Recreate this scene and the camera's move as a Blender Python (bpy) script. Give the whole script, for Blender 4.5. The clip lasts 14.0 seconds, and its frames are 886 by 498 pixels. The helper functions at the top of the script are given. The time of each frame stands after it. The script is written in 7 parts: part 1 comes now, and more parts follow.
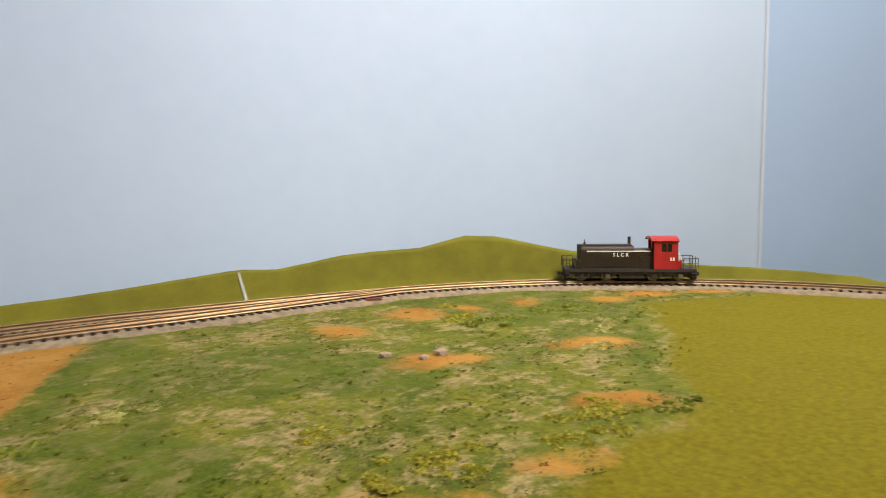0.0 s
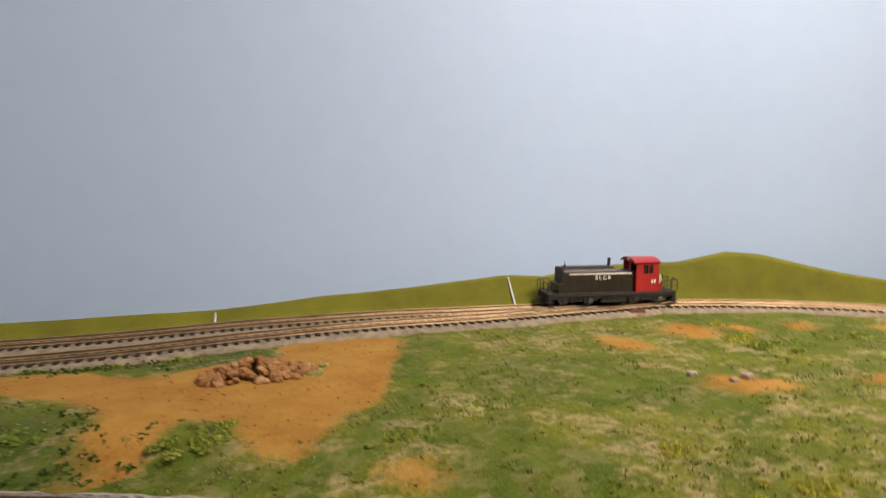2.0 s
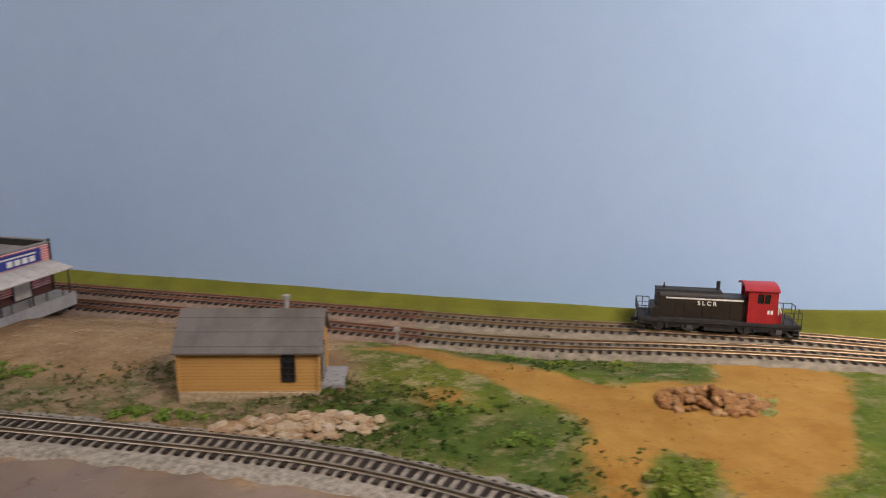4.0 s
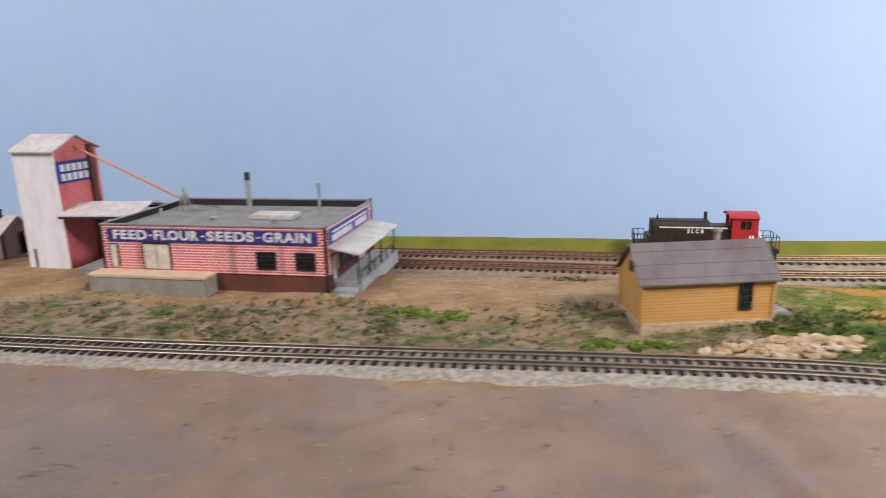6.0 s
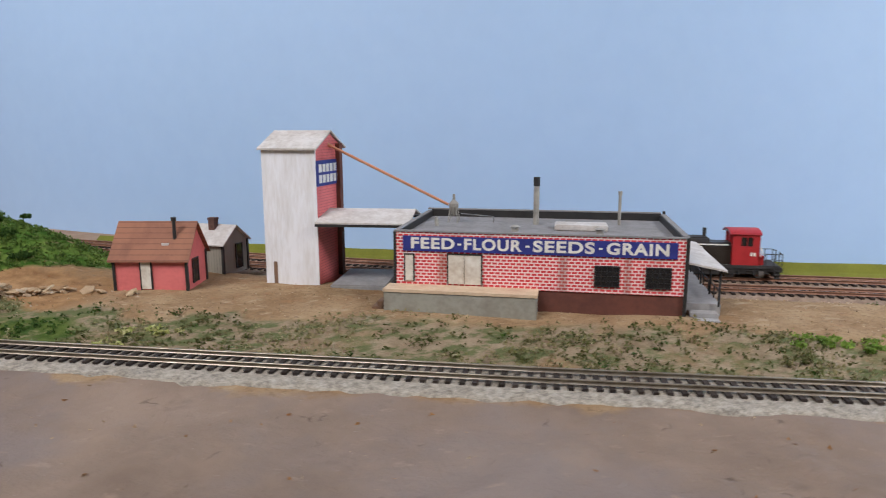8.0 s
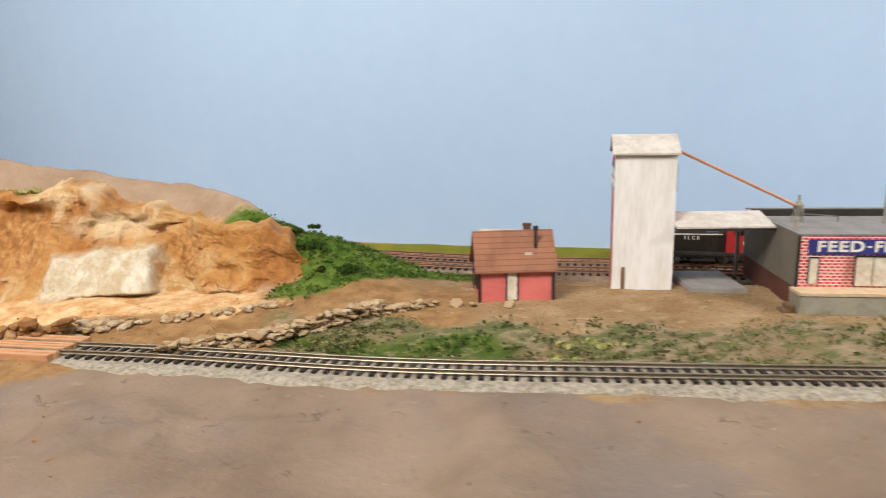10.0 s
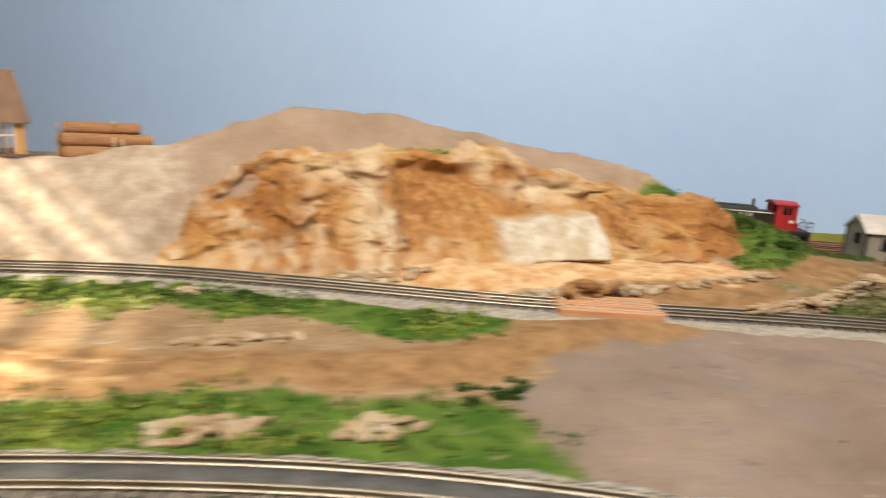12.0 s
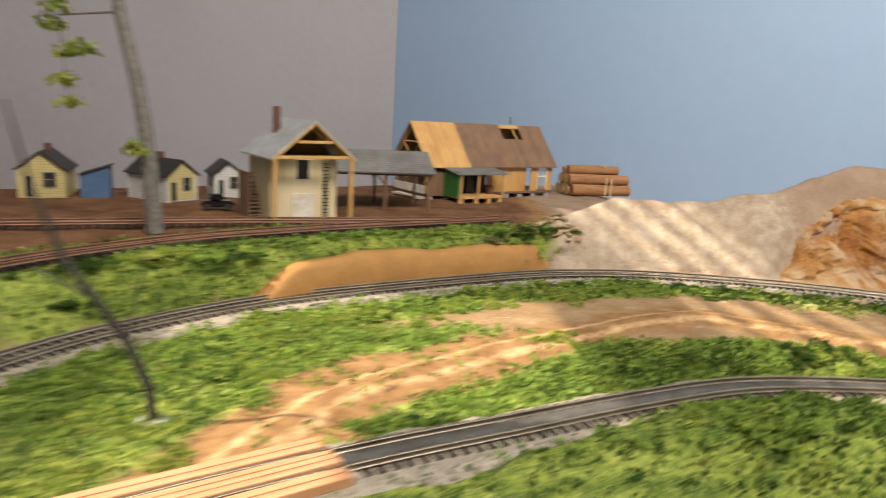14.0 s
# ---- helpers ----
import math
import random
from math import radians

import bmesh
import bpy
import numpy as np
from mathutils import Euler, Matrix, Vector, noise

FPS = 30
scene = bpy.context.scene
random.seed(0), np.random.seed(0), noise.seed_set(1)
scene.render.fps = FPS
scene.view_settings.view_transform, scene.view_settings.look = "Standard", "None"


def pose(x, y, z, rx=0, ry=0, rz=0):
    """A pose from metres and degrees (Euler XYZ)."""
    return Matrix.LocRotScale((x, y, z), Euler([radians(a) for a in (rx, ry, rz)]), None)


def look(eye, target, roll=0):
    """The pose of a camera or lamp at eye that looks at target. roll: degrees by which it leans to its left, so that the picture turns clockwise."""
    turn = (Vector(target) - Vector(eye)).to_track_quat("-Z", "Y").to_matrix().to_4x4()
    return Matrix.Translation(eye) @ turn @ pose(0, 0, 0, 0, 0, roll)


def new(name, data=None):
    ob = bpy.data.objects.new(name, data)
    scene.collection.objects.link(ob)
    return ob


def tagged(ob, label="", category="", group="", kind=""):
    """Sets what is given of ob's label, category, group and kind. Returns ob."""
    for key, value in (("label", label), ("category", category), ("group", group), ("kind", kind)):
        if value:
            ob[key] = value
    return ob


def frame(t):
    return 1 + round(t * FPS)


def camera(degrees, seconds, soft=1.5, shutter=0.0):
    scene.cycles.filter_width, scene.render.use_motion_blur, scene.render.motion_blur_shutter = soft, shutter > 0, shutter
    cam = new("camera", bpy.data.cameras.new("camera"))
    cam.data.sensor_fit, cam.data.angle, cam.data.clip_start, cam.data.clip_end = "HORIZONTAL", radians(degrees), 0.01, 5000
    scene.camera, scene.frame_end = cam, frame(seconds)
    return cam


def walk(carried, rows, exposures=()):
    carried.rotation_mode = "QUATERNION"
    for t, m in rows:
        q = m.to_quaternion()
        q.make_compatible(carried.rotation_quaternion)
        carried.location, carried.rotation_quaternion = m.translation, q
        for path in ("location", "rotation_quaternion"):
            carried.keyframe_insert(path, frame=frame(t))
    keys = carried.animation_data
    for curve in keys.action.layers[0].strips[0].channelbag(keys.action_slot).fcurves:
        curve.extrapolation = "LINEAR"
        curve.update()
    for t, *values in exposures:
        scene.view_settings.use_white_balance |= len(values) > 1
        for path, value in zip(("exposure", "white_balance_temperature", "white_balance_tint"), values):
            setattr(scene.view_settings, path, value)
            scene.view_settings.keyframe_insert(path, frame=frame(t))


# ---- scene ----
cam = camera(67.6, 14.0, 1.0, 0.55)
PATH = [
    (0, (0.385, -0.123, 0.123), (1.771, 1.303, -0.084), -0.9),
    (0.5, (0.367, -0.111, 0.119), (1.638, 1.419, -0.09), -1.0),
    (1, (0.331, -0.085, 0.117), (1.506, 1.52, -0.089), -1.8),
    (1.5, (0.304, -0.076, 0.12), (1.38, 1.596, -0.101), -1.9),
    (2, (0.289, -0.086, 0.142), (1.28, 1.636, -0.08), 0.4),
    (2.5, (0.287, -0.115, 0.189), (1.016, 1.732, -0.05), 1.7),
    (3, (0.254, -0.128, 0.203), (0.666, 1.806, -0.1), 1.4),
    (3.2, (0.24, -0.117, 0.213), (0.555, 1.829, -0.121), 1.8),
    (5.3, (0.006, -0.060, 0.201), (-0.001, 1.880, -0.300), -0.2),
    (5.5, (-0.039, -0.068, 0.191), (-0.005, 1.873, -0.289), 0.0),
    (6, (-0.133, -0.075, 0.179), (-0.034, 1.865, -0.299), -1.4),
    (6.5, (-0.211, -0.066, 0.167), (-0.114, 1.877, -0.297), -1.0),
    (7, (-0.272, -0.026, 0.154), (-0.203, 1.933, -0.242), 0.3),
    (7.5, (-0.343, 0.014, 0.145), (-0.279, 1.977, -0.231), 0.5),
    (8, (-0.398, 0.022, 0.143), (-0.275, 1.986, -0.214), -0.1),
    (8.5, (-0.467, 0.024, 0.154), (-0.268, 1.978, -0.222), -1.1),
    (9, (-0.585, 0.026, 0.166), (-0.391, 1.978, -0.224), -1.6),
    (9.2, (-0.622, 0.026, 0.164), (-0.421, 1.979, -0.214), -1.6),
    (11.3, (-0.962, 0.132, 0.159), (-0.464, 2.022, -0.267), 2.3),
    (11.5, (-1.028, 0.131, 0.156), (-0.458, 2.004, -0.251), 2.6),
    (12, (-1.219, 0.142, 0.141), (-0.656, 2.012, -0.29), 3.5),
    (12.5, (-1.368, 0.151, 0.147), (-1.026, 2.073, -0.287), 0.3),
    (13, (-1.484, 0.137, 0.163), (-1.221, 2.073, -0.265), 0.1),
    (13.5, (-1.609, 0.079, 0.173), (-1.383, 2.019, -0.255), 3.6),
    (14, (-1.727, 0.01, 0.165), (-1.579, 1.962, -0.244), 3.5),
]
walk(cam, [(t, look(eye, target, roll)) for t, eye, target, roll in PATH], [(0, -0.03, 7900, 20), (2.0, -0.12, 7900, 23), (3.2, -0.22, 7200, 23), (5.3, 0.6, 6600, 20), (7.2, 0.85, 6050, 17), (8.4, 0.72, 6150, 15), (9.2, 0.98, 6700, 13), (11.3, 1.18, 7100, 12), (12.3, 1.0, 7100, 13), (13.2, 0.86, 7000, 12), (14, 0.8, 7000, 13)])


# ---- world, room light ----
world = bpy.data.worlds.new("room_gloom")
scene.world = world
world.use_nodes = True
sky = world.node_tree.nodes.new("ShaderNodeTexSky")
sky.sky_type, sky.sun_disc = "NISHITA", False
sky.sun_elevation, sky.sun_rotation = radians(37), radians(-90)
world.node_tree.links.new(sky.outputs[0], world.node_tree.nodes["Background"].inputs[0])
world.node_tree.nodes["Background"].inputs[1].default_value = 0.1

sun = new("sun", bpy.data.lights.new("sun", "SUN"))
sun.data.energy, sun.data.angle, sun.data.color = 5.0, radians(0.42), (1.0, 0.9, 0.74)
sun.matrix_world = look((-4.0, 0.65, 2.0), (-1.4, 0.65, 0.05))

# added area lamps, unseen, for the overhead room light: one tuned to each stretch
for eye, aim, wide, power, spread, tint in (((0.96, -0.50, 1.10), (0.90, 0.35, 0.10), 0.40, 11.8, 108, (1.0, 0.96, 0.90)), ((-1.15, -0.20, 1.35), (-1.15, 0.90, 0.20), 0.8, 9.5, 160, (1.0, 0.98, 0.95)), ((-1.72, -0.30, 1.15), (-1.77, 0.75, 0.25), 0.7, 6.0, 160, (1.0, 0.95, 0.88))):
    fill_lamp = new("overhead_fill", bpy.data.lights.new("overhead_fill", "AREA"))
    fill_lamp.data.shape, fill_lamp.data.size, fill_lamp.data.size_y = "RECTANGLE", wide, 0.35
    fill_lamp.data.energy, fill_lamp.data.spread, fill_lamp.data.color = power, radians(spread), tint
    fill_lamp.matrix_world = look(eye, aim)

# ---- small tools ----
rng = np.random.default_rng(7)


def hash_noise(x, y, seed=0):
    xi, yi = np.floor(x), np.floor(y)
    u, v = x - xi, y - yi
    u, v = u * u * (3 - 2 * u), v * v * (3 - 2 * v)

    def h(a, b):
        s = np.sin(a * 127.1 + b * 311.7 + seed * 74.7) * 43758.5453
        return s - np.floor(s)
    return (h(xi, yi) * (1 - u) + h(xi + 1, yi) * u) * (1 - v) + (h(xi, yi + 1) * (1 - u) + h(xi + 1, yi + 1) * u) * v


def fbm(x, y, scale, seed=0, octaves=4):
    total, amp, norm = 0.0, 1.0, 0.0
    for i in range(octaves):
        total = total + amp * hash_noise(x / scale * 2 ** i + 37.2 * i, y / scale * 2 ** i, seed + i)
        norm += amp
        amp *= 0.5
    return total / norm


def smooth(v, a, b):
    t = np.clip((v - a) / (b - a), 0, 1)
    return t * t * (3 - 2 * t)


def curve_points(pts, step):
    """A smooth line through the points, resampled evenly."""
    p = np.array([pts[0], *pts, pts[-1]], float)
    out = []
    for i in range(1, len(p) - 2):
        for t in np.linspace(0, 1, 16, endpoint=False):
            a, b, c, d = p[i - 1], p[i], p[i + 1], p[i + 2]
            out.append(0.5 * (2 * b + (c - a) * t + (2 * a - 5 * b + 4 * c - d) * t * t + (3 * b - a - 3 * c + d) * t ** 3))
    out = np.array(out + [p[-1]])
    s = np.concatenate([[0], np.cumsum(np.linalg.norm(np.diff(out, axis=0), axis=1))])
    q = np.arange(0, s[-1], step)
    return np.stack([np.interp(q, s, out[:, k]) for k in range(out.shape[1])], 1)


def side_of(line):
    """Normals of a plan line, to its left."""
    d = np.gradient(line[:, :2], axis=0)
    d /= np.linalg.norm(d, axis=1)[:, None]
    return np.stack([-d[:, 1], d[:, 0]], 1), d


def signed_distance(x, y, line):
    """Distance to a plan line (positive where y is larger)."""
    best = np.full(x.shape, 1e9)
    sign = np.ones(x.shape)
    for i in range(len(line) - 1):
        a, b = line[i, :2], line[i + 1, :2]
        d = b - a
        t = np.clip(((x - a[0]) * d[0] + (y - a[1]) * d[1]) / (d @ d), 0, 1)
        px, py = x - a[0] - t * d[0], y - a[1] - t * d[1]
        r = np.hypot(px, py)
        near = r < best
        best = np.where(near, r, best)
        sign = np.where(near, np.sign(-(d[0] * (y - a[1]) - d[1] * (x - a[0]))), sign)
    return best * sign


def inside(x, y, poly):
    """1 inside a closed plan shape, 0 outside, as a signed soft distance in metres."""
    poly = np.array(poly, float)
    dist = np.full(x.shape, 1e9)
    ins = np.zeros(x.shape, bool)
    for i in range(len(poly)):
        a, b = poly[i], poly[(i + 1) % len(poly)]
        d = b - a
        t = np.clip(((x - a[0]) * d[0] + (y - a[1]) * d[1]) / (d @ d + 1e-12), 0, 1)
        dist = np.minimum(dist, np.hypot(x - a[0] - t * d[0], y - a[1] - t * d[1]))
        if abs(d[1]) > 1e-9:
            ins ^= ((a[1] > y) != (b[1] > y)) & (x < a[0] + (y - a[1]) * d[0] / d[1])
    return np.where(ins, dist, -dist)


# ---- materials ----
def material(name):
    m = bpy.data.materials.new(name)
    m.use_nodes = True
    nt = m.node_tree
    return m, nt, nt.nodes["Principled BSDF"]


def node(nt, kind, **inputs):
    n = nt.nodes.new(kind)
    for k, v in inputs.items():
        n.inputs[k.replace("_", " ")].default_value = v
    return n


def ramp(nt, fac, stops):
    r = nt.nodes.new("ShaderNodeValToRGB")
    e = r.color_ramp.elements
    while len(e) < len(stops):
        e.new(0.5)
    for el, (pos, col) in zip(e, stops):
        el.position, el.color = pos, (*col, 1)
    nt.links.new(fac, r.inputs[0])
    return r.outputs[0]


def mix(nt, fac, a, b, mode="MIX"):
    n = nt.nodes.new("ShaderNodeMix")
    n.data_type, n.blend_type = "RGBA", mode
    for sock, v in ((n.inputs[0], fac), (n.inputs[6], a), (n.inputs[7], b)):
        if isinstance(v, bpy.types.NodeSocket):
            nt.links.new(v, sock)
        elif isinstance(v, tuple):
            sock.default_value = (*v, 1)
        else:
            sock.default_value = v
    return n.outputs[2]


def math_node(nt, op, a, b=0.0, clamp=False):
    n = nt.nodes.new("ShaderNodeMath")
    n.operation, n.use_clamp = op, clamp
    for sock, v in ((n.inputs[0], a), (n.inputs[1], b)):
        if isinstance(v, bpy.types.NodeSocket):
            nt.links.new(v, sock)
        else:
            sock.default_value = v
    return n.outputs[0]


def coords(nt, scale=(1, 1, 1), generated=False):
    c = nt.nodes.new("ShaderNodeTexCoord")
    mp = nt.nodes.new("ShaderNodeMapping")
    mp.inputs["Scale"].default_value = scale
    nt.links.new(c.outputs["Generated" if generated else "Object"], mp.inputs[0])
    return mp.outputs[0]


def noise_tex(nt, vec, scale, detail=4.0, rough=0.6):
    n = node(nt, "ShaderNodeTexNoise", Scale=scale, Detail=detail, Roughness=rough)
    nt.links.new(vec, n.inputs["Vector"])
    return n.outputs[0]


def node_vec(nt, vec, scale):
    n = node(nt, "ShaderNodeTexNoise", Scale=scale, Detail=4.0)
    nt.links.new(vec, n.inputs["Vector"])
    return n.outputs["Color"]


def bump(nt, bsdf, height, strength=0.4, distance=0.001):
    b = node(nt, "ShaderNodeBump", Strength=strength, Distance=distance)
    nt.links.new(height, b.inputs["Height"])
    nt.links.new(b.outputs[0], bsdf.inputs["Normal"])


def painted(name, colour, dark, rough=0.6, scale=60.0, metal=0.0, grain=300.0, depth=0.0004, stretch=(1, 1, 1)):
    """A surface of one colour with stains at two scales."""
    m, nt, b = material(name)
    v = coords(nt, stretch)
    big, small = noise_tex(nt, v, scale), noise_tex(nt, v, grain, 6.0)
    both = math_node(nt, "ADD", math_node(nt, "MULTIPLY", big, 0.6), math_node(nt, "MULTIPLY", small, 0.4))
    nt.links.new(ramp(nt, both, [(0.35, dark), (0.6, colour)]), b.inputs["Base Color"])
    b.inputs["Roughness"].default_value, b.inputs["Metallic"].default_value = rough, metal
    bump(nt, b, both, 0.35, depth)
    return m


def lined(name, colour, dark, pitch, axis=2, groove=0.12, rough=0.65, streak=0.5):
    """Boards, clapboards or ribbed metal: fine lines across an axis, with weathering."""
    m, nt, b = material(name)
    v = coords(nt)
    sep = nt.nodes.new("ShaderNodeSeparateXYZ")
    nt.links.new(v, sep.inputs[0])
    saw = math_node(nt, "FRACT", math_node(nt, "DIVIDE", sep.outputs[axis], pitch))
    line = math_node(nt, "LESS_THAN", saw, groove)
    stretch = [60, 60, 60]
    stretch[2 if axis != 2 else 0] = 12
    st = noise_tex(nt, coords(nt, tuple(stretch)), 1.0, 5.0)
    col = ramp(nt, st, [(0.3, dark), (0.3 + streak * 0.6, colour)])
    col = mix(nt, math_node(nt, "MULTIPLY", line, 0.55), col, tuple(c * 0.45 for c in dark))
    nt.links.new(col, b.inputs["Base Color"])
    b.inputs["Roughness"].default_value = rough
    bump(nt, b, saw, 0.5, pitch * 0.12)
    return m


def shade_random(name, colours, rough=0.9, grain=500.0, thin=0.0):
    """Stones, leaves and ties: the shade varies from piece to piece and within it."""
    m, nt, b = material(name)
    info = nt.nodes.new("ShaderNodeObjectInfo")
    geo = nt.nodes.new("ShaderNodeNewGeometry")
    r = math_node(nt, "FRACT", math_node(nt, "ADD", info.outputs["Random"], geo.outputs["Random Per Island"]))
    n = len(colours) - 1
    base = ramp(nt, r, [(i / max(n, 1), c) for i, c in enumerate(colours)])
    g = noise_tex(nt, coords(nt), grain, 5.0)
    col = mix(nt, ramp(nt, g, [(0.3, (0, 0, 0)), (0.7, (1, 1, 1))]), mix(nt, 1.0, base, (0.55, 0.52, 0.5), "MULTIPLY"), base)
    nt.links.new(col, b.inputs["Base Color"])
    b.inputs["Roughness"].default_value = rough
    b.inputs["Specular IOR Level"].default_value = 0.15
    bump(nt, b, g, 0.5, 0.0006)
    if thin:
        tl, ms = nt.nodes.new("ShaderNodeBsdfTranslucent"), nt.nodes.new("ShaderNodeMixShader")
        nt.links.new(col, tl.inputs[0])
        ms.inputs[0].default_value = thin
        nt.links.new(b.outputs[0], ms.inputs[1])
        nt.links.new(tl.outputs[0], ms.inputs[2])
        nt.links.new(ms.outputs[0], nt.nodes["Material Output"].inputs[0])
    return m


BLUE_WALL = painted("blue_backdrop_paint", (0.385, 0.545, 0.755), (0.36, 0.515, 0.73), 0.55, 1.5, 0, 40, 0.0006)
BLUE_DEEP = painted("deeper_blue_backdrop_paint", (0.310, 0.480, 0.745), (0.290, 0.455, 0.72), 0.55, 1.5, 0, 40, 0.0006)
GREY_WALL = painted("grey_wall_paint", (0.44, 0.43, 0.445), (0.39, 0.38, 0.395), 0.7, 2.0, 0, 60, 0.0005)
CEILING_PAINT = painted("ceiling_paint", (0.78, 0.77, 0.74), (0.7, 0.69, 0.66), 0.8, 2.0)
FLOOR_PAINT = painted("floor_carpet", (0.16, 0.15, 0.14), (0.1, 0.1, 0.09), 0.95, 4.0)
JOINT_PAPER = painted("pale_joint_paper", (0.55, 0.62, 0.70), (0.46, 0.54, 0.64), 0.7, 30)
TAPE = painted("faint_blue_tape", (0.62, 0.73, 0.86), (0.56, 0.68, 0.82), 0.6, 30)
HILL_TURF = painted("olive_hill_turf", (0.150, 0.155, 0.012), (0.095, 0.100, 0.008), 0.95, 30, 0, 900, 0.0008)
RAIL_RUST = painted("rusty_rail", (0.26, 0.13, 0.075), (0.15, 0.075, 0.05), 0.5, 50, 0.3, 600, 0.0001)
RAIL_STEEL = painted("worn_rail_steel", (0.37, 0.32, 0.24), (0.22, 0.18, 0.13), 0.40, 50, 0.8, 600, 0.0001)
RAIL_BRIGHT = painted("golden_worn_rail", (0.40, 0.29, 0.17), (0.24, 0.16, 0.09), 0.45, 50, 0.75, 600, 0.0001)
BALLAST_EARTH = painted("earthy_ballast", (0.27, 0.19, 0.13), (0.15, 0.10, 0.07), 0.95, 120, 0, 800, 0.0015)
TIE_WOOD = shade_random("dark_tie_wood", [(0.030, 0.024, 0.020), (0.055, 0.042, 0.034), (0.04, 0.033, 0.03), (0.075, 0.06, 0.05)])
BALLAST = painted("pale_ballast", (0.41, 0.36, 0.285), (0.13, 0.108, 0.080), 0.95, 260, 0, 950, 0.0025)
BALLAST_TAN = painted("tan_ballast", (0.28, 0.23, 0.16), (0.12, 0.10, 0.07), 0.95, 120, 0, 800, 0.0015)
BALLAST_DARK = painted("dark_ballast", (0.10, 0.095, 0.085), (0.035, 0.034, 0.03), 0.95, 120, 0, 700, 0.0015)
ROCK_STONE = shade_random("buff_stone", [(0.52, 0.36, 0.20), (0.60, 0.47, 0.30), (0.40, 0.25, 0.13), (0.66, 0.55, 0.40)])
BRICK_RUBBLE = shade_random("brown_rubble", [(0.36, 0.175, 0.065), (0.46, 0.245, 0.10), (0.27, 0.125, 0.05), (0.54, 0.33, 0.16)])
GREY_STONE = shade_random("grey_boulder", [(0.40, 0.33, 0.25), (0.48, 0.40, 0.31)])
LEAF_DARK = shade_random("dark_green_foam", [(0.040, 0.090, 0.018), (0.060, 0.125, 0.024), (0.085, 0.155, 0.028), (0.05, 0.10, 0.03)], 0.95, 500.0, 0.35)
LEAF_LIME = shade_random("lime_foam", [(0.27, 0.38, 0.05), (0.42, 0.48, 0.09), (0.20, 0.31, 0.05), (0.54, 0.55, 0.18)], 0.95, 500.0, 0.35)
LEAF_PALE = shade_random("pale_yellow_foam", [(0.62, 0.63, 0.22), (0.74, 0.71, 0.34), (0.50, 0.58, 0.16)], 0.95, 500.0, 0.35)
LEAF_YELLOW = shade_random("yellow_green_foam", [(0.50, 0.50, 0.07), (0.62, 0.58, 0.10), (0.40, 0.44, 0.06), (0.66, 0.62, 0.18)], 0.95, 500.0, 0.4)
LEAF_MID = shade_random("mid_green_foam", [(0.10, 0.18, 0.035), (0.14, 0.23, 0.045), (0.085, 0.155, 0.035), (0.20, 0.26, 0.07)], 0.95, 500.0, 0.35)
LEAF_FRESH = shade_random("fresh_green_foam", [(0.24, 0.40, 0.07), (0.34, 0.48, 0.09), (0.18, 0.32, 0.06), (0.40, 0.50, 0.14)], 0.95, 500.0, 0.35)
LEAF_DULL = shade_random("dull_grey_green_foam", [(0.105, 0.125, 0.040), (0.17, 0.170, 0.060), (0.085, 0.115, 0.035), (0.25, 0.205, 0.095)], 0.95, 500.0, 0.35)
FIELD_GRASS = shade_random("meadow_static_grass", [(0.115, 0.165, 0.016), (0.18, 0.20, 0.022), (0.085, 0.135, 0.014), (0.25, 0.235, 0.045)], 0.95, 500.0, 0.35)
GRASS_DRY = shade_random("dry_grass", [(0.40, 0.34, 0.17), (0.28, 0.27, 0.11), (0.48, 0.41, 0.24), (0.18, 0.20, 0.06)], 0.95, 500.0, 0.35)
BARK = painted("grey_bark", (0.20, 0.185, 0.165), (0.09, 0.08, 0.07), 0.9, 200)
TWIG = painted("dark_twig", (0.035, 0.03, 0.027), (0.018, 0.016, 0.015), 0.9, 200)
LOCO_BLACK = painted("loco_brown_black", (0.030, 0.023, 0.017), (0.016, 0.013, 0.011), 0.42, 40, 0, 300, 0.0001)
LOCO_GRIME = painted("loco_grime", (0.032, 0.028, 0.025), (0.012, 0.011, 0.010), 0.7, 150, 0, 500, 0.0002)
LOCO_RED = painted("loco_red", (0.40, 0.022, 0.024), (0.30, 0.016, 0.018), 0.45, 60, 0, 300, 0.0001)
WHITE_INK = painted("white_lettering", (0.80, 0.78, 0.70), (0.62, 0.6, 0.52), 0.6, 120)
SIGN_BLUE = painted("sign_blue", (0.030, 0.040, 0.235), (0.020, 0.026, 0.16), 0.5, 80)
STEEL = painted("dull_steel", (0.30, 0.29, 0.27), (0.16, 0.15, 0.14), 0.4, 120, 0.7)
GLASS_DARK, nt_, b_ = material("dark_window_glass")
b_.inputs["Base Color"].default_value, b_.inputs["Roughness"].default_value = (0.012, 0.013, 0.015, 1), 0.12
BLACK_TRIM = painted("black_trim", (0.022, 0.02, 0.018), (0.012, 0.011, 0.010), 0.6, 100)
RED_PLAIN = painted("rose_red_paint", (0.68, 0.175, 0.16), (0.56, 0.13, 0.12), 0.65, 40, 0, 300, 0.0003)
TOWER_RED = lined("tower_red_brick_paper", (0.72, 0.18, 0.165), (0.56, 0.115, 0.105), 0.0024, 2, 0.18)
TOWER_WHITE = painted("whitewashed_metal", (0.82, 0.83, 0.84), (0.66, 0.64, 0.61), 0.5, 30, 0, 250, 0.0003, (2, 2, 0.35))
ROOF_WHITE = painted("pale_stained_roof_card", (0.58, 0.545, 0.50), (0.40, 0.35, 0.30), 0.8, 70)
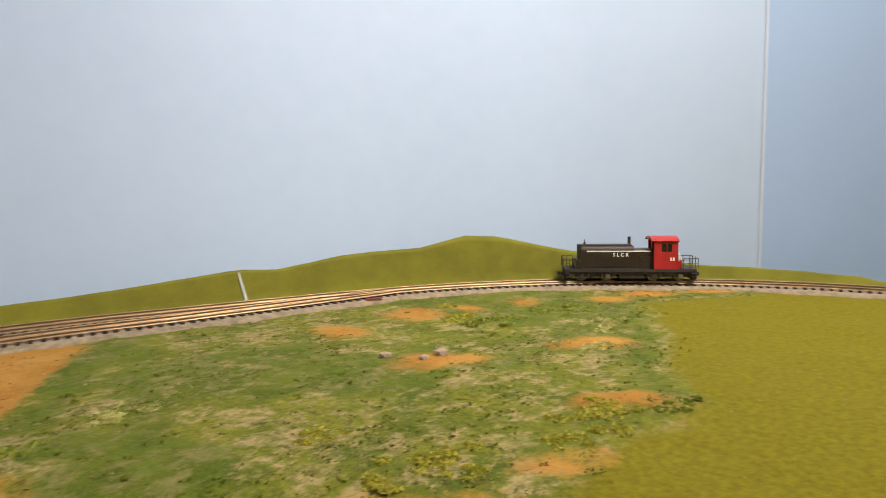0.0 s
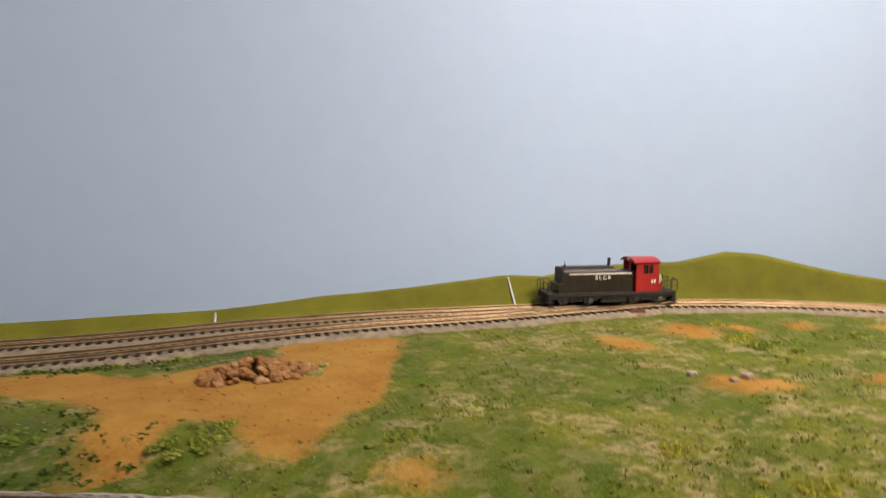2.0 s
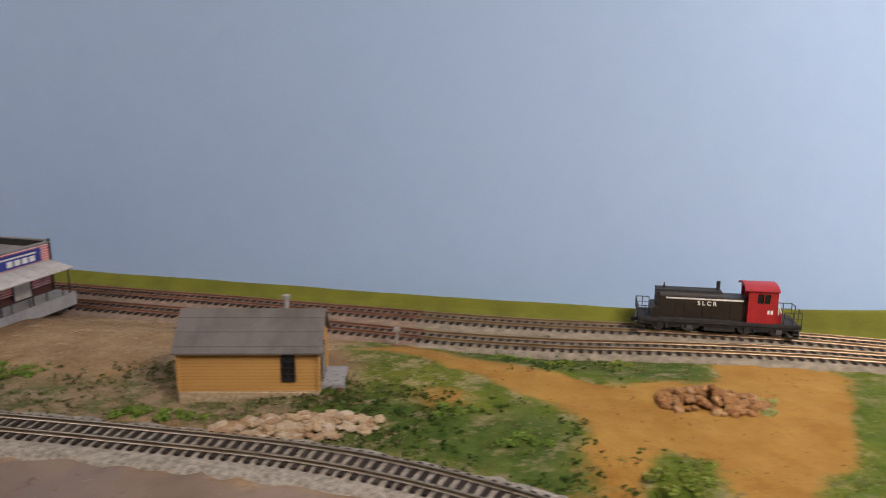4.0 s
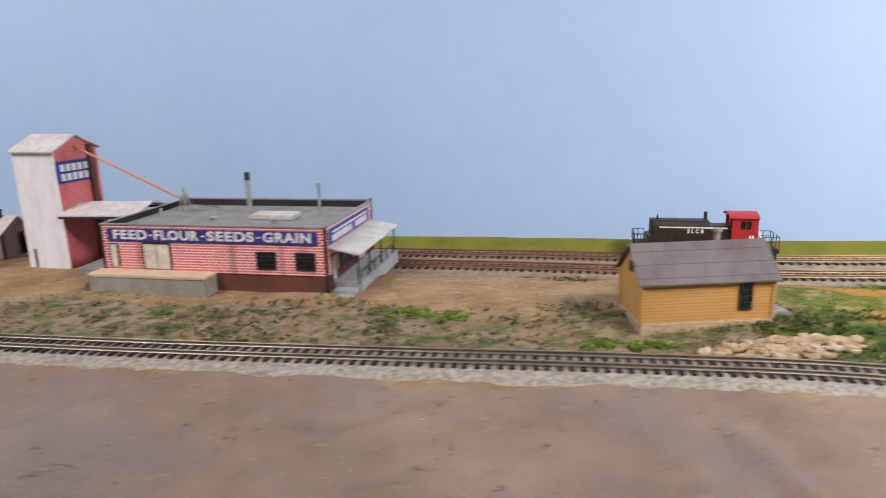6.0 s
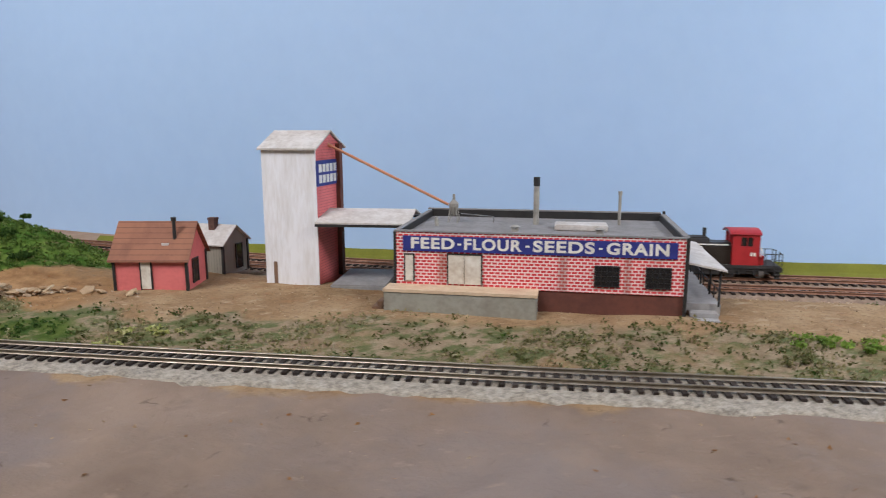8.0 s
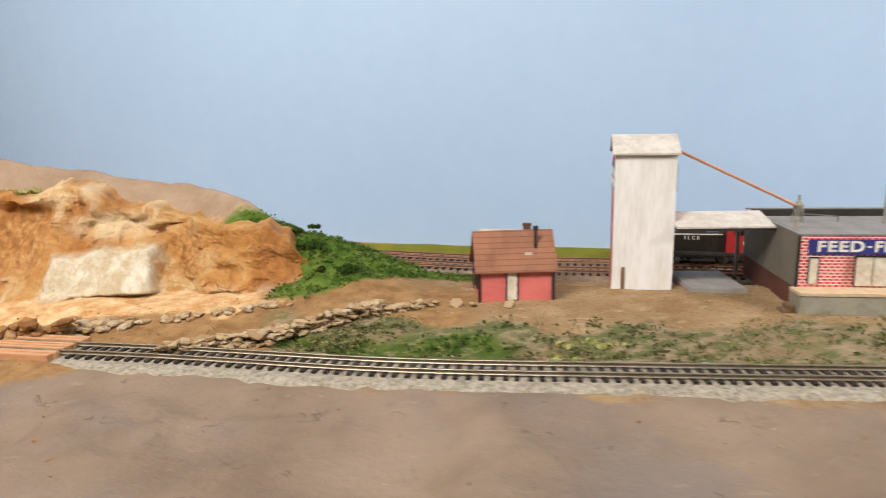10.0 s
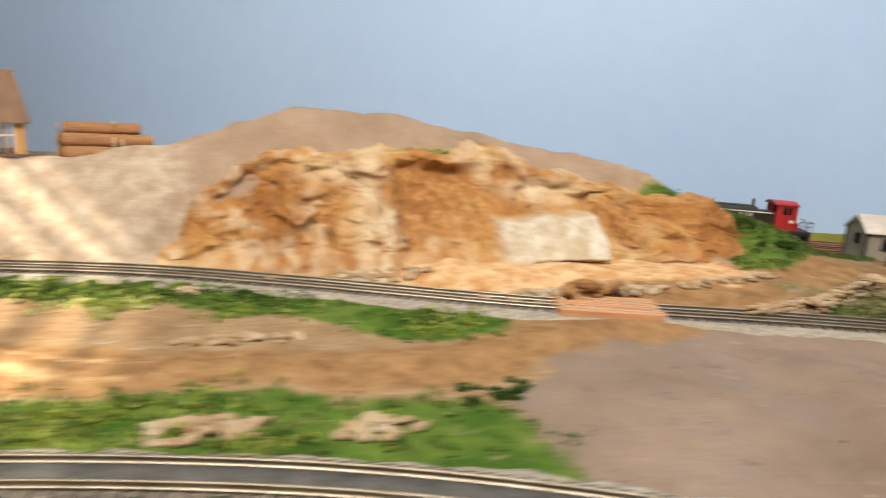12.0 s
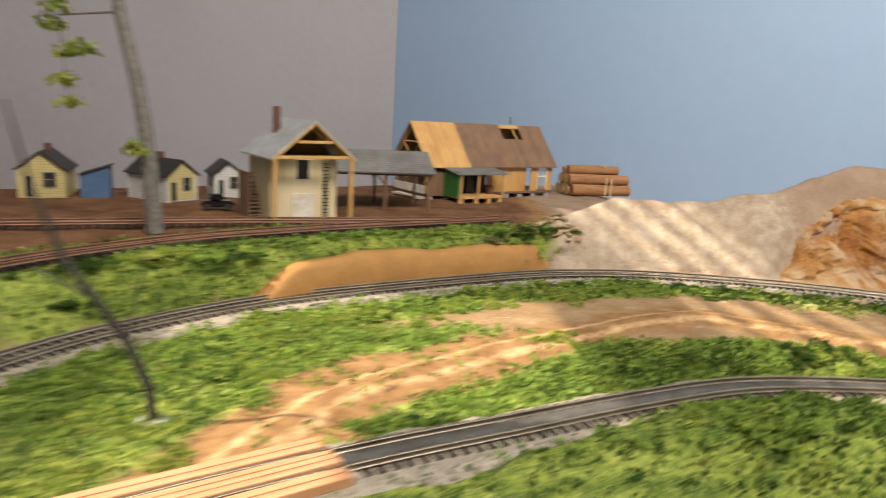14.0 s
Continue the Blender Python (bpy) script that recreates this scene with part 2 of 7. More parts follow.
ROOF_GREY = painted("grey_roof_felt", (0.25, 0.235, 0.225), (0.17, 0.16, 0.15), 0.9, 60)
ROOF_DARK = lined("dark_felt_roof", (0.155, 0.14, 0.125), (0.10, 0.09, 0.08), 0.0085, 1, 0.06, 0.9)
ROOF_BROWN = lined("brown_shingle_roof", (0.29, 0.125, 0.07), (0.19, 0.08, 0.048), 0.0034, 1, 0.15, 0.85)
YELLOW_CLAP = lined("yellow_clapboard", (0.60, 0.33, 0.095), (0.52, 0.27, 0.075), 0.0024, 2, 0.16)
GREYGREEN = lined("grey_green_boards", (0.30, 0.28, 0.22), (0.21, 0.19, 0.15), 0.003, 0, 0.12)
CREAM_WALL = lined("cream_boards", (0.72, 0.61, 0.38), (0.60, 0.47, 0.26), 0.0042, 0, 0.08)
CREAM_DOOR = painted("stained_cream_door", (0.72, 0.68, 0.58), (0.50, 0.42, 0.32), 0.7, 50)
BROWN_BASE = painted("brown_foundation", (0.145, 0.048, 0.03), (0.095, 0.033, 0.022), 0.8, 50)
DOCK_GREY = painted("grey_green_dock", (0.32, 0.31, 0.25), (0.22, 0.20, 0.16), 0.8, 50)
DOCK_TOP = painted("buff_dock_deck", (0.62, 0.47, 0.31), (0.47, 0.34, 0.22), 0.85, 60)
CONCRETE = painted("grey_concrete", (0.34, 0.33, 0.315), (0.24, 0.23, 0.22), 0.85, 50)
COPPER = painted("copper_spout", (0.56, 0.25, 0.13), (0.40, 0.16, 0.08), 0.5, 90, 0.3)
PUTTY = painted("putty_grey", (0.36, 0.34, 0.29), (0.22, 0.205, 0.175), 0.6, 90)
TIN_ROOF = painted("silver_tin_roof", (0.58, 0.60, 0.60), (0.36, 0.38, 0.38), 0.35, 50, 0.5)
RAW_PINE = painted("raw_pine", (0.62, 0.37, 0.14), (0.48, 0.26, 0.085), 0.75, 40, 0, 250, 0.0003, (3, 3, 0.4))
PINE_GOLD = lined("golden_pine_sheets", (0.60, 0.34, 0.115), (0.46, 0.23, 0.07), 0.011, 0, 0.05)
WEATHERED = painted("weathered_planks", (0.22, 0.125, 0.07), (0.13, 0.075, 0.048), 0.85, 40, 0, 250, 0.0003, (3, 3, 0.4))
TARPAPER = lined("rusty_tarpaper_roof", (0.23, 0.125, 0.065), (0.145, 0.085, 0.05), 0.016, 0, 0.05)
GREY_PLANK = lined("grey_plank_roof", (0.175, 0.170, 0.155), (0.11, 0.107, 0.098), 0.0042, 1, 0.14)
GREEN_PAINT = painted("green_painted_boards", (0.035, 0.19, 0.035), (0.02, 0.10, 0.02), 0.7, 80)
LOG_BARK = painted("log_bark", (0.40, 0.20, 0.085), (0.25, 0.115, 0.05), 0.85, 60, 0, 300, 0.0006, (0.4, 3, 3))
LOG_END = painted("log_end_grain", (0.60, 0.40, 0.2), (0.42, 0.25, 0.11), 0.85, 150)
ROPE = painted("pale_rope", (0.66, 0.52, 0.32), (0.5, 0.38, 0.22), 0.9, 200)
HOUSE_WHITE = lined("white_clapboard", (0.66, 0.66, 0.62), (0.54, 0.54, 0.50), 0.003, 2, 0.15)
HOUSE_YELLOW = lined("pale_yellow_clapboard", (0.66, 0.56, 0.26), (0.55, 0.46, 0.2), 0.003, 2, 0.15)
BLUE_SHED = painted("blue_shed_paint", (0.09, 0.17, 0.30), (0.06, 0.12, 0.22), 0.7, 60)
CHIMNEY_BRICK = painted("brown_chimney_brick", (0.15, 0.075, 0.055), (0.09, 0.045, 0.035), 0.9, 150)
CAR_BLACK = painted("black_car_enamel", (0.015, 0.016, 0.018), (0.01, 0.01, 0.011), 0.2, 90)
CROSSING_WOOD = painted("orange_crossing_planks", (0.56, 0.30, 0.155), (0.42, 0.20, 0.095), 0.8, 50, 0, 300, 0.0004, (0.5, 4, 4))
BANK_TAN = painted("smooth_ochre_bank", (0.40, 0.20, 0.055), (0.30, 0.145, 0.04), 0.75, 40, 0, 250, 0.0006)


def brick_paper():
    m, nt, b = material("printed_red_brick_paper")
    br = node(nt, "ShaderNodeTexBrick", Scale=1.0, Mortar_Size=0.00048, Mortar_Smooth=0.3, Bias=0.0, Brick_Width=0.0044, Row_Height=0.0024)
    br.inputs["Color1"].default_value = (0.64, 0.045, 0.048, 1)
    br.inputs["Color2"].default_value = (0.56, 0.038, 0.042, 1)
    br.inputs["Mortar"].default_value = (0.84, 0.66, 0.61, 1)
    v = coords(nt)
    sep, com = nt.nodes.new("ShaderNodeSeparateXYZ"), nt.nodes.new("ShaderNodeCombineXYZ")
    nt.links.new(v, sep.inputs[0])
    nt.links.new(math_node(nt, "ADD", sep.outputs[0], sep.outputs[1]), com.inputs[0])
    nt.links.new(sep.outputs[2], com.inputs[1])
    nt.links.new(com.outputs[0], br.inputs["Vector"])
    stain = noise_tex(nt, coords(nt, (45, 45, 9)), 1.0, 4.0)
    col = mix(nt, ramp(nt, stain, [(0.58, (0, 0, 0)), (0.78, (0.75, 0.75, 0.75))]), br.outputs[0], (0.26, 0.085, 0.05))
    for x0, w in ((0.1235, 0.0045), (0.1685, 0.0035)):
        off = math_node(nt, "DIVIDE", math_node(nt, "SUBTRACT", sep.outputs[0], x0), w)
        mark = math_node(nt, "MULTIPLY", math_node(nt, "SUBTRACT", 1.0, math_node(nt, "MULTIPLY", off, off), True), math_node(nt, "LESS_THAN", sep.outputs[2], 0.046))
        col = mix(nt, math_node(nt, "MULTIPLY", mark, math_node(nt, "MULTIPLY", stain, 1.1)), col, (0.22, 0.08, 0.05))
    nt.links.new(col, b.inputs["Base Color"])
    b.inputs["Roughness"].default_value = 0.7
    return m


BRICK_PAPER = brick_paper()


def ground_material():
    """Scenery cover: yard earth, painted plaster, meadow, flat turf, ochre and road earth, each by its own mask."""
    m, nt, b = material("layout_ground")
    v = coords(nt)
    n1, n2, n3, n4 = noise_tex(nt, v, 12.0, 5.0), noise_tex(nt, v, 60.0, 5.0, 0.7), noise_tex(nt, v, 260.0, 5.0, 0.7), noise_tex(nt, v, 28.0, 6.0, 0.65)
    n5 = noise_tex(nt, coords(nt, (48, 90, 60)), 1.0, 6.0, 0.7)
    n6 = noise_tex(nt, v, 620.0, 4.0, 0.7)

    def cover(name, soft=0.18):
        a = nt.nodes.new("ShaderNodeAttribute")
        a.attribute_name = name
        ragged = math_node(nt, "ADD", math_node(nt, "MULTIPLY", math_node(nt, "SUBTRACT", n2, 0.5), 0.75), math_node(nt, "MULTIPLY", math_node(nt, "SUBTRACT", n3, 0.5), 0.5))
        s = math_node(nt, "ADD", a.outputs["Fac"], math_node(nt, "MULTIPLY", ragged, math_node(nt, "MULTIPLY", a.outputs["Fac"], 3.0, True)))
        return ramp(nt, s, [(0.5 - soft, (0, 0, 0)), (0.5 + soft, (1, 1, 1))])
    yard = mix(nt, ramp(nt, n4, [(0.38, (0, 0, 0)), (0.66, (1, 1, 1))]), (0.245, 0.15, 0.075), (0.36, 0.25, 0.14))
    yard = mix(nt, ramp(nt, n2, [(0.55, (0, 0, 0)), (0.72, (0.6, 0.6, 0.6))]), yard, (0.30, 0.15, 0.07))
    yard = mix(nt, ramp(nt, n3, [(0.36, (0.6, 0.6, 0.6)), (0.48, (0, 0, 0))]), yard, (0.15, 0.095, 0.05))
    yard = mix(nt, ramp(nt, n5, [(0.56, (0, 0, 0)), (0.68, (0.7, 0.7, 0.7))]), yard, (0.44, 0.34, 0.22))
    plaster = mix(nt, ramp(nt, n1, [(0.35, (0, 0, 0)), (0.65, (1, 1, 1))]), (0.195, 0.140, 0.102), (0.290, 0.212, 0.155))
    plaster = mix(nt, ramp(nt, noise_tex(nt, v, 7.0, 5.0), [(0.48, (0, 0, 0)), (0.60, (0.65, 0.65, 0.65))]), plaster, (0.215, 0.175, 0.155))
    plaster = mix(nt, ramp(nt, n5, [(0.60, (0, 0, 0)), (0.70, (0.45, 0.45, 0.45))]), plaster, (0.36, 0.27, 0.20))
    plaster = mix(nt, ramp(nt, n4, [(0.60, (0, 0, 0)), (0.75, (0.5, 0.5, 0.5))]), plaster, (0.14, 0.095, 0.065))
    plaster = mix(nt, ramp(nt, n3, [(0.68, (0, 0, 0)), (0.73, (0.7, 0.7, 0.7))]), plaster, (0.46, 0.40, 0.33))
    crack = node(nt, "ShaderNodeTexVoronoi", Scale=34.0)
    crack.feature = "DISTANCE_TO_EDGE"
    warp = mix(nt, 0.10, v, node_vec(nt, v, 24.0))
    nt.links.new(warp, crack.inputs["Vector"])
    scuff = math_node(nt, "MULTIPLY", ramp(nt, crack.outputs["Distance"], [(0.0, (1, 1, 1)), (0.03, (0, 0, 0))]), ramp(nt, noise_tex(nt, v, 45.0, 2.0), [(0.60, (0, 0, 0)), (0.66, (0.7, 0.7, 0.7))]))
    plaster = mix(nt, scuff, plaster, (0.10, 0.07, 0.05))
    meadow = mix(nt, ramp(nt, n4, [(0.35, (0, 0, 0)), (0.62, (1, 1, 1))]), (0.060, 0.098, 0.010), (0.160, 0.172, 0.020))
    n7 = noise_tex(nt, coords(nt, (60, 70, 60)), 1.0, 6.0, 0.75)
    meadow = mix(nt, ramp(nt, n7, [(0.48, (0, 0, 0)), (0.60, (0.9, 0.9, 0.9))]), meadow, (0.34, 0.27, 0.13))
    meadow = mix(nt, ramp(nt, n3, [(0.40, (0.5, 0.5, 0.5)), (0.56, (0, 0, 0))]), meadow, (0.045, 0.065, 0.014))
    meadow = mix(nt, ramp(nt, n6, [(0.54, (0, 0, 0)), (0.66, (0.5, 0.5, 0.5))]), meadow, (0.25, 0.225, 0.055))
    deep = mix(nt, ramp(nt, n2, [(0.38, (0, 0, 0)), (0.62, (1, 1, 1))]), (0.034, 0.070, 0.008), (0.085, 0.130, 0.015))
    deep = mix(nt, ramp(nt, n6, [(0.55, (0, 0, 0)), (0.68, (0.5, 0.5, 0.5))]), deep, (0.17, 0.165, 0.04))
    turf = mix(nt, ramp(nt, n3, [(0.35, (0, 0, 0)), (0.65, (1, 1, 1))]), (0.110, 0.102, 0.007), (0.175, 0.160, 0.011))
    ochre = mix(nt, ramp(nt, n4, [(0.35, (0, 0, 0)), (0.68, (1, 1, 1))]), (0.29, 0.14, 0.028), (0.40, 0.225, 0.055))
    ochre = mix(nt, ramp(nt, n3, [(0.58, (0, 0, 0)), (0.75, (0.6, 0.6, 0.6))]), ochre, (0.24, 0.10, 0.035))
    road = mix(nt, ramp(nt, n2, [(0.35, (0, 0, 0)), (0.65, (1, 1, 1))]), (0.20, 0.105, 0.045), (0.35, 0.205, 0.092))
    hill = mix(nt, ramp(nt, n4, [(0.35, (0, 0, 0)), (0.65, (1, 1, 1))]), (0.27, 0.185, 0.125), (0.36, 0.26, 0.185))
    # corner grass with sunlight put into its colour, brighter than the verge
    lush = mix(nt, ramp(nt, n2, [(0.35, (0, 0, 0)), (0.65, (1, 1, 1))]), (0.130, 0.200, 0.026), (0.350, 0.395, 0.080))
    lush = mix(nt, ramp(nt, n4, [(0.38, (0.85, 0.85, 0.85)), (0.50, (0, 0, 0))]), lush, (0.040, 0.085, 0.014))
    # pale wheel ruts, lightened further to carry the road's sunlight
    rut = mix(nt, ramp(nt, n2, [(0.35, (0, 0, 0)), (0.65, (1, 1, 1))]), (0.44, 0.26, 0.115), (0.60, 0.41, 0.225))
    talus = mix(nt, ramp(nt, n2, [(0.35, (0, 0, 0)), (0.65, (1, 1, 1))]), (0.46, 0.22, 0.075), (0.70, 0.50, 0.29))
    lush = mix(nt, ramp(nt, n3, [(0.42, (0.75, 0.75, 0.75)), (0.54, (0, 0, 0))]), lush, (0.050, 0.095, 0.016))
    lush = mix(nt, ramp(nt, n6, [(0.54, (0, 0, 0)), (0.64, (0.7, 0.7, 0.7))]), lush, (0.46, 0.47, 0.16))
    # the same grass without the painted sun, also the dark green slope
    verge = mix(nt, ramp(nt, n4, [(0.40, (0, 0, 0)), (0.60, (1, 1, 1))]), (0.040, 0.095, 0.010), (0.115, 0.170, 0.030))
    verge = mix(nt, ramp(nt, n5, [(0.56, (0, 0, 0)), (0.68, (0.8, 0.8, 0.8))]), verge, (0.27, 0.20, 0.11))
    strip = mix(nt, ramp(nt, n2, [(0.35, (0, 0, 0)), (0.65, (1, 1, 1))]), (0.195, 0.140, 0.085), (0.31, 0.240, 0.155))
    strip = mix(nt, ramp(nt, n5, [(0.46, (0, 0, 0)), (0.56, (0.85, 0.85, 0.85))]), strip, (0.082, 0.105, 0.034))
    scrub = mix(nt, ramp(nt, n2, [(0.35, (0, 0, 0)), (0.65, (1, 1, 1))]), (0.034, 0.068, 0.011), (0.095, 0.125, 0.026))
    scrub = mix(nt, ramp(nt, n5, [(0.54, (0, 0, 0)), (0.66, (0.8, 0.8, 0.8))]), scrub, (0.27, 0.215, 0.12))
    pale = mix(nt, ramp(nt, n2, [(0.35, (0, 0, 0)), (0.65, (1, 1, 1))]), (0.33, 0.245, 0.165), (0.50, 0.41, 0.31))
    loam = mix(nt, ramp(nt, n4, [(0.35, (0, 0, 0)), (0.65, (1, 1, 1))]), (0.105, 0.048, 0.024), (0.20, 0.105, 0.055))
    col = yard
    for name, c in (("plaster", plaster), ("hill", hill), ("pale", pale), ("road", road), ("rut", rut), ("talus", talus), ("loam", loam), ("meadow", meadow), ("deep", deep), ("turf", turf), ("ochre", ochre), ("strip", strip), ("scrub", scrub), ("verge", verge), ("lush", lush)):
        col = mix(nt, cover(name), col, c)
    nt.links.new(col, b.inputs["Base Color"])
    b.inputs["Roughness"].default_value = 0.93
    b.inputs["Specular IOR Level"].default_value = 0.12
    relief = math_node(nt, "ADD", n2, math_node(nt, "MULTIPLY", n3, 0.8))
    relief = math_node(nt, "SUBTRACT", math_node(nt, "ADD", relief, math_node(nt, "MULTIPLY", n4, 1.2)), math_node(nt, "MULTIPLY", scuff, 0.8))
    bump(nt, b, relief, 0.6, 0.0026)
    return m


def cliff_material():
    m, nt, b = material("rust_stained_plaster_cliff")
    v = coords(nt)
    a, c, f = noise_tex(nt, v, 16.0, 6.0, 0.7), noise_tex(nt, coords(nt, (70, 70, 22)), 1.0, 5.0, 0.65), noise_tex(nt, v, 240.0, 5.0, 0.7)
    big = noise_tex(nt, coords(nt, (13, 13, 7)), 1.0, 3.0, 0.5)
    s = math_node(nt, "ADD", math_node(nt, "MULTIPLY", big, 0.5), math_node(nt, "ADD", math_node(nt, "MULTIPLY", a, 0.2), math_node(nt, "MULTIPLY", c, 0.3)))
    col = ramp(nt, s, [(0.38, (0.25, 0.085, 0.014)), (0.45, (0.43, 0.175, 0.038)), (0.52, (0.55, 0.280, 0.085)), (0.58, (0.62, 0.41, 0.19)), (0.67, (0.72, 0.60, 0.42))])
    col = mix(nt, ramp(nt, f, [(0.36, (0.35, 0.35, 0.35)), (0.55, (0, 0, 0))]), col, (0.40, 0.19, 0.06))
    wet = nt.nodes.new("ShaderNodeAttribute")
    wet.attribute_name = "chalk"
    col = mix(nt, wet.outputs["Fac"], col, mix(nt, ramp(nt, c, [(0.4, (0, 0, 0)), (0.6, (1, 1, 1))]), (0.56, 0.44, 0.28), (0.76, 0.71, 0.58)))
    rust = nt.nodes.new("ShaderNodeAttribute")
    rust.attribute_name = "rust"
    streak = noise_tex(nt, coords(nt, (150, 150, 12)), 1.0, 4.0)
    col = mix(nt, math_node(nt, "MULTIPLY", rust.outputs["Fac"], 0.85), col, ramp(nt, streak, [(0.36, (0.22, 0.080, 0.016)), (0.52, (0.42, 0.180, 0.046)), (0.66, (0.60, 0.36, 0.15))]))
    dry = nt.nodes.new("ShaderNodeAttribute")
    dry.attribute_name = "dry"
    col = mix(nt, math_node(nt, "MULTIPLY", dry.outputs["Fac"], 0.65), col, (0.82, 0.70, 0.48))
    nt.links.new(col, b.inputs["Base Color"])
    b.inputs["Roughness"].default_value = 0.7
    crag = noise_tex(nt, coords(nt, (90, 90, 60)), 1.0, 6.0, 0.7)
    bump(nt, b, math_node(nt, "ADD", math_node(nt, "ADD", a, f), math_node(nt, "MULTIPLY", crag, 1.6)), 0.8, 0.0045)
    return m


GROUND, CLIFF = ground_material(), cliff_material()


# ---- plan lines, right to left ----
FRONT = curve_points([(0.56, -0.20), (0.50, -0.02), (0.422, 0.092), (0.334, 0.177), (0.24, 0.240), (0.138, 0.284), (0.01, 0.313), (-0.14, 0.341), (-0.30, 0.372), (-0.43, 0.400), (-0.56, 0.428), (-0.71, 0.463),
                      (-0.862, 0.514), (-1.024, 0.564), (-1.184, 0.630), (-1.31, 0.673), (-1.45, 0.692), (-1.56, 0.677), (-1.669, 0.630), (-1.817, 0.549), (-1.903, 0.473), (-1.957, 0.398), (-2.03, 0.25), (-2.08, 0.05)], 0.0075)
MAIN = curve_points([(1.13, -0.35), (1.13, -0.10), (1.117, 0.02), (1.092, 0.110), (1.045, 0.195), (0.965, 0.286), (0.855, 0.360), (0.755, 0.404), (0.640, 0.438), (0.515, 0.472), (0.400, 0.502), (0.305, 0.528), (0.19, 0.558), (0.068, 0.588),
                     (-0.05, 0.617), (-0.148, 0.641), (-0.30, 0.683), (-0.448, 0.728), (-0.60, 0.780), (-0.767, 0.845), (-0.95, 0.925), (-1.15, 1.03), (-1.35, 1.155)], 0.008)
SIDING = curve_points([(0.80, 0.384), (0.70, 0.400), (0.60, 0.414), (0.494, 0.435), (0.345, 0.466), (0.19, 0.505), (0.083, 0.534), (-0.042, 0.567), (-0.156, 0.593), (-0.29, 0.632), (-0.43, 0.678), (-0.60, 0.736), (-0.78, 0.805), (-0.95, 0.882)], 0.008)
INNER = curve_points([(-0.90, 0.20), (-1.02, 0.285), (-1.10, 0.326), (-1.18, 0.357), (-1.26, 0.378), (-1.34, 0.392), (-1.42, 0.399), (-1.50, 0.393), (-1.58, 0.365), (-1.66, 0.330), (-1.74, 0.294), (-1.83, 0.245), (-1.95, 0.16)], 0.0075)
UPPER = curve_points([(-1.60, 0.775), (-1.726, 0.70), (-1.82, 0.638), (-1.914, 0.565), (-1.993, 0.466), (-2.06, 0.34), (-2.1, 0.2)], 0.008)
SPUR = curve_points([(-1.66, 0.748), (-1.80, 0.70), (-1.92, 0.665), (-2.05, 0.62), (-2.25, 0.55)], 0.008)
ROAD = curve_points([(-0.90, 0.525), (-1.00, 0.515), (-1.10, 0.478), (-1.20, 0.476), (-1.30, 0.482), (-1.40, 0.528), (-1.47, 0.548), (-1.56, 0.505), (-1.66, 0.440), (-1.74, 0.385), (-1.79, 0.310), (-1.84, 0.20)], 0.02)
CREST = np.array([(-1.66, 0.70, 0.036), (-1.60, 0.705, 0.040), (-1.572, 0.712, 0.048), (-1.53, 0.738, 0.064), (-1.469, 0.767, 0.080), (-1.40, 0.765, 0.078), (-1.34, 0.760, 0.082), (-1.29, 0.762, 0.092), (-1.235, 0.768, 0.117), (-1.177, 0.770, 0.135),
                  (-1.114, 0.768, 0.127), (-1.02, 0.772, 0.116), (-0.96, 0.765, 0.104), (-0.895, 0.750, 0.098), (-0.838, 0.715, 0.083), (-0.79, 0.690, 0.054), (-0.735, 0.675, 0.030), (-0.67, 0.665, 0.014)])


